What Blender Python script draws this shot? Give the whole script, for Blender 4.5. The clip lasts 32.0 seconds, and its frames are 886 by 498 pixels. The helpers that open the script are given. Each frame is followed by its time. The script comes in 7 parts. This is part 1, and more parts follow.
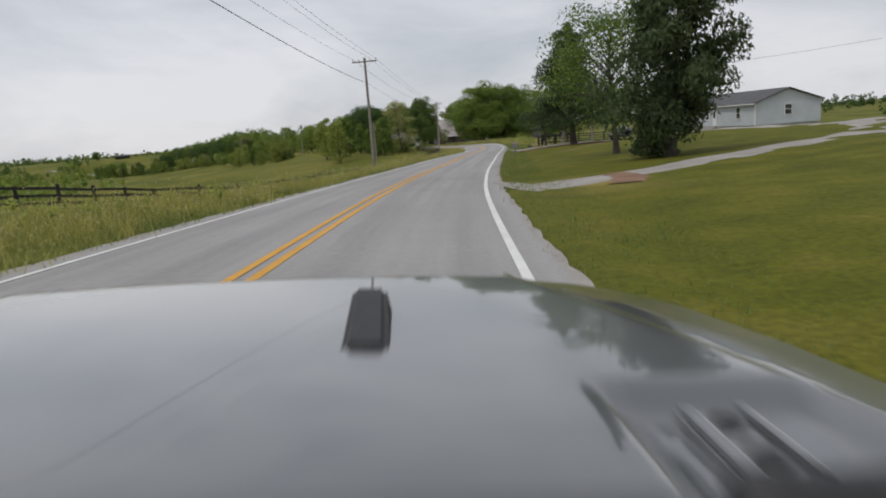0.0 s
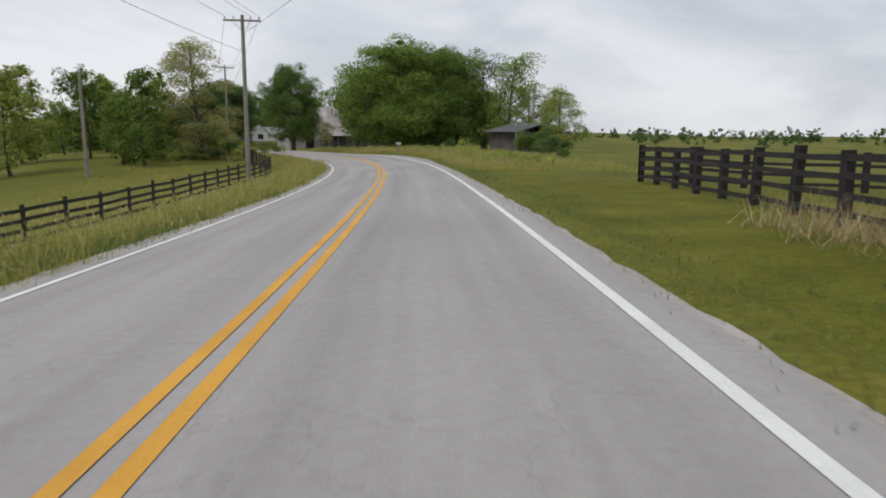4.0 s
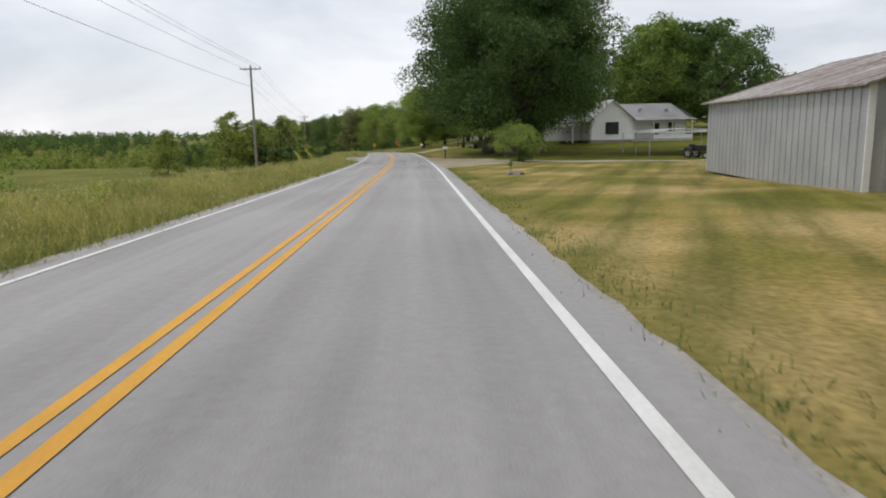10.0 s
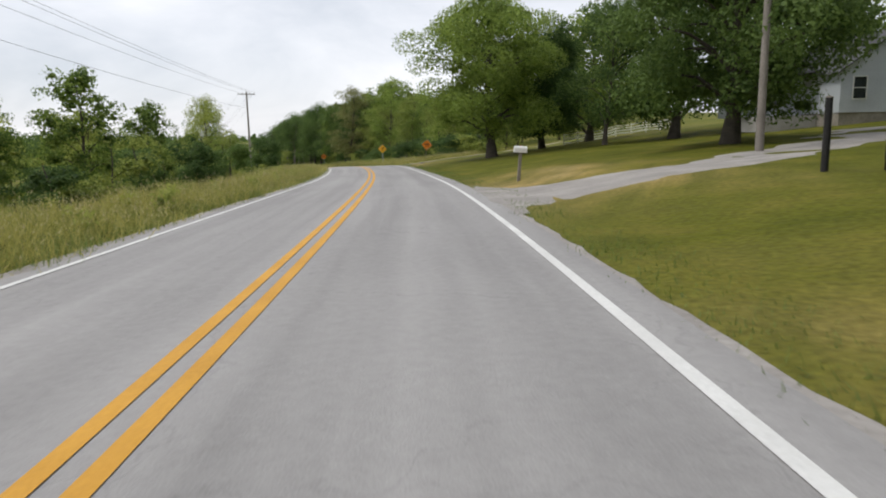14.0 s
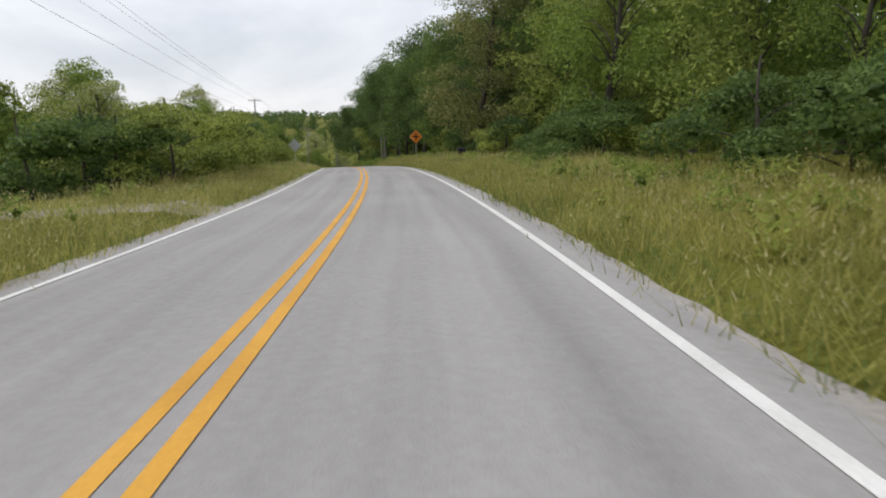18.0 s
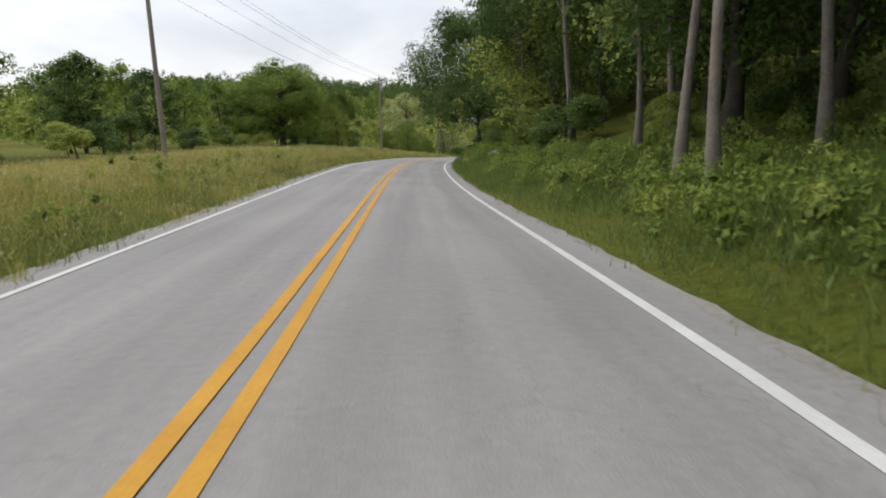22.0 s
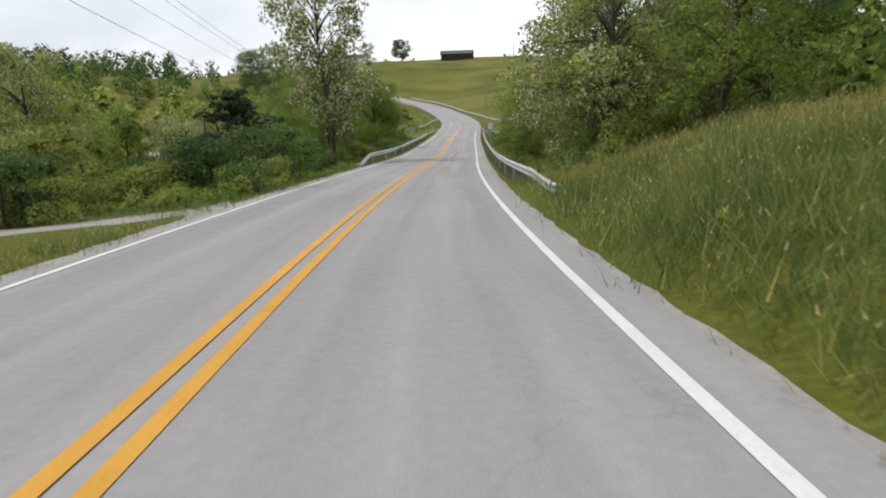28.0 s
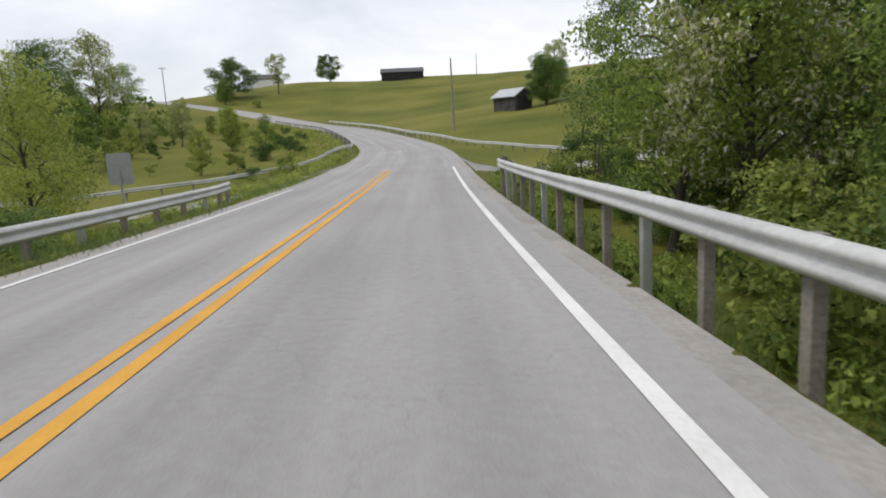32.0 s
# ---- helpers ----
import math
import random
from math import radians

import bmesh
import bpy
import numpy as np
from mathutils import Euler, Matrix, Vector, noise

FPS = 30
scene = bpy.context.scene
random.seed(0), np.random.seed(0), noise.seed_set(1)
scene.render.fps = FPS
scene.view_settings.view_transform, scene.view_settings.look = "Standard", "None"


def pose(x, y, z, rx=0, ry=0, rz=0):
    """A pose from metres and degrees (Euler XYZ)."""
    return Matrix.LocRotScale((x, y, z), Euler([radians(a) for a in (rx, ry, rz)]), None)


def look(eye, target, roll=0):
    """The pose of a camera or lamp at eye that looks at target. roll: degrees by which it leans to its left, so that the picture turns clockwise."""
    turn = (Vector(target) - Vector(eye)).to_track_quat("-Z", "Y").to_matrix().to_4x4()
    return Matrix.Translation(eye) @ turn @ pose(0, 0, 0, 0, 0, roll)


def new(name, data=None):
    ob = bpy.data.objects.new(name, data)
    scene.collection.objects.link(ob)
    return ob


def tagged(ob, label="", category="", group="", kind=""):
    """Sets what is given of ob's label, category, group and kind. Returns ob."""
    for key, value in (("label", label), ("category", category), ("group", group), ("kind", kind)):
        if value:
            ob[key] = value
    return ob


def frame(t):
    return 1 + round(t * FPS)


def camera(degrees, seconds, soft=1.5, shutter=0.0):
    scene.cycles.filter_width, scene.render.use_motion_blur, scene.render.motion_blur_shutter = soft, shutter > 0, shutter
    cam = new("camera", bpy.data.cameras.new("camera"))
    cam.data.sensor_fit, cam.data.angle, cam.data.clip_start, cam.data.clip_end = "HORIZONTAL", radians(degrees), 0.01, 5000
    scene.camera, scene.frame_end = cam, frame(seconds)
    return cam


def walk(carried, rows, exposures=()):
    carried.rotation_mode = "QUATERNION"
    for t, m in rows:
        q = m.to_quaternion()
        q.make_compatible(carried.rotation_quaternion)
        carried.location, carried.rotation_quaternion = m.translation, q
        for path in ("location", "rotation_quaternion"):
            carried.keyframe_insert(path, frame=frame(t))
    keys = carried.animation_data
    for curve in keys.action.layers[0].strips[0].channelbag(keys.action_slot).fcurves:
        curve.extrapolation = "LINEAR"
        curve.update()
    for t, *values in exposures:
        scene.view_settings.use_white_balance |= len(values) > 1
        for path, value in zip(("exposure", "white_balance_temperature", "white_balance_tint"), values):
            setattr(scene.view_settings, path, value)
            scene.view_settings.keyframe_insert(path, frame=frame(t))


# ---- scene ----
import itertools

cam = camera(66.6, 32.0, soft=1.9, shutter=0.06)
# seconds, eye, way it looks, lean
PATH = [
    (0.0, (0.00, 0.00, 0.00), (-0.000, 0.984, -0.177), -4.36),
    (0.5, (-0.01, 12.10, -0.28), (0.043, 0.984, -0.173), -3.24),
    (1.0, (0.45, 24.21, -0.56), (0.080, 0.981, -0.176), -2.60),
    (1.5, (1.26, 36.30, -0.84), (0.103, 0.979, -0.174), -2.15),
    (2.0, (2.34, 48.39, -1.12), (0.126, 0.977, -0.173), -1.68),
    (2.5, (3.61, 60.48, -1.37), (0.136, 0.976, -0.170), -1.32),
    (3.0, (4.98, 72.57, -1.60), (0.143, 0.975, -0.169), -0.81),
    (3.5, (6.37, 84.68, -1.85), (0.143, 0.975, -0.171), -0.18),
    (4.0, (7.69, 96.80, -2.12), (0.136, 0.976, -0.173), 0.48),
    (4.5, (8.89, 108.95, -2.40), (0.124, 0.977, -0.173), 1.15),
    (5.0, (9.89, 121.11, -2.66), (0.108, 0.980, -0.170), 1.83),
    (5.5, (10.59, 133.30, -2.89), (0.081, 0.983, -0.166), 2.47),
    (6.0, (10.82, 145.50, -3.09), (0.033, 0.986, -0.164), 2.96),
    (6.5, (10.38, 157.70, -3.29), (-0.025, 0.986, -0.165), 2.76),
    (7.0, (9.23, 169.86, -3.47), (-0.082, 0.984, -0.161), 2.87),
    (7.5, (7.35, 181.93, -3.66), (-0.145, 0.975, -0.168), 2.51),
    (8.0, (4.74, 193.87, -3.91), (-0.204, 0.964, -0.170), 1.55),
    (8.5, (1.48, 205.65, -4.13), (-0.254, 0.953, -0.165), 0.72),
    (9.0, (-2.34, 217.27, -4.30), (-0.300, 0.940, -0.164), -0.02),
    (9.5, (-6.63, 228.73, -4.49), (-0.333, 0.928, -0.168), -0.91),
    (10.0, (-11.18, 240.09, -4.72), (-0.345, 0.923, -0.171), -1.14),
    (10.5, (-15.84, 251.41, -4.96), (-0.353, 0.920, -0.170), -1.20),
    (11.0, (-20.57, 262.68, -5.20), (-0.357, 0.918, -0.172), -1.53),
    (11.5, (-25.33, 273.90, -5.41), (-0.362, 0.918, -0.164), -1.44),
    (12.0, (-30.15, 285.05, -5.60), (-0.367, 0.915, -0.169), -0.90),
    (12.5, (-35.02, 296.11, -5.80), (-0.373, 0.913, -0.166), -0.47),
    (13.0, (-39.96, 307.07, -6.00), (-0.382, 0.909, -0.167), -0.48),
    (13.5, (-44.95, 317.93, -6.19), (-0.386, 0.907, -0.167), -1.05),
    (14.0, (-49.97, 328.72, -6.37), (-0.393, 0.905, -0.165), -1.11),
    (14.5, (-55.11, 339.42, -6.55), (-0.409, 0.897, -0.165), -0.81),
    (15.0, (-60.46, 350.00, -6.75), (-0.427, 0.888, -0.170), -0.66),
    (15.5, (-66.04, 360.46, -7.00), (-0.446, 0.878, -0.173), -0.57),
    (16.0, (-71.86, 370.80, -7.27), (-0.467, 0.867, -0.174), -0.49),
    (16.5, (-77.94, 380.99, -7.55), (-0.490, 0.854, -0.174), -0.37),
    (17.0, (-84.33, 391.01, -7.86), (-0.515, 0.838, -0.178), -0.16),
    (17.5, (-91.02, 400.83, -8.26), (-0.539, 0.821, -0.190), -0.30),
    (18.0, (-98.01, 410.45, -8.73), (-0.566, 0.802, -0.191), -0.61),
    (18.5, (-105.29, 419.86, -9.22), (-0.588, 0.786, -0.191), -0.51),
    (19.0, (-112.86, 429.05, -9.70), (-0.612, 0.767, -0.191), -0.06),
    (19.5, (-120.70, 438.02, -10.19), (-0.631, 0.752, -0.191), 0.22),
    (20.0, (-128.76, 446.80, -10.75), (-0.648, 0.734, -0.202), -0.32),
    (20.5, (-137.00, 455.41, -11.42), (-0.659, 0.722, -0.210), -0.27),
    (21.0, (-145.38, 463.89, -12.15), (-0.671, 0.710, -0.213), -0.49),
    (21.5, (-153.88, 472.23, -12.94), (-0.681, 0.700, -0.218), -0.72),
    (22.0, (-162.47, 480.47, -13.79), (-0.686, 0.692, -0.224), -1.25),
    (22.5, (-171.08, 488.66, -14.70), (-0.687, 0.689, -0.229), -2.56),
    (23.0, (-179.67, 496.83, -15.64), (-0.693, 0.684, -0.230), -4.69),
    (23.5, (-188.22, 505.01, -16.55), (-0.691, 0.687, -0.226), -6.43),
    (24.0, (-196.66, 513.28, -17.41), (-0.681, 0.698, -0.223), -6.42),
    (24.5, (-204.95, 521.70, -18.28), (-0.663, 0.714, -0.227), -5.36),
    (25.0, (-213.00, 530.32, -19.17), (-0.640, 0.734, -0.227), -4.73),
    (25.5, (-220.76, 539.20, -20.08), (-0.611, 0.758, -0.229), -4.40),
    (26.0, (-228.15, 548.37, -21.03), (-0.577, 0.782, -0.234), -4.16),
    (26.5, (-235.14, 557.83, -22.05), (-0.543, 0.805, -0.239), -3.73),
    (27.0, (-241.80, 567.53, -23.07), (-0.517, 0.823, -0.235), -2.74),
    (27.5, (-248.14, 577.44, -24.07), (-0.488, 0.841, -0.234), -1.86),
    (28.0, (-254.14, 587.54, -25.04), (-0.458, 0.858, -0.231), -1.88),
    (28.5, (-259.78, 597.84, -26.00), (-0.430, 0.873, -0.232), -2.20),
    (29.0, (-265.10, 608.26, -26.94), (-0.410, 0.883, -0.229), -2.89),
    (29.5, (-270.21, 618.76, -27.83), (-0.400, 0.889, -0.224), -3.87),
    (30.0, (-275.19, 629.28, -28.64), (-0.396, 0.892, -0.218), -4.30),
    (30.5, (-280.10, 639.79, -29.38), (-0.394, 0.894, -0.211), -4.37),
    (31.0, (-284.98, 650.31, -30.01), (-0.393, 0.897, -0.201), -4.16),
    (31.5, (-289.87, 660.80, -30.49), (-0.395, 0.900, -0.185), -3.29),
    (32.0, (-294.80, 671.27, -30.83), (-0.401, 0.899, -0.177), -3.24),
]
walk(cam, [(t, look(e, Vector(e) + Vector(w) * 10, r)) for t, e, w, r in PATH],
     exposures=[(0, -0.24), (2, -0.18), (3, -0.08), (6, -0.14), (8, 0.2), (9, 0.2), (11, 0.05), (13, 0.2), (17, 0.15), (19, 0.2), (21, 0.22), (23, 0.32), (28, 0.3), (32, 0.22)])

# ---------- sky and sun: a bright overcast afternoon ----------
world = bpy.data.worlds.new("overcast_sky")
scene.world = world
world.use_nodes = True
wn, wl = world.node_tree.nodes, world.node_tree.links
wn.clear()
w_out = wn.new("ShaderNodeOutputWorld")
w_sky = wn.new("ShaderNodeTexSky")
w_sky.sky_type, w_sky.sun_disc = "NISHITA", False
w_sky.sun_elevation, w_sky.sun_rotation = radians(50), radians(-60)
w_bg1, w_bg2, w_mix = wn.new("ShaderNodeBackground"), wn.new("ShaderNodeBackground"), wn.new("ShaderNodeMixShader")
w_bg1.inputs["Strength"].default_value = 0.12
w_tc, w_map, w_noise = wn.new("ShaderNodeTexCoord"), wn.new("ShaderNodeMapping"), wn.new("ShaderNodeTexNoise")
w_map.inputs["Scale"].default_value = (1.0, 1.0, 2.6)
w_noise.inputs["Scale"].default_value, w_noise.inputs["Detail"].default_value = 2.6, 7.0
w_noise.inputs["Roughness"].default_value, w_noise.inputs["Distortion"].default_value = 0.55, 0.35
w_ramp = wn.new("ShaderNodeValToRGB")
w_ramp.color_ramp.elements[0].position, w_ramp.color_ramp.elements[0].color = 0.33, (0.60, 0.635, 0.70, 1)
w_ramp.color_ramp.elements[1].position, w_ramp.color_ramp.elements[1].color = 0.60, (0.90, 0.905, 0.95, 1)
wl.new(w_tc.outputs["Generated"], w_map.inputs["Vector"])
wl.new(w_map.outputs["Vector"], w_noise.inputs["Vector"])
wl.new(w_noise.outputs["Fac"], w_ramp.inputs["Fac"])
wl.new(w_ramp.outputs["Color"], w_bg2.inputs["Color"])
w_bg2.inputs["Strength"].default_value = 0.98
wl.new(w_sky.outputs["Color"], w_bg1.inputs["Color"])
w_mix.inputs["Fac"].default_value = 0.9
wl.new(w_bg1.outputs[0], w_mix.inputs[1])
wl.new(w_bg2.outputs[0], w_mix.inputs[2])
wl.new(w_mix.outputs[0], w_out.inputs["Surface"])
sun_data = bpy.data.lights.new("sun", "SUN")
sun_data.energy, sun_data.angle, sun_data.color = 1.5, radians(10), (1.0, 0.96, 0.9)
sun = new("sun", sun_data)
sun.matrix_world = look((-60, -40, 120), (0, 0, 0))


# ---------- materials ----------
def material(name, low, high, rough=0.85, scale=3.0, detail_scale=40.0, bump=0.2, metal=0.0, island=0.0, obj=0.0, translucent=0.0, spec=0.3, span=(0.3, 0.7)):
    """A surface whose colour wanders between two, at a coarse and a fine scale, with fine relief."""
    m = bpy.data.materials.new(name)
    m.use_nodes = True
    n, k = m.node_tree.nodes, m.node_tree.links
    p = n["Principled BSDF"]
    tc = n.new("ShaderNodeTexCoord")
    a, b = n.new("ShaderNodeTexNoise"), n.new("ShaderNodeTexNoise")
    a.inputs["Scale"].default_value, a.inputs["Detail"].default_value = scale, 5
    b.inputs["Scale"].default_value, b.inputs["Detail"].default_value = detail_scale, 4
    for t in (a, b):
        k.new(tc.outputs["Object"], t.inputs["Vector"])
    mix = n.new("ShaderNodeMath")
    mix.operation = "MULTIPLY_ADD"
    mix.inputs[1].default_value = 0.45
    k.new(b.outputs["Fac"], mix.inputs[0])
    sc = n.new("ShaderNodeMath")
    sc.operation = "MULTIPLY"
    sc.inputs[1].default_value = 0.55
    k.new(a.outputs["Fac"], sc.inputs[0])
    k.new(sc.outputs[0], mix.inputs[2])
    last = mix.outputs[0]
    for amount, kind in ((island, "g"), (obj, "o")):
        if amount:
            r = n.new("ShaderNodeNewGeometry") if kind == "g" else n.new("ShaderNodeObjectInfo")
            out = r.outputs["Random Per Island"] if kind == "g" else r.outputs["Random"]
            ma = n.new("ShaderNodeMath")
            ma.operation = "MULTIPLY_ADD"
            ma.inputs[1].default_value = amount
            su = n.new("ShaderNodeMath")
            su.operation = "SUBTRACT"
            su.inputs[1].default_value = amount / 2
            k.new(last, su.inputs[0])
            k.new(out, ma.inputs[0])
            k.new(su.outputs[0], ma.inputs[2])
            last = ma.outputs[0]
    ramp = n.new("ShaderNodeValToRGB")
    e = ramp.color_ramp.elements
    e[0].position, e[0].color = span[0], (*low, 1)
    e[1].position, e[1].color = span[1], (*high, 1)
    k.new(last, ramp.inputs["Fac"])
    k.new(ramp.outputs["Color"], p.inputs["Base Color"])
    p.inputs["Roughness"].default_value, p.inputs["Metallic"].default_value = rough, metal
    p.inputs["Specular IOR Level"].default_value = spec
    if bump:
        bp = n.new("ShaderNodeBump")
        bp.inputs["Strength"].default_value, bp.inputs["Distance"].default_value = bump, 0.02
        k.new(b.outputs["Fac"], bp.inputs["Height"])
        k.new(bp.outputs["Normal"], p.inputs["Normal"])
    if translucent:
        tr, ms = n.new("ShaderNodeBsdfTranslucent"), n.new("ShaderNodeMixShader")
        k.new(ramp.outputs["Color"], tr.inputs["Color"])
        ms.inputs["Fac"].default_value = translucent
        k.new(p.outputs[0], ms.inputs[1])
        k.new(tr.outputs[0], ms.inputs[2])
        k.new(ms.outputs[0], n["Material Output"].inputs["Surface"])
    return m


def leaf_mat(name, low, high):
    return material(name, low, high, rough=0.6, scale=0.35, detail_scale=2.0, bump=0, island=0.30, obj=0.22, translucent=0.45, spec=0.25, span=(0.34, 0.66))


M_ASPHALT = material("weathered_asphalt", (0.225, 0.222, 0.22), (0.325, 0.318, 0.31), 0.9, 0.22, 45, 0.35)
M_WHITE_LINE = material("white_road_paint", (0.55, 0.55, 0.53), (0.78, 0.78, 0.76), 0.7, 1.2, 30, 0.2)
M_YELLOW_LINE = material("yellow_road_paint", (0.50, 0.25, 0.03), (0.68, 0.36, 0.05), 0.7, 1.2, 30, 0.2)
M_RUBBER_MARK = material("skid_rubber", (0.10, 0.10, 0.102), (0.24, 0.236, 0.232), 0.85, 1.5, 20, 0.2)
M_GRAVEL = material("pale_gravel", (0.22, 0.205, 0.19), (0.40, 0.375, 0.35), 0.95, 0.8, 14, 0.8)
M_GRAVEL_GRASS = material("gravel_grown_with_grass", (0.17, 0.15, 0.06), (0.40, 0.34, 0.27), 0.95, 0.55, 7, 0.8)
M_DIRT = material("brown_soil", (0.085, 0.058, 0.034), (0.30, 0.175, 0.115), 0.95, 0.7, 9, 1.0)
M_CONCRETE = material("old_concrete", (0.30, 0.29, 0.27), (0.48, 0.46, 0.43), 0.9, 1.5, 25, 0.4)
M_BARK = material("grey_brown_bark", (0.040, 0.034, 0.028), (0.115, 0.098, 0.08), 0.95, 2.5, 18, 0.9)
M_BARK_PALE = material("pale_bark", (0.14, 0.12, 0.10), (0.30, 0.27, 0.23), 0.95, 2.5, 18, 0.9)
M_LEAF_DARK = leaf_mat("dark_green_leaves", (0.050, 0.096, 0.027), (0.168, 0.248, 0.064))
M_LEAF_MID = leaf_mat("green_leaves", (0.086, 0.146, 0.031), (0.295, 0.382, 0.076))
M_LEAF_LIGHT = leaf_mat("yellow_green_leaves", (0.132, 0.178, 0.038), (0.402, 0.448, 0.104))
M_LEAF_PALE = leaf_mat("pale_blossoming_leaves", (0.150, 0.165, 0.048), (0.400, 0.395, 0.150))
M_LEAF_CEDAR = leaf_mat("cedar_foliage", (0.032, 0.056, 0.026), (0.105, 0.145, 0.058))
M_BLOSSOM = leaf_mat("cream_blossom", (0.44, 0.42, 0.28), (0.78, 0.75, 0.58))
M_GRASS_TALL = leaf_mat("tall_meadow_grass", (0.145, 0.172, 0.036), (0.450, 0.412, 0.120))
M_GRASS_GREEN = leaf_mat("green_verge_grass", (0.070, 0.120, 0.028), (0.195, 0.255, 0.068))
M_WOOD_POLE = material("weathered_pole_wood", (0.16, 0.14, 0.12), (0.32, 0.29, 0.26), 0.9, 1.0, 22, 0.6)
# black fences and boards; also the barn's fill, where it paints interior shade
M_WOOD_DARK = material("black_boards_and_dark_interior", (0.010, 0.010, 0.011), (0.045, 0.042, 0.04), 0.8, 1.0, 22, 0.5)
M_BARN = material("silvered_barn_boards", (0.040, 0.037, 0.035), (0.150, 0.138, 0.130), 0.95, 0.9, 16, 0.7, obj=0.35)
M_TIN = material("weathered_tin_roof", (0.16, 0.115, 0.095), (0.46, 0.44, 0.43), 0.6, 0.35, 5, 0.2, metal=0.25, obj=0.3)
M_ROOF_PALE = material("pale_metal_roof", (0.44, 0.44, 0.45), (0.62, 0.62, 0.62), 0.5, 0.5, 8, 0.15, metal=0.3)
M_SIDING_GREY = material("pale_grey_siding", (0.42, 0.45, 0.48), (0.55, 0.58, 0.61), 0.6, 0.6, 12, 0.1)
M_SIDING_WHITE = material("white_siding", (0.66, 0.66, 0.64), (0.80, 0.80, 0.78), 0.6, 0.6, 12, 0.1)
M_METAL_GREY = material("galvanised_sheet", (0.38, 0.39, 0.40), (0.56, 0.57, 0.58), 0.45, 0.7, 12, 0.1, metal=0.55)
M_RAIL = material("galvanised_guardrail", (0.42, 0.42, 0.41), (0.66, 0.66, 0.64), 0.5, 1.0, 14, 0.15, metal=0.5)
M_SHINGLE = material("dark_grey_shingles", (0.06, 0.06, 0.065), (0.14, 0.14, 0.145), 0.9, 1.5, 14, 0.5)
M_BLACK = material("black_metal", (0.012, 0.012, 0.013), (0.035, 0.035, 0.036), 0.45, 3, 30, 0.1)
M_GLASS = material("window_glass", (0.02, 0.025, 0.03), (0.05, 0.055, 0.06), 0.06, 1, 4, 0, spec=0.8)
M_ORANGE = material("orange_sign_face", (0.72, 0.20, 0.02), (0.82, 0.27, 0.03), 0.5, 2, 12, 0.05)
M_YELLOW_SIGN = material("yellow_sign_face", (0.74, 0.36, 0.02), (0.84, 0.44, 0.03), 0.5, 2, 12, 0.05)
M_SIGN_WHITE = material("white_sign_face", (0.70, 0.71, 0.70), (0.80, 0.80, 0.79), 0.5, 2, 12, 0.05)
M_SIGN_BACK = material("bare_aluminium", (0.40, 0.41, 0.42), (0.55, 0.56, 0.57), 0.45, 2, 12, 0.05, metal=0.6)
M_STONE = material("limestone", (0.20, 0.18, 0.15), (0.40, 0.36, 0.31), 0.95, 1.2, 10, 0.8)


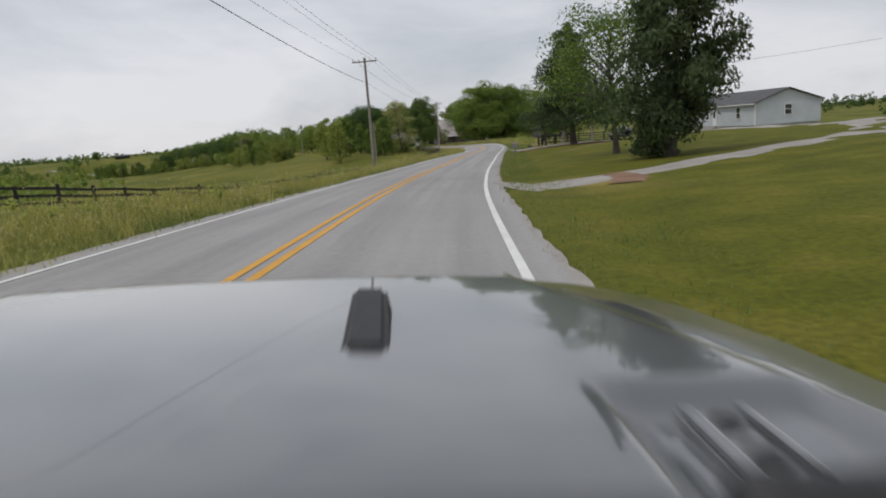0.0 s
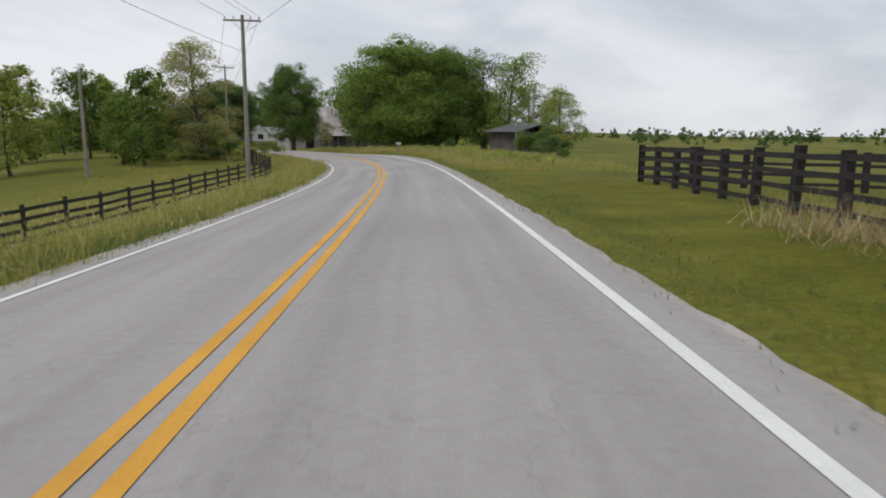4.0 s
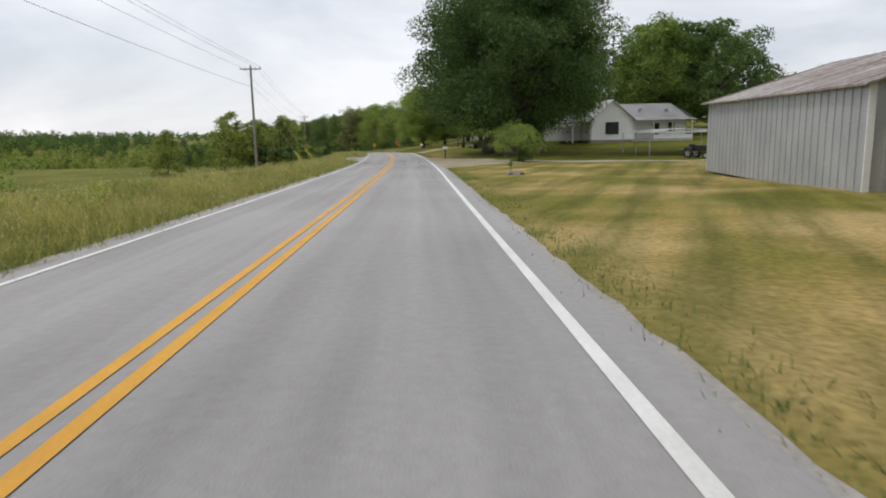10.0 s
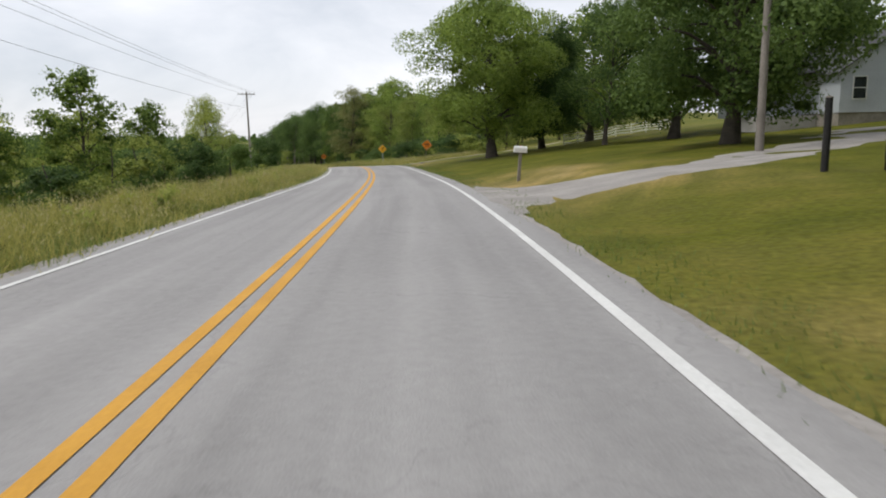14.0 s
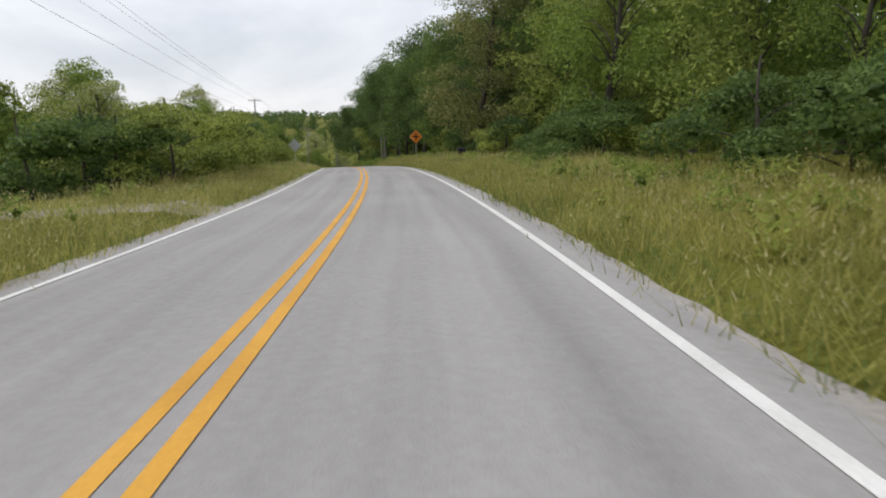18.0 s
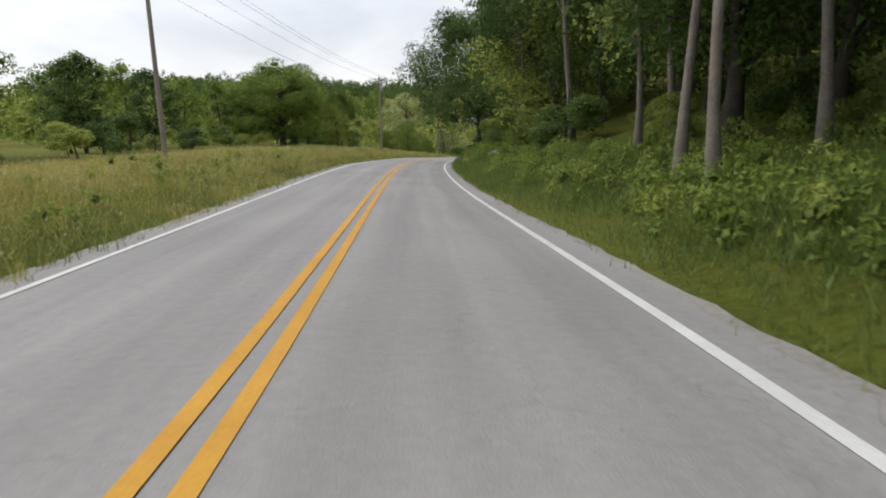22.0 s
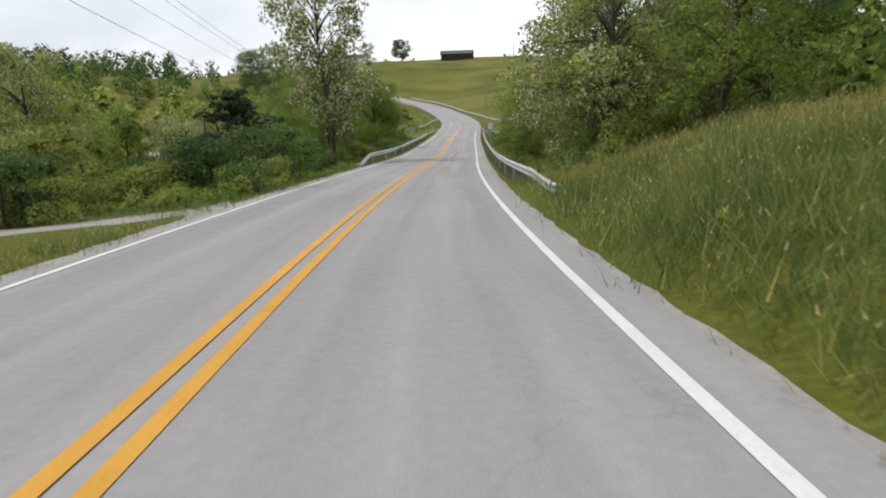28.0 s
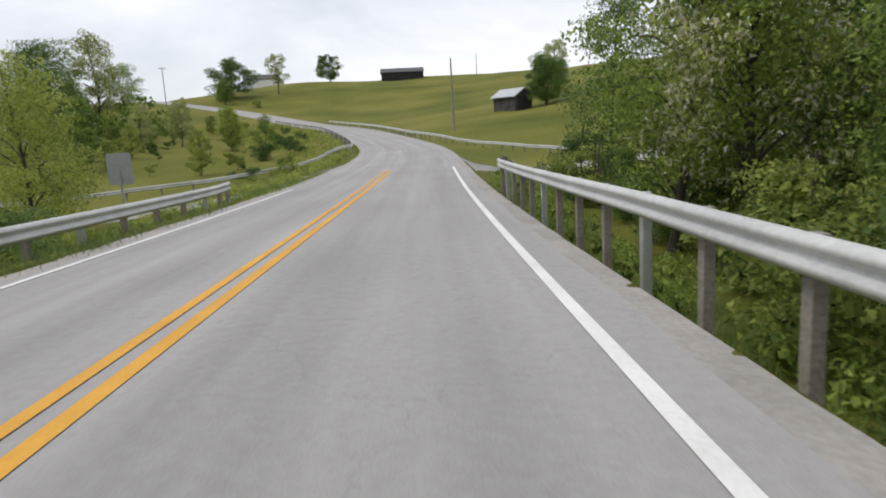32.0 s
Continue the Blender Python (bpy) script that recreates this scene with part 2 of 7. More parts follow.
def ground_material():
    """Meadow, with mown lawn where the 'mown' attribute says so, and drier patches."""
    m = bpy.data.materials.new("grassland")
    m.use_nodes = True
    n, k = m.node_tree.nodes, m.node_tree.links
    p = n["Principled BSDF"]
    p.inputs["Roughness"].default_value, p.inputs["Specular IOR Level"].default_value = 0.95, 0.15
    tc = n.new("ShaderNodeTexCoord")

    def noise_tex(scale, detail=5):
        t = n.new("ShaderNodeTexNoise")
        t.inputs["Scale"].default_value, t.inputs["Detail"].default_value = scale, detail
        k.new(tc.outputs["Object"], t.inputs["Vector"])
        return t.outputs["Fac"]

    def ramp(fac, stops):
        r = n.new("ShaderNodeValToRGB")
        e = r.color_ramp.elements
        e[0].position, e[0].color = stops[0][0], (*stops[0][1], 1)
        e[1].position, e[1].color = stops[-1][0], (*stops[-1][1], 1)
        for pos, col in stops[1:-1]:
            e.new(pos).color = (*col, 1)
        k.new(fac, r.inputs["Fac"])
        return r.outputs["Color"]

    def mixed(fac, one, two, blend="MIX"):
        x = n.new("ShaderNodeMix")
        x.data_type, x.blend_type = "RGBA", blend
        if isinstance(fac, float):
            x.inputs["Factor"].default_value = fac
        else:
            k.new(fac, x.inputs["Factor"])
        k.new(one, x.inputs["A"])
        k.new(two, x.inputs["B"])
        return x.outputs["Result"]

    meadow = ramp(noise_tex(0.05), [(0.3, (0.072, 0.086, 0.012)), (0.5, (0.118, 0.126, 0.020)), (0.7, (0.170, 0.158, 0.038))])
    lawn = ramp(noise_tex(0.5, 9), [(0.3, (0.070, 0.080, 0.006)), (0.52, (0.102, 0.108, 0.009)), (0.75, (0.155, 0.136, 0.022))])
    lie = n.new("ShaderNodeMapping")
    lie.inputs["Rotation"].default_value, lie.inputs["Scale"].default_value = (0, 0, radians(-24)), (1.0, 0.09, 1.0)
    k.new(tc.outputs["Object"], lie.inputs["Vector"])
    swath = noise_tex(1.1, 6)
    k.new(lie.outputs["Vector"], swath.node.inputs["Vector"])
    swaths = ramp(swath, [(0.36, (0.62, 0.68, 0.55)), (0.52, (1.0, 1.0, 1.0)), (0.68, (1.3, 1.22, 1.25))])
    straw = mixed(1.0, ramp(noise_tex(0.22, 6), [(0.36, (0.145, 0.138, 0.024)), (0.5, (0.240, 0.190, 0.062)), (0.64, (0.35, 0.265, 0.115))]), swaths, "MULTIPLY")
    fine = ramp(noise_tex(9.0, 8), [(0.3, (0.70, 0.70, 0.65)), (0.7, (1.24, 1.23, 1.18))])
    at = n.new("ShaderNodeAttribute")
    at.attribute_name = "mown"
    col = mixed(at.outputs["Fac"], meadow, lawn)
    dry = n.new("ShaderNodeAttribute")
    dry.attribute_name = "straw"
    col = mixed(dry.outputs["Fac"], col, straw)
    col = mixed(1.0, col, fine, "MULTIPLY")
    k.new(col, p.inputs["Base Color"])
    bp = n.new("ShaderNodeBump")
    bp.inputs["Strength"].default_value, bp.inputs["Distance"].default_value = 0.6, 0.08
    k.new(noise_tex(5.0, 8), bp.inputs["Height"])
    k.new(bp.outputs["Normal"], p.inputs["Normal"])
    return m


def asphalt_material():
    """Weathered asphalt: aggregate grain, patchy wear along the wheel tracks, fine cracks."""
    m = bpy.data.materials.new("worn_asphalt")
    m.use_nodes = True
    n, k = m.node_tree.nodes, m.node_tree.links
    p = n["Principled BSDF"]
    p.inputs["Roughness"].default_value, p.inputs["Specular IOR Level"].default_value = 0.88, 0.3
    tc, at = n.new("ShaderNodeTexCoord"), n.new("ShaderNodeAttribute")
    at.attribute_name = "lane"

    def calc(op, a, b=0.0, c=0.0):
        x = n.new("ShaderNodeMath")
        x.operation = op
        for i, v in enumerate((a, b, c)):
            if isinstance(v, float):
                x.inputs[i].default_value = v
            else:
                k.new(v, x.inputs[i])
        return x.outputs[0]

    def noise_tex(vec, scale, detail=4.0):
        t = n.new("ShaderNodeTexNoise")
        t.inputs["Scale"].default_value, t.inputs["Detail"].default_value = scale, detail
        k.new(vec, t.inputs["Vector"])
        return t.outputs["Fac"]

    obj, lane = tc.outputs["Object"], at.outputs["Vector"]
    sep = n.new("ShaderNodeSeparateXYZ")
    k.new(lane, sep.inputs[0])
    stretch = n.new("ShaderNodeVectorMath")
    stretch.operation = "MULTIPLY"
    stretch.inputs[1].default_value = (2.2, .06, 1)
    k.new(lane, stretch.inputs[0])
    streak = noise_tex(stretch.outputs[0], 1.0, 5.0)
    patch = noise_tex(obj, .18, 4.0)
    grain = noise_tex(obj, 60.0, 3.0)
    speck = noise_tex(obj, 9.0, 4.0)
    track = calc("COSINE", calc("MULTIPLY", calc("SUBTRACT", calc("ABSOLUTE", sep.outputs[0]), .95), 3.6))
    total = calc("ADD", calc("MULTIPLY", streak, .34), calc("MULTIPLY", patch, .22))
    total = calc("ADD", total, calc("MULTIPLY", grain, .26))
    total = calc("ADD", total, calc("MULTIPLY", speck, .18))
    total = calc("MULTIPLY_ADD", track, -.03, total)
    ramp = n.new("ShaderNodeValToRGB")
    e = ramp.color_ramp.elements
    e[0].position, e[0].color = .34, (.222, .215, .211, 1)
    e[1].position, e[1].color = .66, (.372, .362, .355, 1)
    k.new(total, ramp.inputs["Fac"])
    vor = n.new("ShaderNodeTexVoronoi")
    vor.feature = "DISTANCE_TO_EDGE"
    vor.inputs["Scale"].default_value = .32
    warp = n.new("ShaderNodeVectorMath")
    warp.operation = "MULTIPLY_ADD"
    wob = n.new("ShaderNodeTexNoise")
    wob.inputs["Scale"].default_value = 1.1
    wob.inputs["Detail"].default_value = 5
    k.new(obj, wob.inputs["Vector"])
    k.new(wob.outputs["Color"], warp.inputs[0])
    warp.inputs[1].default_value = (1.6, 1.6, 1.6)
    k.new(obj, warp.inputs[2])
    k.new(warp.outputs[0], vor.inputs["Vector"])
    crack = calc("MULTIPLY", calc("LESS_THAN", vor.outputs["Distance"], .004), calc("GREATER_THAN", noise_tex(obj, .09, 2.0), .55))
    mix = n.new("ShaderNodeMix")
    mix.data_type = "RGBA"
    k.new(calc("MULTIPLY", crack, .12), mix.inputs["Factor"])
    k.new(ramp.outputs["Color"], mix.inputs["A"])
    mix.inputs["B"].default_value = (.06, .06, .06, 1)
    k.new(mix.outputs["Result"], p.inputs["Base Color"])
    bp = n.new("ShaderNodeBump")
    bp.inputs["Strength"].default_value, bp.inputs["Distance"].default_value = .35, .02
    k.new(grain, bp.inputs["Height"])
    k.new(bp.outputs["Normal"], p.inputs["Normal"])
    return m


M_ROAD = asphalt_material()
M_GROUND = ground_material()

# ---------- the road's line: eastings, northings, heights and cross-fall of its centre ----------
ROAD_X = [-27.6, -18.6, -11.6, -6.6, -3.6, -2.6, -1.9, 0.3, 3.1, 6.1, 8.6, 9.8, 8.1, 3.2, -4.2, -13.1, -22.4, -31.8, -41.5, -51.5, -61.9, -73.1, -85.4, -99.0,
          -113.9, -129.7, -146.2, -163.3, -180.7, -197.9, -214.4, -229.6, -243.3, -255.7, -266.8, -277.0, -286.9, -296.9, -307.5, -317.5, -329.0, -345.0, -363.0, -384.0, -408.0, -440.0, -480.0]
ROAD_Y = [-120.1, -96.1, -72.1, -48.1, -24.1, -0.1, 24.3, 48.6, 72.8, 96.9, 121.2, 145.5, 169.7, 193.5, 216.6, 239.3, 261.9, 284.3, 306.3, 328.0, 349.2, 370.0, 390.3, 409.6,
          428.1, 445.8, 462.9, 479.4, 495.5, 511.9, 528.9, 547.1, 566.4, 586.5, 607.3, 628.3, 649.3, 670.2, 693.0, 715.0, 737.0, 760.0, 782.0, 801.0, 818.0, 834.0, 850.0]
ROAD_Z = [1.1, 0.6, 0.1, -0.4, -0.9, -1.4, -2.1, -2.7, -3.2, -3.7, -4.3, -4.7, -5.1, -5.6, -5.9, -6.3, -6.8, -7.2, -7.6, -7.9, -8.3, -8.9, -9.4, -10.3, -11.3, -12.3, -13.7, -15.3, -17.1, -18.8, -20.6,
          -22.5, -24.6, -26.6, -28.4, -30.1, -31.5, -32.3, -32.9, -33.0, -32.6, -31.6, -30.2, -28.6, -25.8, -21.5, -16.5]
ROAD_FALL = [-3.5, -3.5, -3.5, -3.5, -3.5, -2.6, -0.8, 0.1, 1.0, 2.3, 3.6, 4.8, 4.7, 3.3, 1.8, 0.7, 0.3, 0.9, 1.3, 0.7, 1.1, 1.3, 1.6, 1.2, 1.7, 1.5, 1.3, 0.6, -2.9, -4.6, -2.9, -2.0, -0.6, -0.1, -0.5,
             -0.8, -0.6, -0.3, 0.0, 0.5, 0.5, 0.5, 0.0, 0.0, 0.0, 0.0, 0.0]


def smooth_line(v, steps=24):
    """A natural cubic through the rows of v."""
    n = len(v)
    a, b = np.eye(n), np.zeros_like(v)
    for i in range(1, n - 1):
        a[i, i - 1:i + 2] = 1, 4, 1
        b[i] = 6 * (v[i + 1] - 2 * v[i] + v[i - 1])
    m = np.linalg.solve(a, b)
    u = np.linspace(0, n - 1, (n - 1) * steps + 1)
    i = np.minimum(u.astype(int), n - 2)
    w = (u - i)[:, None]
    return v[i] * (1 - w) + v[i + 1] * w - ((1 - w) - (1 - w) ** 3) * m[i] / 6 - (w - w ** 3) * m[i + 1] / 6


LINE = smooth_line(np.array([ROAD_X, ROAD_Y, ROAD_Z, ROAD_FALL]).T)
STATION = np.concatenate([[0], np.cumsum(np.linalg.norm(np.diff(LINE[:, :2], axis=0), axis=1))])
STATION -= STATION[5 * 24]
TANGENT = np.gradient(LINE[:, :2], axis=0)
TANGENT /= np.linalg.norm(TANGENT, axis=1)[:, None]
S0, S1 = STATION[0], STATION[-1]
MEAN_RIGHT = np.array([0.914, 0.405])

SIDE_AT = [5.5, 9, 15, 30, 60, 120, 250]
LEFT_S = [-120, 20, 50, 90, 150, 200, 225, 260, 330, 430, 520, 600, 650, 700, 740, 790, 860, 1000]
LEFT_Z = np.array([
    [0, .2, .3, 0, -2, -6, -10], [.1, .4, .6, -.4, -4, -9, -13], [0, -.8, -1.8, -3.3, -7, -12, -16], [0, -1.2, -2.9, -4.4, -8, -13, -17], [0, -.6, -1.2, -2, -6, -10, -15], [.2, .6, .6, .3, -2, -5, -10]]
    + [[.2, .3, .3, .2, -2, -7, -12], [.2, .3, .2, -1.5, -5, -11, -15], [.2, 0, -1, -3.5, -8, -13, -16], [.2, .1, -.8, -3, -6, -10, -13], [.3, .8, .5, -1, -4, -8, -10], [.5, 1, 1.4, 2, 2, 3, 5]]
    + [[.3, .8, 1.6, 2.6, 3, 4, 6], [-.2, -.6, -1, -1.5, -3, 0, 6], [-.6, -2, -3, -4, -4, 0, 8], [-.5, -1.5, -2, -2, 0, 4, 10], [0, -.5, -1, -.5, 1, 8, 22], [0, 0, -.3, -.8, -.5, 4, 10]])
RIGHT_S = [-120, 20, 60, 90, 130, 180, 240, 300, 360, 400, 430, 480, 530, 575, 620, 665, 693, 707, 780, 830, 870, 950, 1020]
RIGHT_Z = np.array([
    [.1, .1, .3, .6, 0, -2, -6], [-.1, .1, .3, .8, .4, -2, -7], [-.25, .1, .6, 1.2, .6, -2, -7], [-.3, 0, .3, .6, 0, -3, -8], [-.2, -.2, 0, 0, -1, -4, -10], [.2, .4, .6, .6, 0, -3, -8], [-.15, -.1, 0, .2, 0, -2, -6]]
    + [[0, .1, .1, 0, .5, -.5, -4], [0, .6, 1.2, 2.2, 3.5, 4, 2], [.1, .6, 1.4, 3, 5, 5, 4], [.2, .5, 1, 3, 6, 8, 8], [.4, .6, 1, 3.5, 8, 11, 11], [.4, .8, 1.8, 5, 10, 14, 14], [.7, 2.2, 4, 8, 15, 20, 20]]
    + [[.9, 3, 5.5, 10, 17, 22, 22], [.6, 1.9, 3.4, 6, 10, 14, 16], [.4, 1.5, 2.6, 4.2, 7, 12, 15], [-.6, -1.5, -1, 1, 4, 10, 14], [-1.2, -2.5, -2.5, 0, 6, 14, 20], [-.3, -.8, -.5, .5, 3, 12, 18], [0, .2, 1.2, 3.2, 9, 18, 18], [.1, .2, .4, 1.5, 5, 14, 13], [.1, .3, 1, 3.5, 7, 8.5, 8]])


# where the painted lines wander from their usual places: station, centre, lane to the right, lane to the left
LINE_S = [-20, 6, 30, 54, 79, 105, 152, 200, 225, 273, 322, 440, 535, 582, 653, 677, 726, 770, 800]
LINE_C = [0, 0, .07, .06, 0, 0, -.08, -.06, -.08, -.14, 0, -.16, .14, -.1, .06, .1, 0, 0, 0]
LINE_R = [0, .03, .23, .28, .2, .1, .05, .2, .06, .2, .13, .16, .03, .1, .05, .09, .18, .3, .3]
LINE_L = [0, 0, 0, -.08, -.1, -.1, -.18, -.2, -.25, -.08, 0, 0, 0, .14, .3, .14, .42, -.15, -.15]


def edge_shift(s, l):
    """How far the road's markings and edges lie beside their usual place."""
    s, l = np.broadcast_arrays(np.asarray(s, float), np.asarray(l, float))
    side = np.where(l > 0, np.interp(s, LINE_S, LINE_R), -np.interp(s, LINE_S, LINE_L))
    return (np.interp(s, LINE_S, LINE_C) + side * np.clip(np.abs(l) / 3.4, 0, 1)) * np.clip((8 - np.abs(l)) / 3, 0, 1)


def road_at(s):
    """Centre, height, cross-fall and unit vector to the right at stations s; straight on past its ends."""
    s = np.asarray(s, float)
    c = np.clip(s, S0, S1)
    x, y, z, fall = (np.interp(c, STATION, LINE[:, i]) for i in range(4))
    tx, ty = np.interp(c, STATION, TANGENT[:, 0]), np.interp(c, STATION, TANGENT[:, 1])
    over = s - c
    return x + tx * over, y + ty * over, z, fall, ty, -tx


def side_height(s, l):
    """Height of the land over the road's centre at distance l to its side."""
    s, l = np.broadcast_arrays(np.asarray(s, float), np.asarray(l, float))
    out = np.zeros(s.shape)
    for keys, table, sign in ((LEFT_S, LEFT_Z, -1), (RIGHT_S, RIGHT_Z, 1)):
        cols = np.stack([np.interp(s, keys, table[:, i]) for i in range(7)], -1)
        d = np.maximum(l * sign, 0)
        z = np.zeros(s.shape)
        at = [4.45] + SIDE_AT
        cols = np.concatenate([np.zeros(s.shape + (1,)), cols], -1)
        for i in range(7):
            w = np.clip((d - at[i]) / (at[i + 1] - at[i]), 0, 1)
            w = w * w * (3 - 2 * w) if i == 0 else w
            z += (cols[..., i + 1] - cols[..., i]) * w
        out = np.where(l * sign > 0, z, out)
    return out


def hills(x, y):
    return 7 * np.sin(x / 210 + 1.3) * np.cos(y / 260 + .4) + 5 * np.sin((x + y) / 140) + 3 * np.sin((x - 2 * y) / 97 + 2)


def ground_point(s, l):
    """The land's surface at station s, l metres to the right of the centre line."""
    s, l = np.broadcast_arrays(np.asarray(s, float), np.asarray(l, float))
    x, y, z, fall, rx, ry = road_at(s)
    near = np.clip(l, -100, 100)
    far = l - near
    px, py = x + rx * near + MEAN_RIGHT[0] * far, y + ry * near + MEAN_RIGHT[1] * far
    keep = np.clip((16 - np.abs(l)) / 11, 0, 1)
    h = z + side_height(s, l) + near * np.tan(np.radians(fall)) * keep - 0.015 * np.minimum(np.abs(l), 6)
    away = np.clip((np.abs(l) - 160) / 500, 0, 1)
    h = h * (1 - away) + (-14 + .7 * hills(px, py) + 8 * np.clip((np.abs(l) - 700) / 1800, 0, 1)) * away
    h = h - 9 * np.clip((-l - 110) / 200, 0, 1) * np.clip((190 - s) / 140, 0, 1)
    rough = np.clip((np.abs(l) - 6) / 20, 0, 1)
    h = h + rough * (0.12 * np.sin(px * .9 + np.sin(py * .5)) * np.cos(py * .8) + 0.18 * np.sin(px * .23 + 1) * np.sin(py * .19))
    end = np.clip((s - 1100) / 900, 0, 1)
    h = h * (1 - end) + (-21 + .75 * hills(px, py) + 9 * end) * end
    return np.stack([px, py, h], -1)


def spot(s, l, lift=0.0):
    p = ground_point(s, l)
    return Vector((float(p[0]), float(p[1]), float(p[2]) + lift))


def heading(s):
    """Turn about z of a thing that faces along the road at station s."""
    _, _, _, _, rx, ry = road_at(s)
    return math.degrees(math.atan2(float(ry), float(rx)))


def mesh_from(name, verts, faces, mat, smooth=False):
    """A mesh from arrays of vertices and of quads or triangles."""
    me = bpy.data.meshes.new(name)
    verts, faces = np.asarray(verts, np.float32), np.asarray(faces, np.int32)
    k = faces.shape[1]
    me.vertices.add(len(verts))
    me.vertices.foreach_set("co", verts.ravel())
    me.loops.add(faces.size)
    me.loops.foreach_set("vertex_index", faces.ravel())
    me.polygons.add(len(faces))
    me.polygons.foreach_set("loop_start", np.arange(0, faces.size, k, dtype=np.int32))
    me.polygons.foreach_set("loop_total", np.full(len(faces), k, np.int32))
    if smooth:
        me.polygons.foreach_set("use_smooth", np.ones(len(faces), bool))
    me.update(calc_edges=True)
    me.materials.append(mat)
    return me


def grid_faces(rows, cols):
    i = (np.arange(rows - 1)[:, None] * cols + np.arange(cols - 1)).ravel()
    return np.stack([i, i + 1, i + 1 + cols, i + cols], 1)


# ---------- ground, one sheet to the horizon ----------
G_S = np.unique(np.concatenate([-np.geomspace(60, 1700, 14)[::-1], np.arange(-60, 880, 2.5), np.arange(880, 1060, 6), 1060 + np.geomspace(10, 2300, 18)]))
half_cols = np.array([0.5, 2, 3.6, 4.1, 4.6, 5.2, 6, 7, 8, 9, 10.5, 12, 13.5, 15, 17, 19, 22, 25, 28, 32, 36, 41, 47, 54, 62, 72, 85, 100, 120, 145, 180, 230, 300, 400, 550, 800, 1150, 1600, 2300])
G_L = np.concatenate([-half_cols[::-1], half_cols])
GS, GL = np.meshgrid(G_S, G_L, indexing="ij")
gv = ground_point(GS, GL)
gv[..., 2] -= np.where(np.abs(GL) < 4.2, 0.05, 0.0)
ground = new("ground", mesh_from("ground", gv.reshape(-1, 3), grid_faces(*GS.shape), M_GROUND, True))
tagged(ground, "rolling green meadow and mown lawn beside the road", "ground", kind="structure")
# mown lawns: station from, to, and the side distances between which they lie
LAWNS = [(-60, 135, 4, 60), (222, 405, 4, 70), (385, 416, 4, 12), (205, 245, -20, -4), (335, 440, -9, -4)]
mown = np.zeros(GS.shape)
for sa, sb, la, lb in LAWNS:
    mown = np.maximum(mown, np.clip((GS - sa) / 6, 0, 1) * np.clip((sb - GS) / 6, 0, 1) * np.clip((GL - la) / 2 + .5, 0, 1) * np.clip((lb - GL) / 5, 0, 1))
hay = np.zeros(GS.shape)
for sa, sb, la, lb in ((224, 300, 4, 32), (312, 350, 4, 9), (352, 376, 4, 13), (400, 415, 4, 9), (18, 30, 5, 11), (204, 240, -15, -4), (512, 655, -24, -6)):
    hay = np.maximum(hay, np.clip((GS - sa) / 8, 0, 1) * np.clip((sb - GS) / 8, 0, 1) * np.clip((GL - la) / 1.5 + .5, 0, 1) * np.clip((lb - GL) / 4, 0, 1))
ground.data.attributes.new("straw", "FLOAT", "POINT").data.foreach_set("value", (hay * .95).ravel().astype(np.float32))
ground.data.attributes.new("mown", "FLOAT", "POINT").data.foreach_set("value", mown.ravel().astype(np.float32))


def ribbon(name, s_from, s_to, l_from, l_to, lift, mat, label, category="road", step=2.0, cols=2, parent=None, tuck=False):
    """A strip laid along the road between two side distances (numbers or functions of the station)."""
    s = np.linspace(s_from, s_to, max(2, int(abs(s_to - s_from) / step) + 1))
    a = l_from(s) if callable(l_from) else np.full(s.shape, float(l_from))
    b = l_to(s) if callable(l_to) else np.full(s.shape, float(l_to))
    f = np.linspace(0, 1, cols)
    l = a[:, None] * (1 - f) + b[:, None] * f
    l = l + edge_shift(s[:, None], l)
    v = ground_point(np.repeat(s[:, None], cols, 1), l)
    v[..., 2] += lift * np.clip((np.abs(l) - 3.9) / .5, 0, 1) * np.clip((1 - f) * 7, -.2, 1) if tuck else lift
    ob = new(name, mesh_from(name, v.reshape(-1, 3), grid_faces(len(s), cols), mat, True))
    if parent:
        ob.parent = parent
        if label:
            ob["label"] = label
    else:
        tagged(ob, label, category, kind="structure")
    return ob


def ragged(base, amount, seed):
    return lambda s: base + amount * (np.sin(s * 2.9 + seed) * .4 + np.sin(s * .6 + seed * 2) * .3 + np.sin(s * 4.7 + seed * 3) * .35)


road = ribbon("road", -120, 1040, ragged(-3.75, .05, 1), ragged(3.88, .07, 2), 0.004, M_ROAD, "two-lane country road of weathered grey asphalt", "road", 1.5, 9)
lane_s = np.linspace(-120, 1040, len(road.data.vertices) // 9)
lane = np.stack(np.broadcast_arrays(np.linspace(-3.75, 3.88, 9)[None], lane_s[:, None], 0.0), -1)
road.data.attributes.new("lane", "FLOAT_VECTOR", "POINT").data.foreach_set("vector", lane.reshape(-1).astype(np.float32))
ribbon("edge_line", -120, 793, -3.46, -3.34, 0.012, M_WHITE_LINE, "solid white edge line", parent=road)
ribbon("edge_line", -120, 804, 3.30, 3.43, 0.012, M_WHITE_LINE, "solid white edge line", parent=road)
ribbon("centre_line", -120, 803, -0.21, -0.075, 0.012, M_YELLOW_LINE, "solid yellow centre line", parent=road)
ribbon("centre_line", -120, 803, 0.075, 0.21, 0.012, M_YELLOW_LINE, "solid yellow centre line", parent=road)
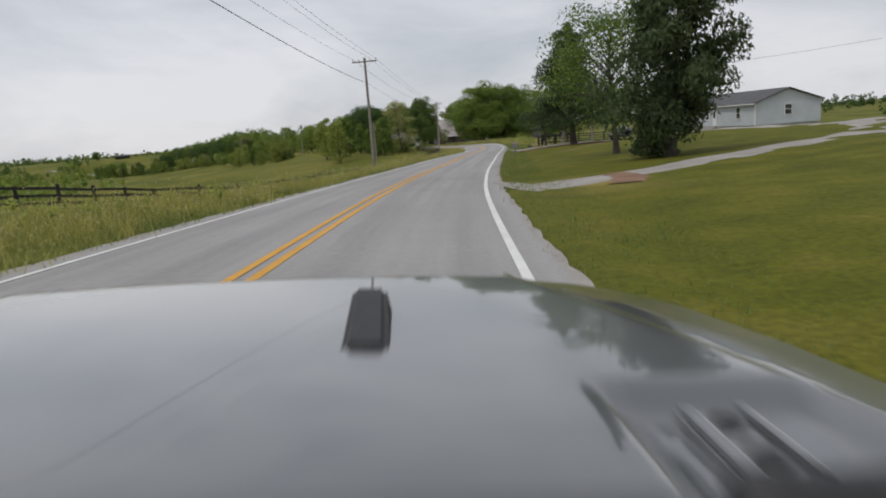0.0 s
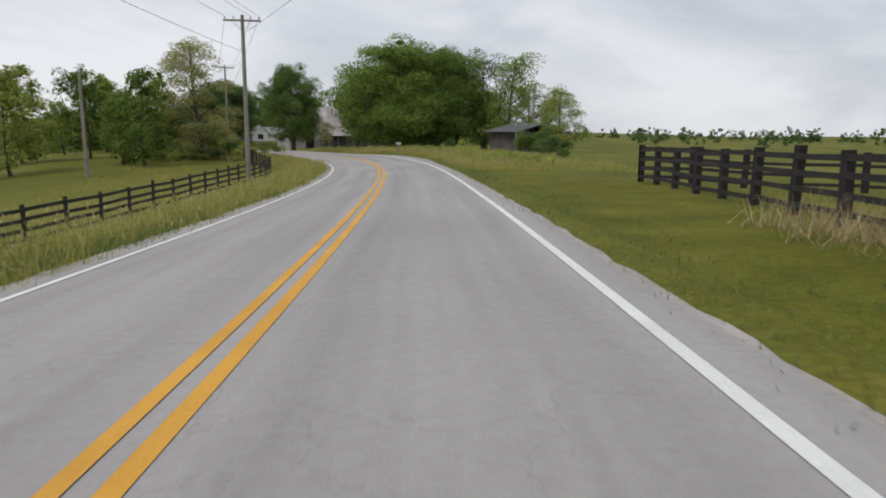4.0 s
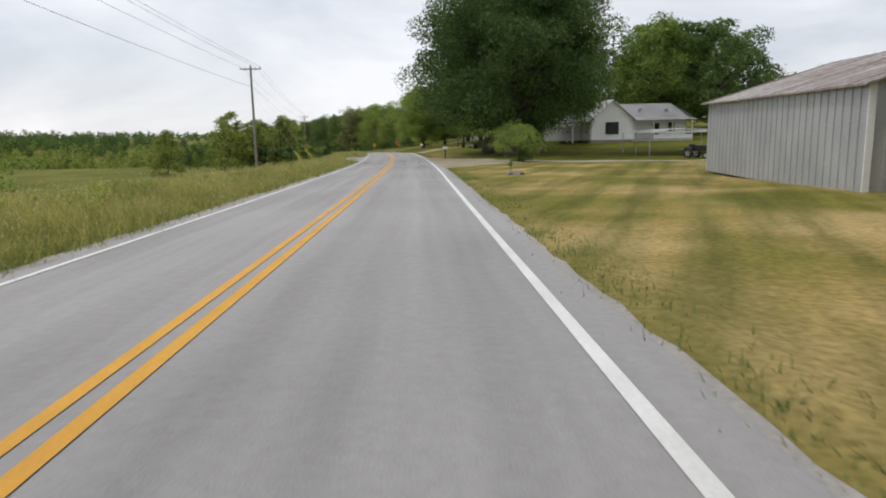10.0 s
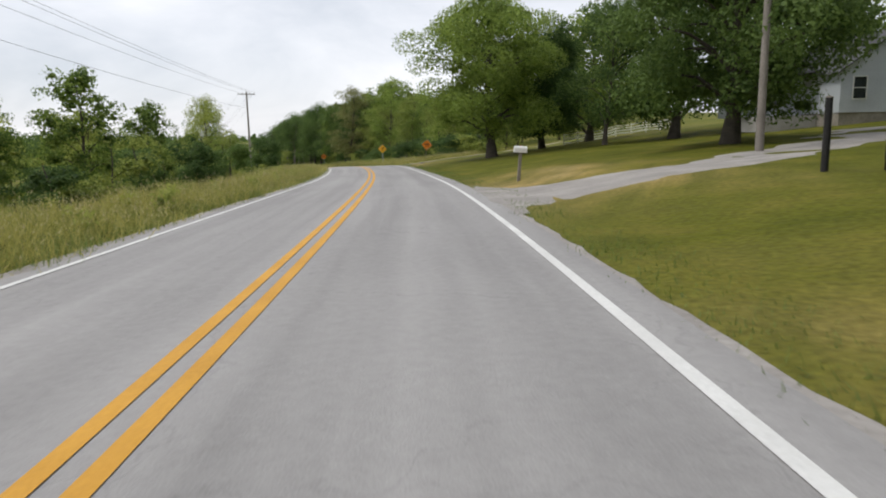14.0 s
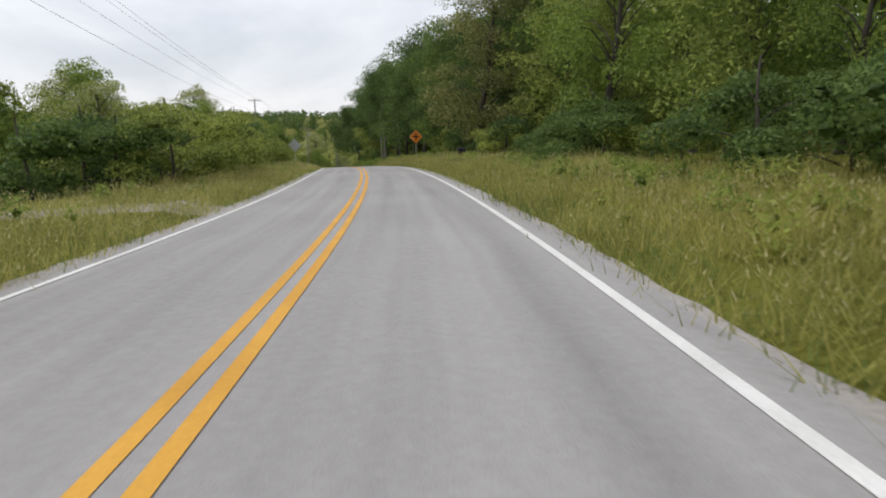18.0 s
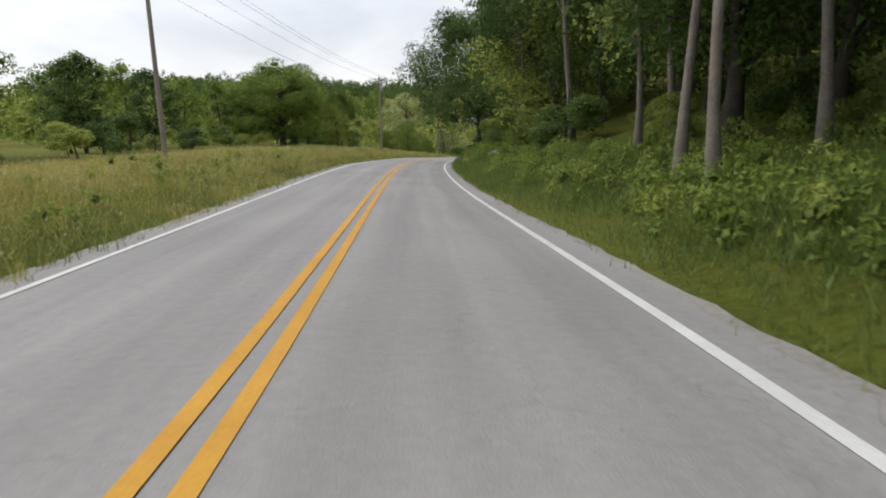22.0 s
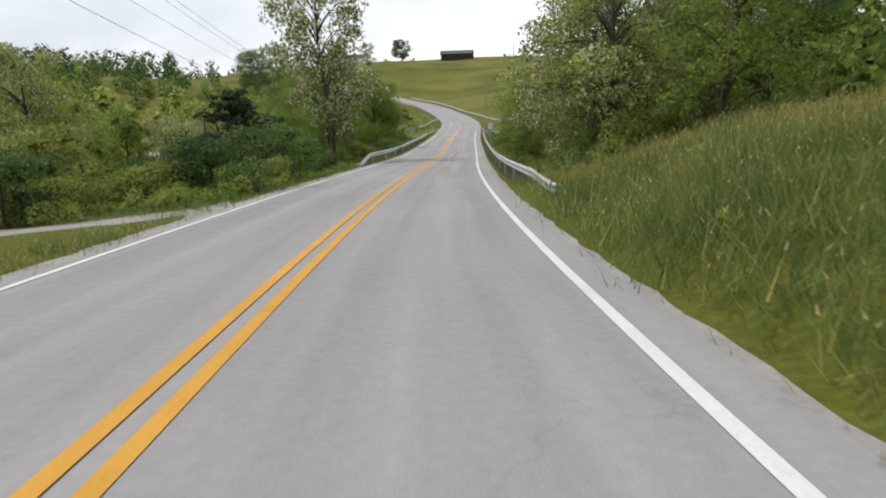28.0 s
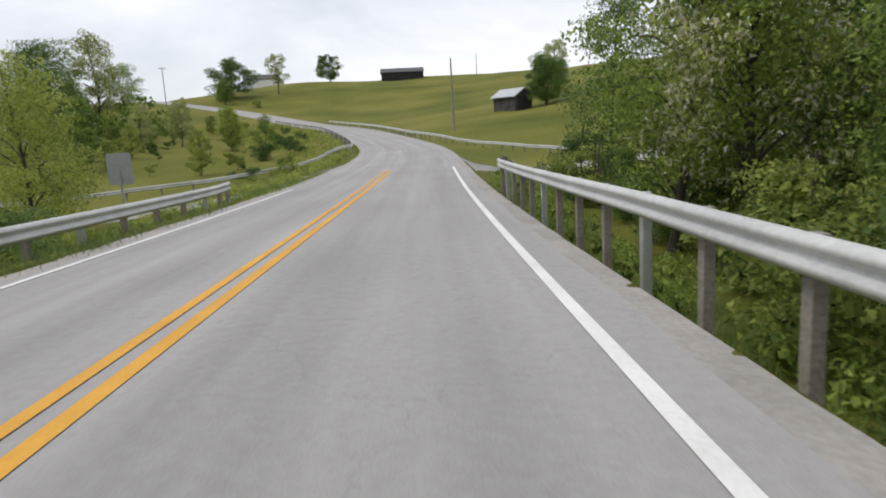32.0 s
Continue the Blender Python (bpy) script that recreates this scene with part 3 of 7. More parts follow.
ribbon("gravel_shoulder", -60, 1000, ragged(3.62, .04, 4), lambda s: 4.0 + .05 * np.clip((s - 400) / 40, 0, 1) + .2 * np.clip((s - 690) / 20, 0, 1) + ragged(0, .07, 5)(s), 0.001, M_GRAVEL, "narrow shoulder of grey gravel and grit", "shoulder", .5)
ribbon("gravel_shoulder", -60, 1000, ragged(-4.08, .09, 7), ragged(-3.5, .04, 6), 0.001, M_GRAVEL, "narrow shoulder of grey gravel and grit", "shoulder", .5)


# ---------- things: helpers ----------
def part(name, bm, mat, parent, label="", smooth=False):
    """Links a bmesh as one mesh object under a thing or a part."""
    me = bpy.data.meshes.new(name)
    if smooth:
        for f in bm.faces:
            f.smooth = True
    bm.to_mesh(me)
    bm.free()
    me.materials.append(mat)
    ob = new(name, me)
    ob.parent = parent
    if label:
        ob["label"] = label
    return ob


def shared(name, me, parent, m=None, label=""):
    ob = new(name, me)
    ob.parent = parent
    if m is not None:
        ob.matrix_local = m
    if label:
        ob["label"] = label
    return ob


def thing(name, m, label, category, group="", kind=""):
    ob = new(name)
    ob.matrix_world = m
    return tagged(ob, label, category, group, kind)


def box(bm, x0, y0, z0, x1, y1, z1, bevel=0.0):
    """Adds a box, with bevelled edges where asked."""
    r = bmesh.ops.create_cube(bm, size=1)["verts"]
    bmesh.ops.scale(bm, vec=(x1 - x0, y1 - y0, z1 - z0), verts=r)
    bmesh.ops.translate(bm, vec=((x0 + x1) / 2, (y0 + y1) / 2, (z0 + z1) / 2), verts=r)
    if bevel:
        e = list({e for v in r for e in v.link_edges})
        bmesh.ops.bevel(bm, geom=e, offset=bevel, segments=2, affect="EDGES", profile=0.6)
    return bm


def boxed(*a, bevel=0.0):
    return box(bmesh.new(), *a, bevel=bevel)


def tube(points, radii, sides=8, cap=True):
    """Vertices and quads of a tube through points."""
    p = np.asarray(points, float)
    d = np.gradient(p, axis=0)
    d /= np.linalg.norm(d, axis=1)[:, None] + 1e-9
    ref = np.where(np.abs(d[:, 2:3]) > 0.9, [[1.0, 0, 0]], [[0, 0, 1.0]])
    u = np.cross(d, ref)
    u /= np.linalg.norm(u, axis=1)[:, None] + 1e-9
    w = np.cross(d, u)
    a = np.linspace(0, 2 * np.pi, sides, endpoint=False)
    v = p[:, None] + (u[:, None] * np.cos(a)[None, :, None] + w[:, None] * np.sin(a)[None, :, None]) * np.asarray(radii, float)[:, None, None]
    i = np.arange(len(p) - 1)[:, None] * sides
    j = np.arange(sides)
    k = (j + 1) % sides
    f = np.stack([i + j, i + k, i + k + sides, i + j + sides], -1).reshape(-1, 4)
    return v.reshape(-1, 3), f


def joined(pieces):
    vs, fs, o = [], [], 0
    for v, f in pieces:
        vs.append(v)
        fs.append(np.asarray(f) + o)
        o += len(v)
    return np.concatenate(vs), np.concatenate(fs)


def tube_part(name, points, radii, mat, parent, sides=8, label=""):
    v, f = tube(points, radii, sides)
    return shared(name, mesh_from(name, v, f, mat, True), parent, None, label)


def leaf_cards(rng, centres, size, droop=0.0, long=1.0, out=None):
    """Small three-cornered leaf sprays at the given centres, lying roughly square to the outward directions."""
    n = len(centres)
    w = rng.normal(size=(n, 3))
    if out is not None:
        w = w * .7 + out
    w /= np.linalg.norm(w, axis=1)[:, None]
    d = np.cross(w, rng.normal(size=(n, 3)))
    d[:, 2] -= droop
    d /= np.linalg.norm(d, axis=1)[:, None]
    u = np.cross(d, w)
    s = (size * rng.uniform(0.6, 1.4, n))[:, None]
    v = np.stack([centres - d * s * .45 * long + u * s * .42, centres - d * s * .25 * long - u * s * .42, centres + d * s * .75 * long + w * s * .12], 1)
    return v.reshape(-1, 3), np.arange(n * 3).reshape(-1, 3)


g5 = (1 + 5 ** .5) / 2
CORE_V = np.array([(x, y, 0) for x in (-1, 1) for y in (-g5, g5)] + [(0, x, y) for x in (-1, 1) for y in (-g5, g5)] + [(y, 0, x) for x in (-1, 1) for y in (-g5, g5)]) / math.hypot(1, g5)
CORE_F = np.array([f for f in itertools.combinations(range(12), 3) if all(abs(np.linalg.norm(CORE_V[a] - CORE_V[b]) - 1.0515) < .01 for a, b in itertools.combinations(f, 2))])


def foliage(rng, cents, rads, leaves, leaf, flat=.72, droop=.3, long=1.1, core=.4, solid=None):
    """Clumps of leaves: fine sprays over the skin of each clump, round a knobbly core."""
    count = rng.multinomial(leaves, rads ** 2 / (rads ** 2).sum())
    which = np.repeat(np.arange(len(cents)), count)
    d = rng.normal(size=(len(which), 3))
    d[:, 2] += .4
    d /= np.linalg.norm(d, axis=1)[:, None]
    squash = np.array([1, 1, flat])
    pts = cents[which] + d * squash * (rads[which] * (rng.uniform(.6, 1.02, len(which)) + .22 * rng.random(len(which)) ** 4))[:, None]
    cv, cf = leaf_cards(rng, pts, leaf, droop, long, d)
    if core:
        if solid is not None:
            cents, rads = cents[solid], rads[solid]
        k = rads[:, None, None] * core * rng.uniform(.72, 1.18, (len(cents), len(CORE_V), 1))
        bv = cents[:, None] + CORE_V[None] * squash * k
        bf = (CORE_F[None] + (np.arange(len(cents)) * len(CORE_V))[:, None, None]).reshape(-1, 3)
        cf = np.concatenate([cf, bf + len(cv)])
        cv = np.concatenate([cv, bv.reshape(-1, 3)])
    return cv, cf, pts


# ---------- trees ----------
TREES = {}
KINDS = {
    # kind: height, crown radius, crown base, trunk radius, clumps, leaves, leaf size, shape, leaf material, bark
    "oak": (14, 6.0, 0.10, .34, 110, 22000, .22, "round", "M_LEAF_DARK", "M_BARK"),
    "maple": (14, 6.5, 0.08, .38, 130, 27000, .225, "round", "M_LEAF_MID", "M_BARK"),
    "near_oak": (14, 6.0, 0.10, .36, 170, 70000, .155, "round", "M_LEAF_DARK", "M_BARK"),
    "near_maple": (14, 6.5, 0.14, .42, 160, 76000, .155, "round", "M_LEAF_MID", "M_BARK"),
    "low_maple": (14, 6.5, 0.04, .42, 180, 80000, .155, "round", "M_LEAF_MID", "M_BARK"),
    "shade_tree": (17, 7.4, 0.16, .5, 180, 78000, .165, "round", "M_LEAF_DARK", "M_BARK"),
    "overhang": (13, 7.6, 0.24, .24, 110, 64000, .14, "round", "M_LEAF_DARK", "M_BARK"),
    "pale_tall": (16, 4.2, 0.05, .22, 128, 28000, .125, "near", "M_LEAF_PALE", "M_BARK"),
    "yard_maple": (9, 4.6, 0.26, .16, 100, 9000, .15, "open", "M_LEAF_MID", "M_BARK"),
    "cedar": (11, 3.6, 0.03, .26, 100, 26000, .15, "cone", "M_LEAF_CEDAR", "M_BARK"),
    "yard_cedar": (11, 3.5, 0.16, .26, 100, 52000, .10, "cone", "M_LEAF_CEDAR", "M_BARK"),
    "young_cedar": (5, 1.5, 0.02, .10, 90, 7000, .12, "cone", "M_LEAF_CEDAR", "M_BARK"),
    "wood_tree": (15, 4.6, 0.08, .20, 110, 13500, .17, "near", "M_LEAF_MID", "M_BARK"),
    "wood_dark": (16, 4.8, 0.10, .22, 110, 13500, .17, "near", "M_LEAF_DARK", "M_BARK"),
    "wood_light": (13, 4.4, 0.06, .16, 104, 12800, .16, "near", "M_LEAF_LIGHT", "M_BARK"),
    "bare_trunk": (15, 4.8, 0.42, .14, 80, 13000, .155, "near", "M_LEAF_DARK", "M_BARK_PALE"),
    "deep_tree": (15, 4.6, 0.08, .20, 88, 6500, .27, "tall", "M_LEAF_MID", "M_BARK"),
    "deep_dark": (16, 4.8, 0.10, .22, 88, 6500, .27, "tall", "M_LEAF_DARK", "M_BARK"),
    "deep_light": (13, 4.4, 0.06, .16, 84, 6000, .26, "tall", "M_LEAF_LIGHT", "M_BARK"),
    "locust": (13, 3.6, 0.20, .18, 92, 9000, .16, "open", "M_LEAF_LIGHT", "M_BARK"),
    "shrub": (3.2, 2.0, 0.0, .04, 20, 6000, .078, "bush", "M_LEAF_LIGHT", "M_BARK"),
    "shrub_dark": (3.0, 1.9, 0.0, .04, 20, 6000, .078, "bush", "M_LEAF_DARK", "M_BARK"),
    "far_shrub": (3.2, 2.0, 0.0, .04, 14, 2200, .125, "bush", "M_LEAF_LIGHT", "M_BARK"),
    "far_shrub_dark": (3.0, 1.9, 0.0, .04, 14, 2200, .125, "bush", "M_LEAF_DARK", "M_BARK"),
    "sapling": (1.8, .5, 0.3, .025, 8, 260, .10, "open", "M_LEAF_MID", "M_BARK"),
}
NAMED = {"M_LEAF_DARK": M_LEAF_DARK, "M_LEAF_MID": M_LEAF_MID, "M_LEAF_LIGHT": M_LEAF_LIGHT, "M_LEAF_PALE": M_LEAF_PALE, "M_LEAF_CEDAR": M_LEAF_CEDAR, "M_BARK": M_BARK, "M_BARK_PALE": M_BARK_PALE}


def tree_meshes(kind, variant):
    """Trunk with limbs, crown of leaves, and blossom where the kind has it."""
    key = (kind, variant)
    if key in TREES:
        return TREES[key]
    h, cr, base, tr, lobes, leaves, leaf, shape, lm, bark = KINDS[kind]
    rng = np.random.default_rng(sum(map(ord, kind)) * 7 + variant)
    lean = rng.normal(size=2) * .03 * h
    zs = np.linspace(0, h * .9, 9)
    bend = np.stack([lean[0] * (zs / h) ** 1.5 + .02 * h * np.sin(zs / h * 5 + variant), lean[1] * (zs / h) ** 1.5 + .02 * h * np.cos(zs / h * 4 + variant) - .02 * h, zs], 1)
    rad = tr * (1 - zs / h) ** .8 + .012
    rad[0] *= 1.45
    pieces = [tube(bend, rad, 9)]
    cz0 = h * base
    cents, rads = [], []
    mains = max(4, lobes // 4)
    for i in range(mains):
        f = (i + .5) / mains
        a = i * 2.39996 + rng.uniform(-.6, .6)
        if shape == "cone":
            z = cz0 + (h - cz0) * f ** .8
            r = cr * (1 - f) ** .8 * rng.uniform(.55, .85)
            spread = cr * (.16 + .30 * (1 - f))
        elif shape == "bush":
            z = h * (.15 + .6 * rng.random())
            r = cr * rng.random() ** .5 * (1.0 - .45 * z / h)
            spread = cr * .34
        else:
            g = -1 + 2 * f
            wide = math.sqrt(max(.03, 1 - abs(g) ** (2.4 if g > 0 else 5.0)))
            if shape in ("tall", "near"):
                wide *= 1 - .3 * f
            z = cz0 + (h - cz0) * (.5 + .44 * g)
            r = cr * wide * (.25 + .65 * rng.random() ** .5)
            spread = cr * (rng.uniform(.18, .32) if shape == "round" else rng.uniform(.22, .36))
        for k in range(5):
            o = rng.normal(size=3) * spread * (.62 if k else .1)
            o[2] *= .6
            cents.append((math.cos(a) * r + o[0], math.sin(a) * r + o[1], max(z + o[2], cz0 * .8 + .05 * h * (shape not in ("bush", "cone")))))
            rads.append(spread * rng.uniform(.6, 1.05))
    cents, rads = np.array(cents), np.array(rads)
    cents[:, 0] += np.interp(cents[:, 2], zs, bend[:, 0])
    cents[:, 1] += np.interp(cents[:, 2], zs, bend[:, 1])
    for c in cents[::(2 if shape == "open" else 5)]:
        root = max(0.02 * h, min(c[2] - .25 * math.hypot(c[0], c[1]) - .05 * h, h * .8))
        a = np.array([np.interp(root, zs, bend[:, 0]), np.interp(root, zs, bend[:, 1]), root])
        q = np.linspace(0, 1, 5)[:, None]
        mid = a * (1 - q) + c * q
        mid[:, 2] += np.sin(q[:, 0] * np.pi) * .06 * h * (1 if shape != "cone" else .2)
        r0 = np.interp(root, zs, rad) * .45
        pieces.append(tube(mid, np.linspace(r0, .015, 5), 4))
    tv, tf = joined(pieces)
    trunk = mesh_from("trunk", tv, tf, NAMED[bark], True)
    cv, cf, pts = foliage(rng, cents, rads, leaves, leaf, .6 if shape == "cone" else .75, .3 if shape != "cone" else .05, 1.1 if shape != "cone" else 1.6, 0 if shape in ("open", "near") else .36, np.hypot(cents[:, 0] - np.interp(cents[:, 2], zs, bend[:, 0]), cents[:, 1] - np.interp(cents[:, 2], zs, bend[:, 1])) < (.5 if shape == "round" else .8) * cr)
    cv[:, 2] = np.maximum(cv[:, 2], .08)
    crown = mesh_from("crown", cv, cf, NAMED[lm])
    blossom = None
    if kind == "locust":
        pick = pts[rng.random(len(pts)) < .4] + rng.normal(size=3) * .05
        bv, bf = leaf_cards(rng, pick, .15, .9, 1.4)
        blossom = mesh_from("blossom", bv, bf, M_BLOSSOM)
    TREES[key] = trunk, crown, blossom
    return TREES[key]


tree_rng = random.Random(5)


def tree(kind, s, l, height, label, name="tree", category="tree", wide=1.0, group="", sink=0.05):
    trunk, crown, blossom = tree_meshes(kind, tree_rng.randrange(3) % (2 if KINDS[kind][5] > 20000 else 3))
    k = height / KINDS[kind][0]
    p = spot(s, l, -sink)
    m = Matrix.Translation(p) @ Matrix.Rotation(tree_rng.uniform(0, 6.28), 4, "Z") @ Matrix.Diagonal((k * wide, k * wide, k, 1))
    t = thing(name, m, label, category, group)
    shared("trunk" if name != "shrub" else "stem", trunk, t)
    shared("crown" if name != "shrub" else "foliage", crown, t)
    if blossom:
        shared("blossom", blossom, t, None, "hanging cream-white blossom")
    return t


# single trees that stand out: kind, station, side, height, width, label
SINGLE = [
    ("cedar", 34, 12.6, 12.0, .72, "dark eastern red cedar on the lawn beside the drive"),
    ("yard_maple", 44, 11.6, 9.0, 1.0, "spreading maple with open crown on the lawn"),
    ("yard_cedar", 84.5, 12.4, 13.5, 1.0, "dense dark feathery tree beside the gravel drive"),
    ("yard_maple", 93, 9.2, 7.5, .85, "slender purple-tinged tree beside the gravel drive"),
    ("low_maple", 206, 17.0, 17.0, 1.30, "huge bright green maple beside the road"),
    ("low_maple", 200, 22.5, 15.5, 1.0, "large leafy maple in front of the old shed"),
    ("near_oak", 241, 9.2, 16.0, .86, "round dark oak on the mown verge"),
    ("overhang", 217, 17.5, 13.5, 1.0, "leafy tree overhanging the barn"),
    ("locust", 229, 12.0, 5.5, 1.0, "thin small tree in front of the barn"),
    ("shade_tree", 310.8, 11.8, 18.0, 1.0, "broad old maple with thick trunk in front of the farmhouse"),
    ("shade_tree", 321.5, 11.0, 18.5, 1.05, "broad old maple with thick trunk beside the mailbox"),
    ("shade_tree", 316.5, 15.5, 17.5, 1.0, "dark old yard tree in front of the farmhouse"),
    ("near_maple", 332.0, 14.2, 15.5, .95, "leafy maple on the lawn past the farmhouse"),
    ("yard_maple", 298.2, 10.4, 2.9, 1.7, "low spreading yellow-green tree beside the drive"),
    ("maple", 347, 42.0, 17.0, 1.0, "tall leafy tree behind the farmhouse"),
    ("oak", 355, 47.0, 18.0, 1.1, "tall dark tree behind the farmhouse"),
    ("maple", 363, 51.0, 18.0, 1.1, "tall leafy tree behind the farmhouse"),
    ("oak", 344, 50.0, 17.0, 1.1, "tall dark tree behind the farmhouse"),
    ("oak", 372, 44.0, 16.0, 1.1, "tall dark tree behind the grey house"),
    ("maple", 395, 36.0, 15.0, 1.1, "tall leafy tree behind the grey house"),
    ("bare_trunk", 542, 6.9, 15.0, .8, "slim pale-trunked tree at the road's edge"),
    ("bare_trunk", 545, 7.8, 15.5, .8, "leaning pale-trunked tree at the road's edge"),
    ("bare_trunk", 552, 8.8, 15.0, .8, "pale-trunked tree at the wood's edge"),
    ("bare_trunk", 575, 8.3, 14.0, .8, "pale-trunked tree growing on the bank"),
    ("bare_trunk", 576.2, 8.0, 14.5, .8, "pale-trunked tree growing on the bank"),
    ("pale_tall", 491, 9.8, 17.0, 1.1, "tall pale blossoming tree at the wood's edge"),
    ("wood_dark", 529, 8.6, 13.5, 1.1, "dark rounded tree at the bend"),
    ("wood_tree", 473, 13.5, 16.0, 1.0, "tall bright green tree at the wood's edge"),
    ("near_oak", 352, 25.0, 17.0, 1.0, "tall dark tree on the lawn"),
    ("shade_tree", 343, 20.6, 17.0, .95, "tall maple shading the lawn"),
    ("near_oak", 374, 18.2, 14.5, 1.0, "dark leafy tree beside the grey house"),
    ("near_maple", 398, 10.6, 13.0, 1.0, "dense green tree at the edge of the lawn"),
    ("near_oak", 404, 17.0, 11.0, 1.0, "dark round tree at the edge of the lawn"),
    ("shrub_dark", 441, -10.2, 5.6, .85, "tall dense dark green bush beside the utility pole"),
    ("wood_light", 438.7, 13.8, 5.6, 1.05, "bright yellow-green young tree at the wood's edge"),
    ("overhang", 602, 6.8, 13.5, .92, "tree with leaning pale trunk overhanging the road"),
    ("overhang", 616, 10.2, 12.5, .72, "tree with high dark crown overhanging the road"),
    ("near_maple", 633, -25.0, 12.2, 1.3, "broad green tree beyond the meadow"),
    ("near_oak", 634, -33.0, 9.0, 1.1, "dark green tree beyond the meadow"),
    ("maple", 646, -20.5, 9.5, .7, "green tree beyond the meadow"),
    ("young_cedar", 712, -10.6, 6.0, 1.75, "squat dark cedar on the bank"),
    ("locust", 727, -8.2, 17.0, .85, "flowering black locust with cream blossom"),
    ("wood_dark", 745, -12.5, 9.0, .9, "dark green tree beside the flowering locust"),
    ("near_maple", 757, -9.0, 10.5, .75, "leafy tree beside the guardrail"),
    ("oak", 1038, 79.0, 12.0, 1.1, "round tree alone on the hilltop"),
    ("near_oak", 877, 32.0, 8.2, 1.05, "leafy tree beside the small field barn"),
    ("locust", 884, 38.0, 10.5, .9, "pale flowering tree behind the small field barn"),
    ("pale_tall", 181, -15.0, 13.5, 1.25, "tall olive tree in the fence-line thicket"),
    ("wood_dark", 184, -17.5, 6.0, 1.5, "dark tree in the fence-line thicket"),
    ("wood_tree", 206, 33.0, 10.0, 1.2, "leafy tree behind the old shed"),
    ("wood_light", 198, 40.0, 9.0, 1.2, "pale leafy tree behind the old shed"),
    ("wood_light", 792, -13.5, 8.0, 1.0, "yellow-green tree beside the side road"),
    ("wood_light", 799, -17.0, 7.0, 1.0, "yellow-green tree beside the side road"),
    ("wood_tree", 928, -50.0, 18.0, 1.2, "tall green tree beyond the creek"),
    ("locust", 930, -42.0, 20.0, 1.0, "tall thin half-bare tree beyond the creek"),
    ("wood_dark", 915, -52.0, 18.0, 1.1, "tall dark tree beyond the creek"),
    ("wood_tree", 945, -36.0, 14.0, 1.2, "green tree beyond the creek"),
    ("wood_dark", 880, -44.0, 12.0, 1.2, "dark green tree beyond the creek"),
    ("wood_dark", 806, 13.5, 11.0, .9, "dark green tree beside the side road"),
    ("wood_light", 637, -18.0, 7.0, 1.0, "young yellow-green tree beyond the meadow"),
    ("locust", 702, 8.6, 11.0, 1.2, "flowering black locust at the bend"),
    ("locust", 714, 10.0, 12.0, 1.1, "flowering black locust at the bend"),
    ("wood_tree", 741, -15.0, 11.0, .9, "tall green tree beside the flowering locust"),
    ("wood_tree", 739, -11.0, 10.5, .9, "tall green tree beside the guardrail"),
    ("locust", 688, -23.0, 15.0, 1.2, "tall flowering locust with cream blossom above the creek"),
    ("wood_tree", 777, -12.0, 8.0, 1.0, "green tree behind the guardrail"),
    ("wood_dark", 768, -14.0, 9.0, 1.0, "dark green tree behind the guardrail"),
    ("oak", 393, 24.5, 14.0, 1.1, "tall dark tree behind the lawn"),
    ("maple", 410, 24.0, 13.0, 1.1, "tall leafy tree behind the lawn"),
    ("wood_dark", 393, 19.0, 11.0, 1.1, "dark tree behind the lawn"),
    ("wood_tree", 212, 36.0, 11.0, 1.2, "leafy tree behind the old shed"),
    ("wood_dark", 204, 40.0, 11.0, 1.2, "dark leafy tree behind the old shed"),
    ("oak", 1012, 17.0, 13.5, 1.3, "dark green tree beside the road on the rise"),
    ("maple", 1002, 10.0, 8.0, .8, "green tree beside the road on the rise"),
    ("locust", 1007, 33.0, 14.0, .9, "thin half-bare tree on the hilltop"),
    ("shrub", 985, 12.0, 3.0, 1.3, "pale green bush at the roadside"),
    ("shrub_dark", 893, 31.0, 3.4, .9, "round bush on the grassy slope"),
]
for kind, s, l, h, wd, label in SINGLE:
    bushy = kind.startswith("shrub")
    tree(kind, s, l, h, label, name="shrub" if bushy else "tree", category="shrub" if bushy else "tree", wide=wd)

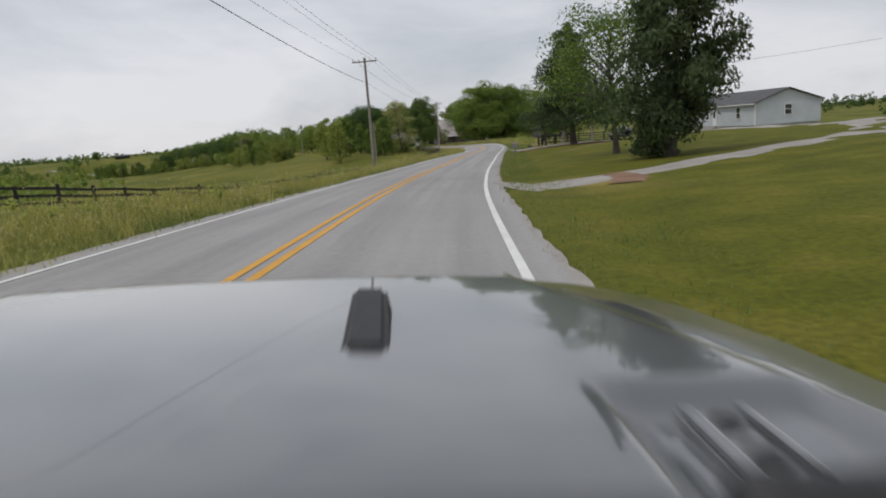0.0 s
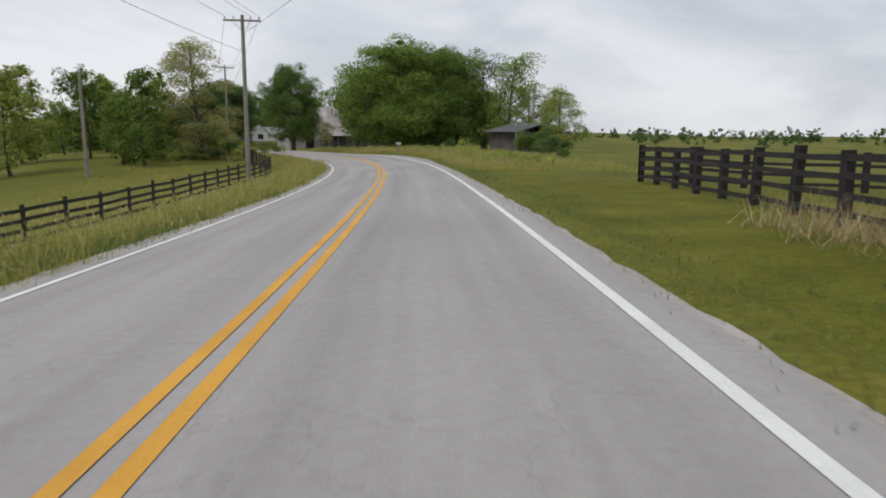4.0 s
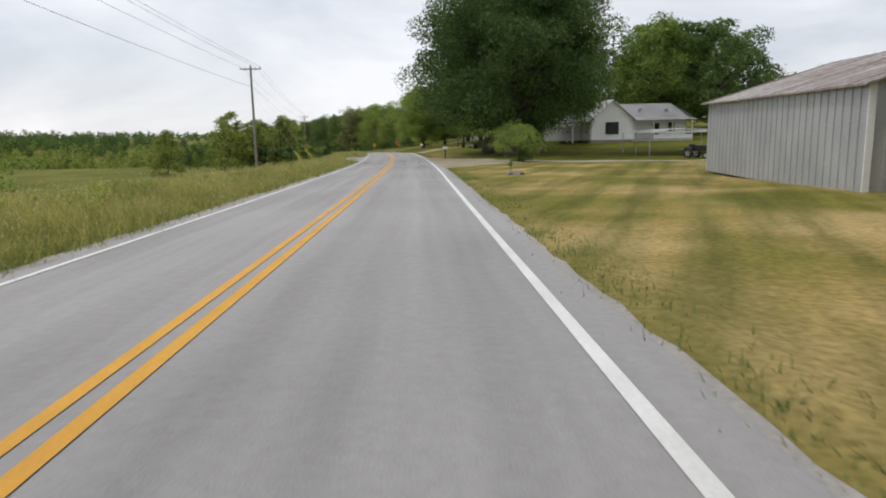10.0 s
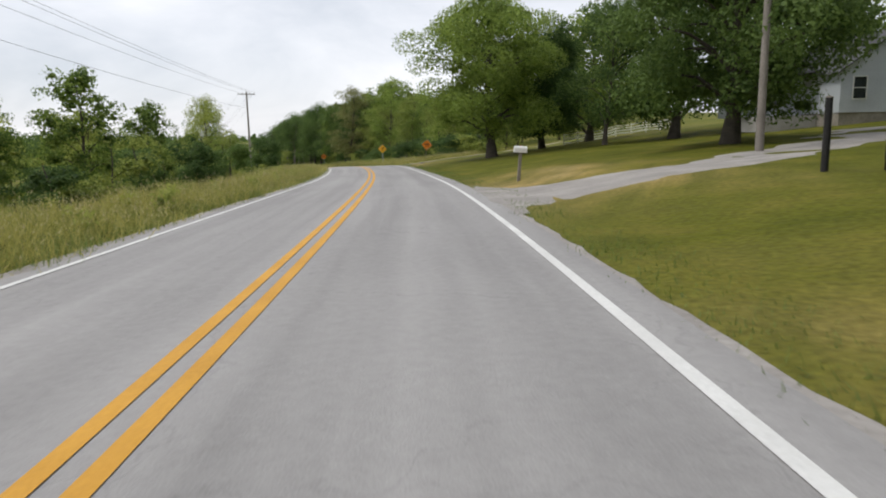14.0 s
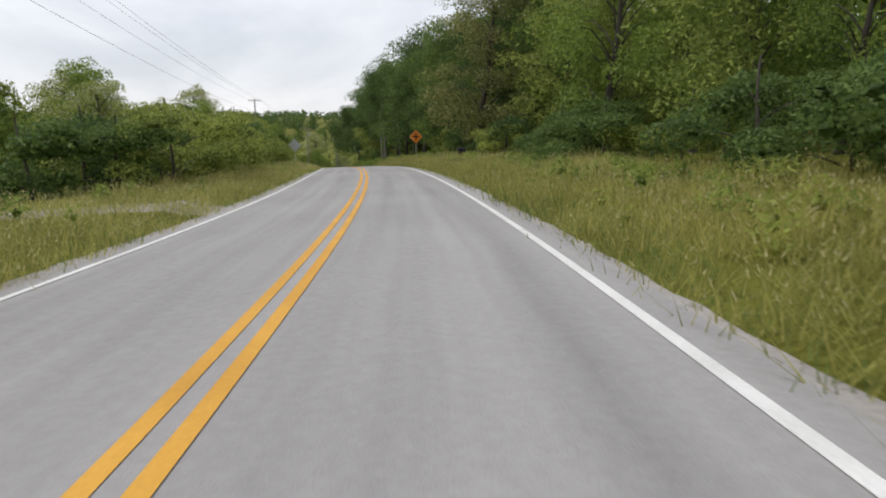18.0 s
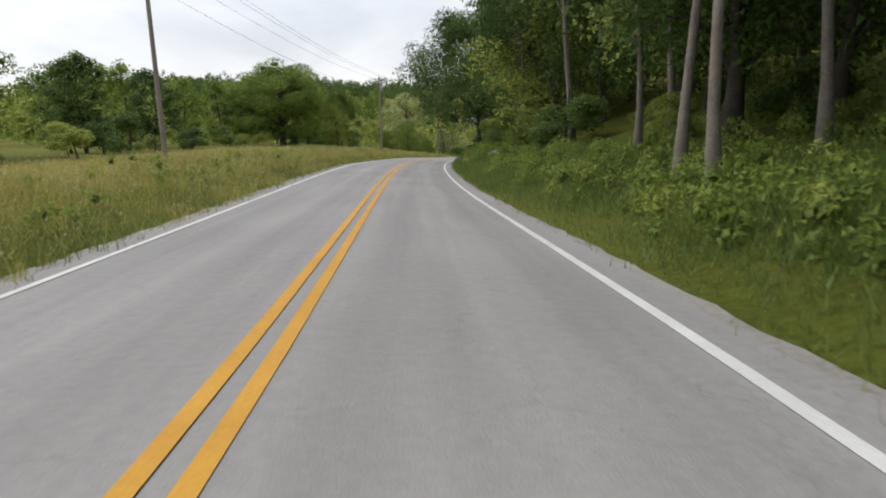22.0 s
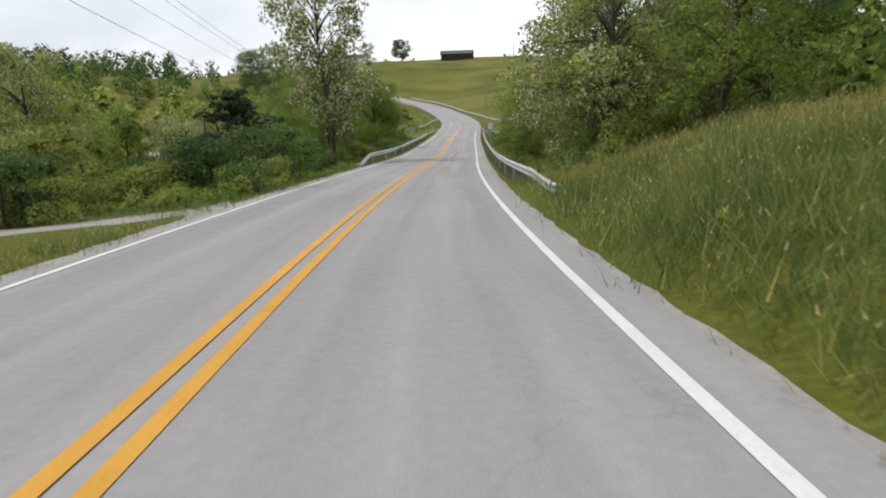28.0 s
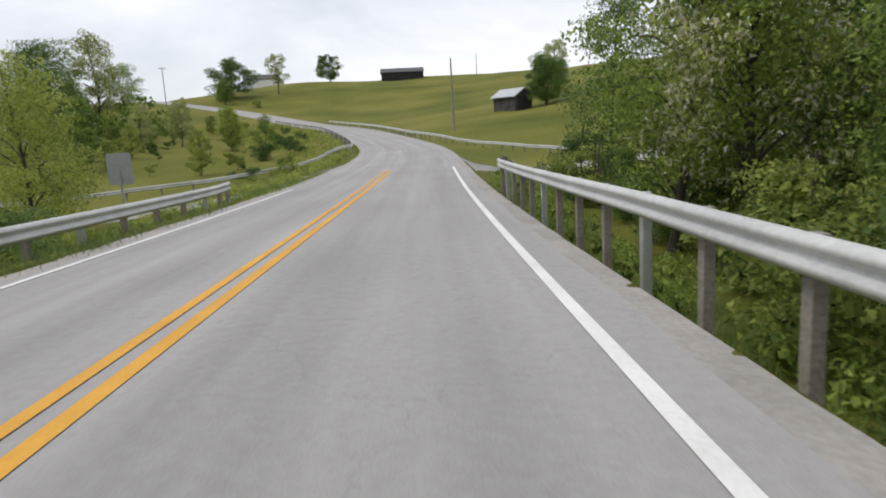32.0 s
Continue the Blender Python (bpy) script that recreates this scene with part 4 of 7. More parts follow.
WOODS = [
    # kinds, count, station from, to, side from, to, height from, to, label, group
    (("wood_light", "wood_tree", "wood_light"), 14, 446, 487, 14, 20, 8, 11.5, "bright green woodland tree at the road's edge", "roadside wood"),
    (("wood_dark", "wood_tree", "wood_dark"), 22, 487, 545, 11.5, 19, 12, 17, "tall green woodland tree at the road's edge", "roadside wood"),
    (("wood_tree", "wood_light", "wood_tree"), 10, 428, 450, 19, 32, 6.5, 9.5, "green tree at the wood's corner", "roadside wood"),
    (("bare_trunk", "wood_dark"), 16, 515, 600, 9.5, 14, 13, 17, "woodland tree with pale trunk and high crown", "roadside wood"),
    (("wood_tree", "wood_dark", "wood_light"), 27, 545, 650, 10.5, 19, 12, 16, "tall green tree on the wooded bank", "roadside wood"),
    (("wood_tree", "wood_light", "locust"), 9, 655, 696, 15, 24, 8, 12, "tall green tree on the wooded bank", "roadside wood"),
    (("wood_tree", "wood_light", "wood_tree", "locust", "wood_dark"), 38, 697, 797, 9, 18, 8, 12, "green tree in the creek bottom", "creek wood"),
    (("wood_light", "wood_tree", "shrub"), 22, 338, 440, -32, -16, 6.5, 10.5, "green tree in the hedgerow below the road", "hedgerow"),
    (("wood_light", "shrub", "wood_tree", "locust"), 26, 466, 532, -24, -12, 5, 8.5, "green tree in the thicket below the road", "thicket"),
    (("wood_light", "wood_tree", "wood_dark"), 16, 522, 585, -42, -25, 6, 10, "green tree beyond the meadow", "thicket"),
    (("wood_tree", "wood_dark"), 13, 580, 665, -46, -28, 8, 12, "leafy tree behind the meadow", "thicket"),
    (("wood_tree", "wood_light", "wood_light", "locust"), 20, 668, 724, -26, -11, 5, 7.5, "small green tree on the creek bank", "creek wood"),
    (("wood_tree", "wood_light", "locust"), 14, 724, 786, -24, -11, 6.5, 9.5, "green tree on the creek bank", "creek wood"),
    (("wood_tree", "wood_light", "locust"), 8, 868, 960, -70, -26, 6, 9, "green tree on the slope beyond the creek", "creek wood"),
    (("wood_light", "wood_tree"), 16, 830, 930, -44, -12, 3, 6.5, "small green tree on the slope beyond the creek", "creek wood"),
    (("wood_tree", "wood_light"), 10, 165, 215, -36, -20, 7, 11, "green tree in the fence-line thicket", "fence-line trees"),
    (("wood_tree", "wood_dark"), 7, 258, 300, 40, 64, 12, 17, "tall tree behind the farm buildings", "farm trees"),
    (("wood_tree", "wood_dark"), 3, 330, 400, 52, 70, 12, 16, "tall tree behind the houses", "house trees"),
    (("wood_dark", "wood_tree"), 5, 216, 256, 30, 50, 10, 14, "tree behind the old barn", "farm trees"),
]
SHRUBS = [
    (26, 440, 520, 9.5, 13, 2.0, 4.0), (22, 425, 452, 12.5, 19, 2.2, 4.0), (34, 562, 650, 7.6, 11.5, 1.4, 3.4), (26, 505, 562, 10.5, 16, 1.0, 2.2), (46, 700, 803, 8.8, 13, 2.0, 4.2), (38, 462, 522, -15, -8.6, 2.4, 4.6), (18, 512, 580, -30, -22, 2.0, 4.0), (46, 690, 785, -12, -6.5, 1.5, 4.0),
    (32, 345, 440, -20, -10.5, 2.0, 4.0), (18, 176, 216, -24, -13.5, 1.8, 3.6), (8, 189, 204, -15, -11.5, 2.0, 3.2), (12, 188, 208, 17, 24, 1.2, 2.6), (38, 818, 935, -34, -7, .8, 2.6), (20, 580, 665, -30, -22, 2.0, 4.5),
]
for kinds, n, sa, sb, la, lb, ha, hb, label, group in WOODS:
    for i in range(n):
        s = sa + (sb - sa) * (i + tree_rng.random()) / n
        kind, l = tree_rng.choice(kinds), tree_rng.uniform(la, lb)
        if 750 < s < 768 and 0 < l < 12:
            l += 5
        if abs(l) > 16 and not 420 < s < 470:
            kind = kind.replace("wood_", "deep_")
        tree(kind, s, l, tree_rng.uniform(ha, hb), label, wide=tree_rng.uniform(.85, 1.2), group=group)
for n, sa, sb, la, lb, ha, hb in SHRUBS:
    for i in range(n):
        s = sa + (sb - sa) * (i + tree_rng.random()) / n
        l = tree_rng.uniform(la, lb)
        if 748 < s < 768 and 0 < l < 11:
            l += 4.5
        tree(("far_" if abs(l) > 13 else "") + tree_rng.choice(("shrub", "shrub_dark", "shrub_dark")), s, l, tree_rng.uniform(ha, hb), "leafy green roadside shrub", "shrub", "shrub", tree_rng.uniform(.9, 1.4), "roadside shrubs")


# ---------- distant woods ----------
def far_woods(name, label, seed, count, place, h_from, h_to, mat, clumps=9, sprays=90, leaf=.9):
    """Many trees too far off to count, each a stack of leafy clumps."""
    rng = np.random.default_rng(seed)
    cents, rads = [], []
    for i in range(count):
        s, l = place(rng)
        p = ground_point(s, l)
        h = rng.uniform(h_from, h_to)
        f = (np.arange(clumps) + .5) / clumps
        a = np.arange(clumps) * 2.4 + rng.uniform(0, 6)
        r = h * .3 * np.sqrt(np.maximum(.05, 1 - np.abs(2 * f - .8) ** 2.2)) * rng.uniform(.5, 1.1, clumps)
        cents.append(p + np.stack([np.cos(a) * r, np.sin(a) * r, h * (.08 + .82 * f)], 1))
        rads.append(h * .2 * rng.uniform(.7, 1.15, clumps) * (1.15 - .5 * f))
    v, f, _ = foliage(rng, np.concatenate(cents), np.concatenate(rads), count * sprays, leaf, .85)
    return tagged(new(name, mesh_from(name, v, f, mat)), label, "woods", kind="stuff")


far_woods("far_woods", "dark woods on the hillside across the valley", 31, 300, lambda r: (r.uniform(0, 420), -r.uniform(170, 420)), 8, 13, M_LEAF_DARK, 7, 110, 1.0)
far_woods("far_woods", "distant dark green tree line on rolling hills", 1, 520, lambda r: (r.uniform(-300, 1800), -r.uniform(220, 800)), 9, 15, M_LEAF_DARK, 5, 60, 1.6)
far_woods("far_woods", "distant green trees in the valley fields", 2, 240, lambda r: (r.uniform(-50, 1000), -r.uniform(90, 260)), 6, 11, M_LEAF_MID, 7, 90, .9)
far_woods("far_woods", "distant tree line beyond the fields", 3, 300, lambda r: (r.uniform(-100, 800), r.uniform(260, 900)), 9, 14, M_LEAF_DARK, 5, 60, 1.6)
far_woods("far_woods", "wooded ridges along the horizon", 4, 1050, lambda r: (r.uniform(1250, 2500), r.uniform(-700, 950)), 9, 16, M_LEAF_DARK, 4, 34, 2.6)
far_woods("far_woods", "woods on the ridge behind the rise", 33, 190, lambda r: (r.uniform(1060, 1270), -r.uniform(35, 250)), 11, 18, M_LEAF_DARK, 8, 150, .9)
far_woods("far_woods", "deep wood on the hillside behind the road", 5, 210, lambda r: (r.uniform(462, 690), r.uniform(21, 80)), 11, 15, M_LEAF_MID, 14, 420, .55)
far_woods("far_woods", "deep wood in the creek valley", 6, 60, lambda r: (r.uniform(690, 800), r.uniform(18, 60)), 10, 15, M_LEAF_MID, 14, 420, .55)
far_woods("far_woods", "green wood in the valley below the road", 7, 90, lambda r: (r.uniform(620, 800), -r.uniform(26, 110)), 8, 13, M_LEAF_LIGHT, 12, 320, .55)
far_woods("far_woods", "trees on the slope beyond the creek", 8, 60, lambda r: (r.uniform(850, 1000), -r.uniform(34, 130)), 5, 9, M_LEAF_MID, 12, 320, .5)
far_woods("far_woods", "trees along the far ridge beyond the valley", 9, 420, lambda r: (r.uniform(820, 1200), -r.uniform(140, 330)), 7, 12, M_LEAF_DARK, 7, 110, .9)
far_woods("far_woods", "woodlots across the far fields", 12, 330, lambda r: (r.uniform(330, 900), -r.uniform(110, 420)), 7, 12, M_LEAF_MID, 6, 80, 1.1)
far_woods("far_woods", "trees along the crest beyond the rise", 13, 60, lambda r: (r.uniform(1008, 1065), -r.uniform(24, 160)), 8, 13, M_LEAF_DARK, 9, 200, .6)
far_woods("far_woods", "wood behind the houses", 14, 34, lambda r: (r.uniform(345, 440), r.uniform(60, 100)), 8, 11, M_LEAF_MID, 12, 320, .5)
far_woods("far_woods", "hedgerow trees on the skyline", 10, 170, lambda r: (r.uniform(-150, 800), -r.uniform(300, 420)), 8, 14, M_LEAF_DARK, 6, 80, 1.3)


# ---------- grass ----------
def grass(name, label, seed, strips, mat, blades=7, seeds=0.0):
    """Clumps of bent blades over strips of (station from, to, side from, to, clumps per square metre, height)."""
    rng = np.random.default_rng(seed)
    roots, heights = [], []
    for sa, sb, la, lb, dens, h in strips:
        n = int((sb - sa) * abs(lb - la) * dens)
        s, l = rng.uniform(sa, sb, n), la + (lb - la) * rng.random(n) ** .85
        l = l + edge_shift(s, l)
        roots.append(ground_point(s, l))
        heights.append(h * rng.uniform(.55, 1.25, n) * (.75 + .25 * np.sin(s * .7) * np.sin(s * .23 + l)))
    roots, heights = np.concatenate(roots), np.concatenate(heights)
    n = len(roots)
    r = np.repeat(roots, blades, 0)
    h = np.repeat(heights, blades) * rng.uniform(.6, 1.15, n * blades)
    a = rng.uniform(0, 2 * np.pi, n * blades)
    off = rng.normal(size=(n * blades, 2)) * .26
    r[:, :2] += off
    lean = rng.uniform(.25, 1.05, n * blades) * h
    d = np.stack([np.cos(a), np.sin(a), 0 * a], 1)
    side = np.stack([-np.sin(a), np.cos(a), 0 * a], 1)
    w = (.004 + .0055 * rng.random(n * blades))[:, None] * (1 + .5 * (h / .8))[:, None]
    r[:, 2] -= .03
    tip = r + np.array([0, 0, 1.0]) * (h * np.sqrt(np.maximum(.15, 1 - (lean / h) ** 2 * .75)))[:, None] + d * lean[:, None]
    v = np.stack([r - side * w, r + side * w, tip], 1).reshape(-1, 3)
    f = np.arange(len(v)).reshape(-1, 3)
    if seeds:
        # seed heads: short slim diamonds at the tips of some stalks
        pick = rng.random(len(tip)) < seeds
        t, dd, ss = tip[pick], d[pick], side[pick]
        up = np.array([0, 0, .5]) + dd * .6
        k = .11 * rng.uniform(.6, 1.3, len(t))[:, None]
        hv = np.stack([t - up * k * .3 - ss * .012, t - up * k * .3 + ss * .012, t + up * k], 1).reshape(-1, 3)
        heads = mesh_from("seed_heads", hv, np.arange(len(hv)).reshape(-1, 3), M_SEED)
    ob = tagged(new(name, mesh_from(name, v, f, mat)), label, "grass", kind="stuff")
    if seeds:
        tagged(new("seed_heads", heads), "pale seed heads of the tall grass", "grass", kind="stuff")
    return ob


M_SEED = leaf_mat("straw_seed_heads", (0.26, 0.22, 0.09), (0.52, 0.46, 0.24))
grass("tall_grass", "tall uncut seeding grass along the road", 11, [
    (135, 148, 4.5, 9, 10, .75), (148, 178, 4.65, 9, 10, .8), (178, 222, 4.1, 9, 11, .82), (135, 222, 9, 16, 2.2, .85), (427, 530, 4.05, 9, 10.5, .82), (427, 540, 9, 13, 2.4, .85), (648, 694, 4.5, 16, 6.0, .75), (417.5, 428, 4.3, 14, 10, .8), (422, 446, 9, 22, 3, .75),
    (-20, 70, -9, -4.0, 5.2, .72), (70, 165, -9, -4.0, 6.0, .78), (165, 200, -9, -4.0, 5.2, .66), (240, 319, -9.5, -4.0, 6.0, .75), (319, 339, -9.5, -6.2, 6.0, .75), (339, 440, -9.5, -4.0, 6.0, .75), (440, 668, -9, -4.0, 6.0, .68), (668, 686, -5.6, -4.0, 4, .35), (480, 662, -20, -9, 1.4, .65), (0, 240, -22, -9, .9, .5), (245, 335, -16, -9, 1.2, .5), (198, 231, -6.2, -4.2, 5, .5)], M_GRASS_TALL, 15, .24)
grass("verge_grass", "short green grass and weeds at the road's edge", 12, [
    (-20, 135, 4.02, 6.5, 11, .15), (135, 148, 4.3, 5.2, 8, .34), (148, 178, 4.5, 5.4, 8, .34), (178, 222, 4.25, 5.2, 8, .34), (222, 290, 4.05, 4.7, 12, .15), (324, 427, 4.05, 5.2, 12, .14), (427, 527, 4.05, 5.2, 10, .36), (527, 690, 4.2, 5.2, 12, .34), (690, 800, 4.6, 5.4, 9, .42), (-20, 319, -5.2, -3.95, 8.0, .36), (339, 800, -5.2, -3.95, 8.0, .36), (527, 690, 4.5, 9.5, 17, .72),
    (690, 800, 5.2, 9, 4, .5), (690, 800, -9, -5, 4, .5), (790, 860, -8, -4.5, 1.5, .4)], M_GRASS_GREEN, 14)


def weeds(name, label, seed, strips, mat, sprays=70, leaf=.066):
    """Knee-high leafy weeds over strips of (station from, to, side from, to, clumps per square metre, height)."""
    rng = np.random.default_rng(seed)
    cents, rads = [], []
    for sa, sb, la, lb, dens, h in strips:
        n = int((sb - sa) * abs(lb - la) * dens)
        r = h * rng.uniform(.35, .7, n)
        c = ground_point(rng.uniform(sa, sb, n), rng.uniform(la, lb, n))
        c[:, 2] += r * rng.uniform(.3, 1.1, n)
        cents.append(c)
        rads.append(r)
    cents, rads = np.concatenate(cents), np.concatenate(rads)
    v, f, _ = foliage(rng, cents, rads, len(cents) * sprays, leaf, 1.1, -.35, 1.7, .35)
    return tagged(new(name, mesh_from(name, v, f, mat)), label, "weeds", kind="stuff")


weeds("roadside_weeds", "dense knee-high green weeds on the bank", 21, [
    (528, 556, 4.9, 8.6, 1.3, .6), (556, 670, 5.4, 8.8, .8, .75), (692, 806, 5.6, 8.0, 1.0, .7), (692, 790, -8.5, -5.2, 1.2, .6), (440, 556, 5.4, 9.5, .35, .6), (515, 556, 9, 17, .9, .7), (140, 222, 6.6, 12, .3, .6), (440, 665, -10, -5, .2, .5)], M_LEAF_MID)
weeds("roadside_weeds", "pale yellow-green weeds among the tall grass", 22, [
    (556, 690, 5.0, 9.5, .22, .5), (430, 556, 5.0, 9.0, .35, .55), (140, 222, 6.6, 12, .3, .55), (-10, 200, -10, -5, .25, .4), (240, 440, -10, -5, .3, .45), (690, 860, -12, -5, .5, .6), (860, 930, -20, -6, .3, .8)], M_LEAF_LIGHT)


# ---------- utility poles and wires ----------
def utility_pole(s, l, height, arm=True, lean=(0, 0), label="weathered wooden utility pole with crossarm", turn=0.0, box_on=False):
    m = Matrix.Translation(spot(s, l, -.1)) @ Matrix.Rotation(radians(heading(s) + turn), 4, "Z") @ Matrix.Rotation(radians(lean[0]), 4, "Y") @ Matrix.Rotation(radians(lean[1]), 4, "X")
    p = thing("utility_pole", m, label, "utility pole", "utility poles")
    z = np.linspace(0, height, 7)
    tube_part("pole", np.stack([0 * z, 0 * z, z], 1), np.linspace(.165, .11, 7), M_WOOD_POLE, p, 12)
    if arm:
        part("crossarm", boxed(-1.2, -.16, height - .42, 1.2, -.06, height - .30, bevel=.01), M_WOOD_POLE, p)
        for x in (-.6, .6):
            tube_part("brace", [(x, -.11, height - .42), (x * .1, -.13, height - 1.0)], [.015, .015], M_METAL_GREY, p, 5)
        for x in (-1.1, -.55, .55, 1.1):
            z0 = height - .30
            tube_part("insulator", [(x, -.11, z0), (x, -.11, z0 + .07), (x, -.11, z0 + .09), (x, -.11, z0 + .17), (x, -.11, z0 + .2)], [.02, .02, .05, .045, .01], M_CONCRETE, p, 8)
    if box_on:
        tube_part("transformer", [(.32, 0, height - 2.1), (.32, 0, height - 2.08), (.32, 0, height - 1.3), (.32, 0, height - 1.25)], [.02, .2, .2, .02], M_METAL_GREY, p, 12)
    return m


POLES = [(66, -8.4, 11.2, True), (145, -8.9, 11.2, True), (202, -11.0, 12.2, True), (325, -16.0, 12.2, True), (446, -13.2, 12.0, True), (572, -14.0, 12.6, True), (632, -9.3, 11.2, True), (677, -10.7, 11.2, True), (752, -17.0, 11, True)]
tops = []
for s, l, h, arm in POLES:
    m = utility_pole(s, l, h, arm, box_on=(s == 632), label="weathered wooden utility pole with crossarm" if arm else "plain weathered wooden utility pole")
    tops.append((m, h))
utility_pole(91, 11.4, 8.6, False, (7, 0), "leaning wooden pole beside the gravel drive")
utility_pole(118, 18.5, 8.6, False, (1, 0), "wooden pole beside the corral")
utility_pole(186, 29, 9.5, False, (0, 0), "bare wooden pole in the field")
utility_pole(158, -23.0, 8.5, False, (0, 0), "bare wooden pole in the pasture")
utility_pole(210, 12.7, 9.0, False, (0, 0), "pale round pole beside the road")
utility_pole(366, 15.5, 9.0, False, (0, 0), "wooden pole on the lawn beside the grey house")
utility_pole(863, 11.6, 10.4, False, (0, 0), "wooden pole on the grassy hillside")
utility_pole(985, 106.0, 9.0, False, (0, 0), "wooden pole on the ridge")


utility_pole(1000, -10.0, 12.0, True, (0, 0), "wooden utility pole beside the road on the rise")


M_GUARD = material("yellow_plastic_guard", (0.50, 0.38, 0.03), (0.66, 0.52, 0.06), 0.5, 2, 12, 0.05)


def guy_guard(s, l, tip, label):
    """A slanting guy wire with a yellow plastic guard round its foot."""
    g = thing("guy_wire", Matrix.Translation(spot(s, l)), label, "guy wire", "guy wires")
    tip = Vector(tip) - g.matrix_world.translation
    tube_part("guard", [(0, 0, -.1), tip.normalized() * 1.2, tip.normalized() * 2.3], [.04, .04, .035], M_GUARD, g, 8)
    tube_part("wire", [tip.normalized() * 2.2, tip * .6, tip], [.008] * 3, M_METAL_GREY, g, 4)


guy_guard(317.5, -8.2, spot(325, -16.0, 10), "yellow-sleeved guy wire of the utility pole")
guy_guard(316.5, -9.4, spot(325, -16.0, 9), "yellow-sleeved guy wire of the utility pole")
guy_guard(197.5, -10.4, spot(202, -11.0, 9), "yellow-sleeved guy wire of the utility pole")


def wire(name, a, b, sag, label="thin overhead power line", thick=.012):
    q = np.linspace(0, 1, 14)[:, None]
    pts = np.array(a)[None] * (1 - q) + np.array(b)[None] * q
    pts[:, 2] -= 4 * sag * (q * (1 - q))[:, 0]
    v, f = tube(pts, [thick] * 14, 4)
    tagged(new(name, mesh_from(name, v, f, M_BLACK)), label, "cable", "overhead wires")


for (ma, ha), (mb, hb) in zip(tops, tops[1:]):
    for x, dz in ((-1.1, -.1), (.55, -.1), (1.1, -.1), (.15, -2.4)):
        wire("power_line", ma @ Vector((x, -.11, ha + dz)), mb @ Vector((x, -.11, hb + dz)), .9)
m0, h0 = tops[0]
for x, dz in ((-1.1, -.1), (.55, -.1), (1.1, -.1)):
    wire("power_line", Vector(spot(-10, -8.6 + x, 11 + dz)), m0 @ Vector((x, 0, h0 + dz)), .9)
wire("service_line", Vector(spot(-10, -7.0, 8.4)), m0 @ Vector((.15, 0, h0 - 2.4)), .9, "thick black overhead cable", .022)
wire("service_line", tops[1][0] @ Vector((.3, 0, 10.2)), spot(91, 12.4, 8.3), .6, "service wire slung across the road")
wire("service_line", spot(91, 12.4, 8.3), spot(70, 40, 7.5), .5, "service wire slung over the lawn")


# ---------- guardrails ----------
def guardrail(s_from, s_to, side, label, flare=True, gap=1.905, off=None, high=.82, rise=0.0):
    """W-beam on posts, turned down at its ends."""
    root = thing("guardrail", Matrix.Translation(spot((s_from + s_to) / 2, side)), label, "guardrail", "guardrails")
    inv = root.matrix_world.inverted()
    s = np.arange(s_from, s_to + .01, gap / 2)
    l = np.full(s.shape, float(side)) if off is None else side + off(s)
    base = ground_point(s, l)
    rs = road_at(s)
    sign = 1 if side > 0 else -1
    zroad = rs[2] + l * np.tan(np.radians(rs[3])) - .06
    out = np.clip((np.abs(l) - 5.6) / 2, 0, 1)
    top = (zroad + high + rise * np.clip((s - 758) / 16, 0, 1)) * (1 - out) + (base[:, 2] + .74) * out
    if flare:
        k = np.clip((s - s_from) / 6, 0, 1)
        top = base[:, 2] + .25 + (top - base[:, 2] - .25) * (k * k * (3 - 2 * k))
    prof = [(0, 0), (.02, -.02), (.075, -.055), (.075, -.095), (.0, -.145), (.0, -.175), (.075, -.225), (.075, -.265), (.02, -.30), (0, -.32)]
    n = len(prof)
    v = []
    for i in range(len(s)):
        rx, ry = rs[4][i], rs[5][i]
        for o, dz in prof:
            v.append((base[i, 0] - sign * rx * o, base[i, 1] - sign * ry * o, top[i] + dz))
    v = np.array(v) - np.array(root.matrix_world.translation)
    beam = new("beam", mesh_from("beam", v, grid_faces(len(s), n), M_RAIL, True))
    beam.parent = root
    beam.data.materials[0] = M_RAIL
    mod = beam.modifiers.new("thickness", "SOLIDIFY")
    mod.thickness = .004
    for i in range(0, len(s), 2):
        rx, ry = rs[4][i], rs[5][i]
        z0, z1 = base[i, 2] - .3, top[i] - .02
        bm = bmesh.new()
        box(bm, -.06, -.075, 0, .06, .075, z1 - z0, bevel=.008)
        post = part("post", bm, M_WOOD_POLE if i % 8 else M_METAL_GREY, root)
        post.matrix_world = Matrix.Translation((base[i, 0] + sign * rx * .1, base[i, 1] + sign * ry * .1, z0)) @ Matrix.Rotation(math.atan2(ry, rx), 4, "Z")
    return root


guardrail(690, 800, 5.05, "weathered galvanised guardrail on posts above the creek", high=.68, rise=.18, off=lambda s: np.clip((s - 790) / 10, 0, 1) ** 2 * 2.5)
guardrail(718, 791, -4.55, "weathered galvanised guardrail on posts along the bank", high=.80, rise=-.18, off=lambda s: -np.clip((s - 786) / 5, 0, 1) ** 2 * .6)
guardrail(806, 935, -4.7, "weathered galvanised guardrail round the side road's corner", flare=False, off=lambda s: -.26 * np.clip(836 - s, 0, 30) ** 1.35)
guardrail(821, 925, 5.0, "weathered galvanised guardrail below the grassy hill", flare=False, off=lambda s: .0055 * np.clip(866 - s, 0, 46) ** 2)


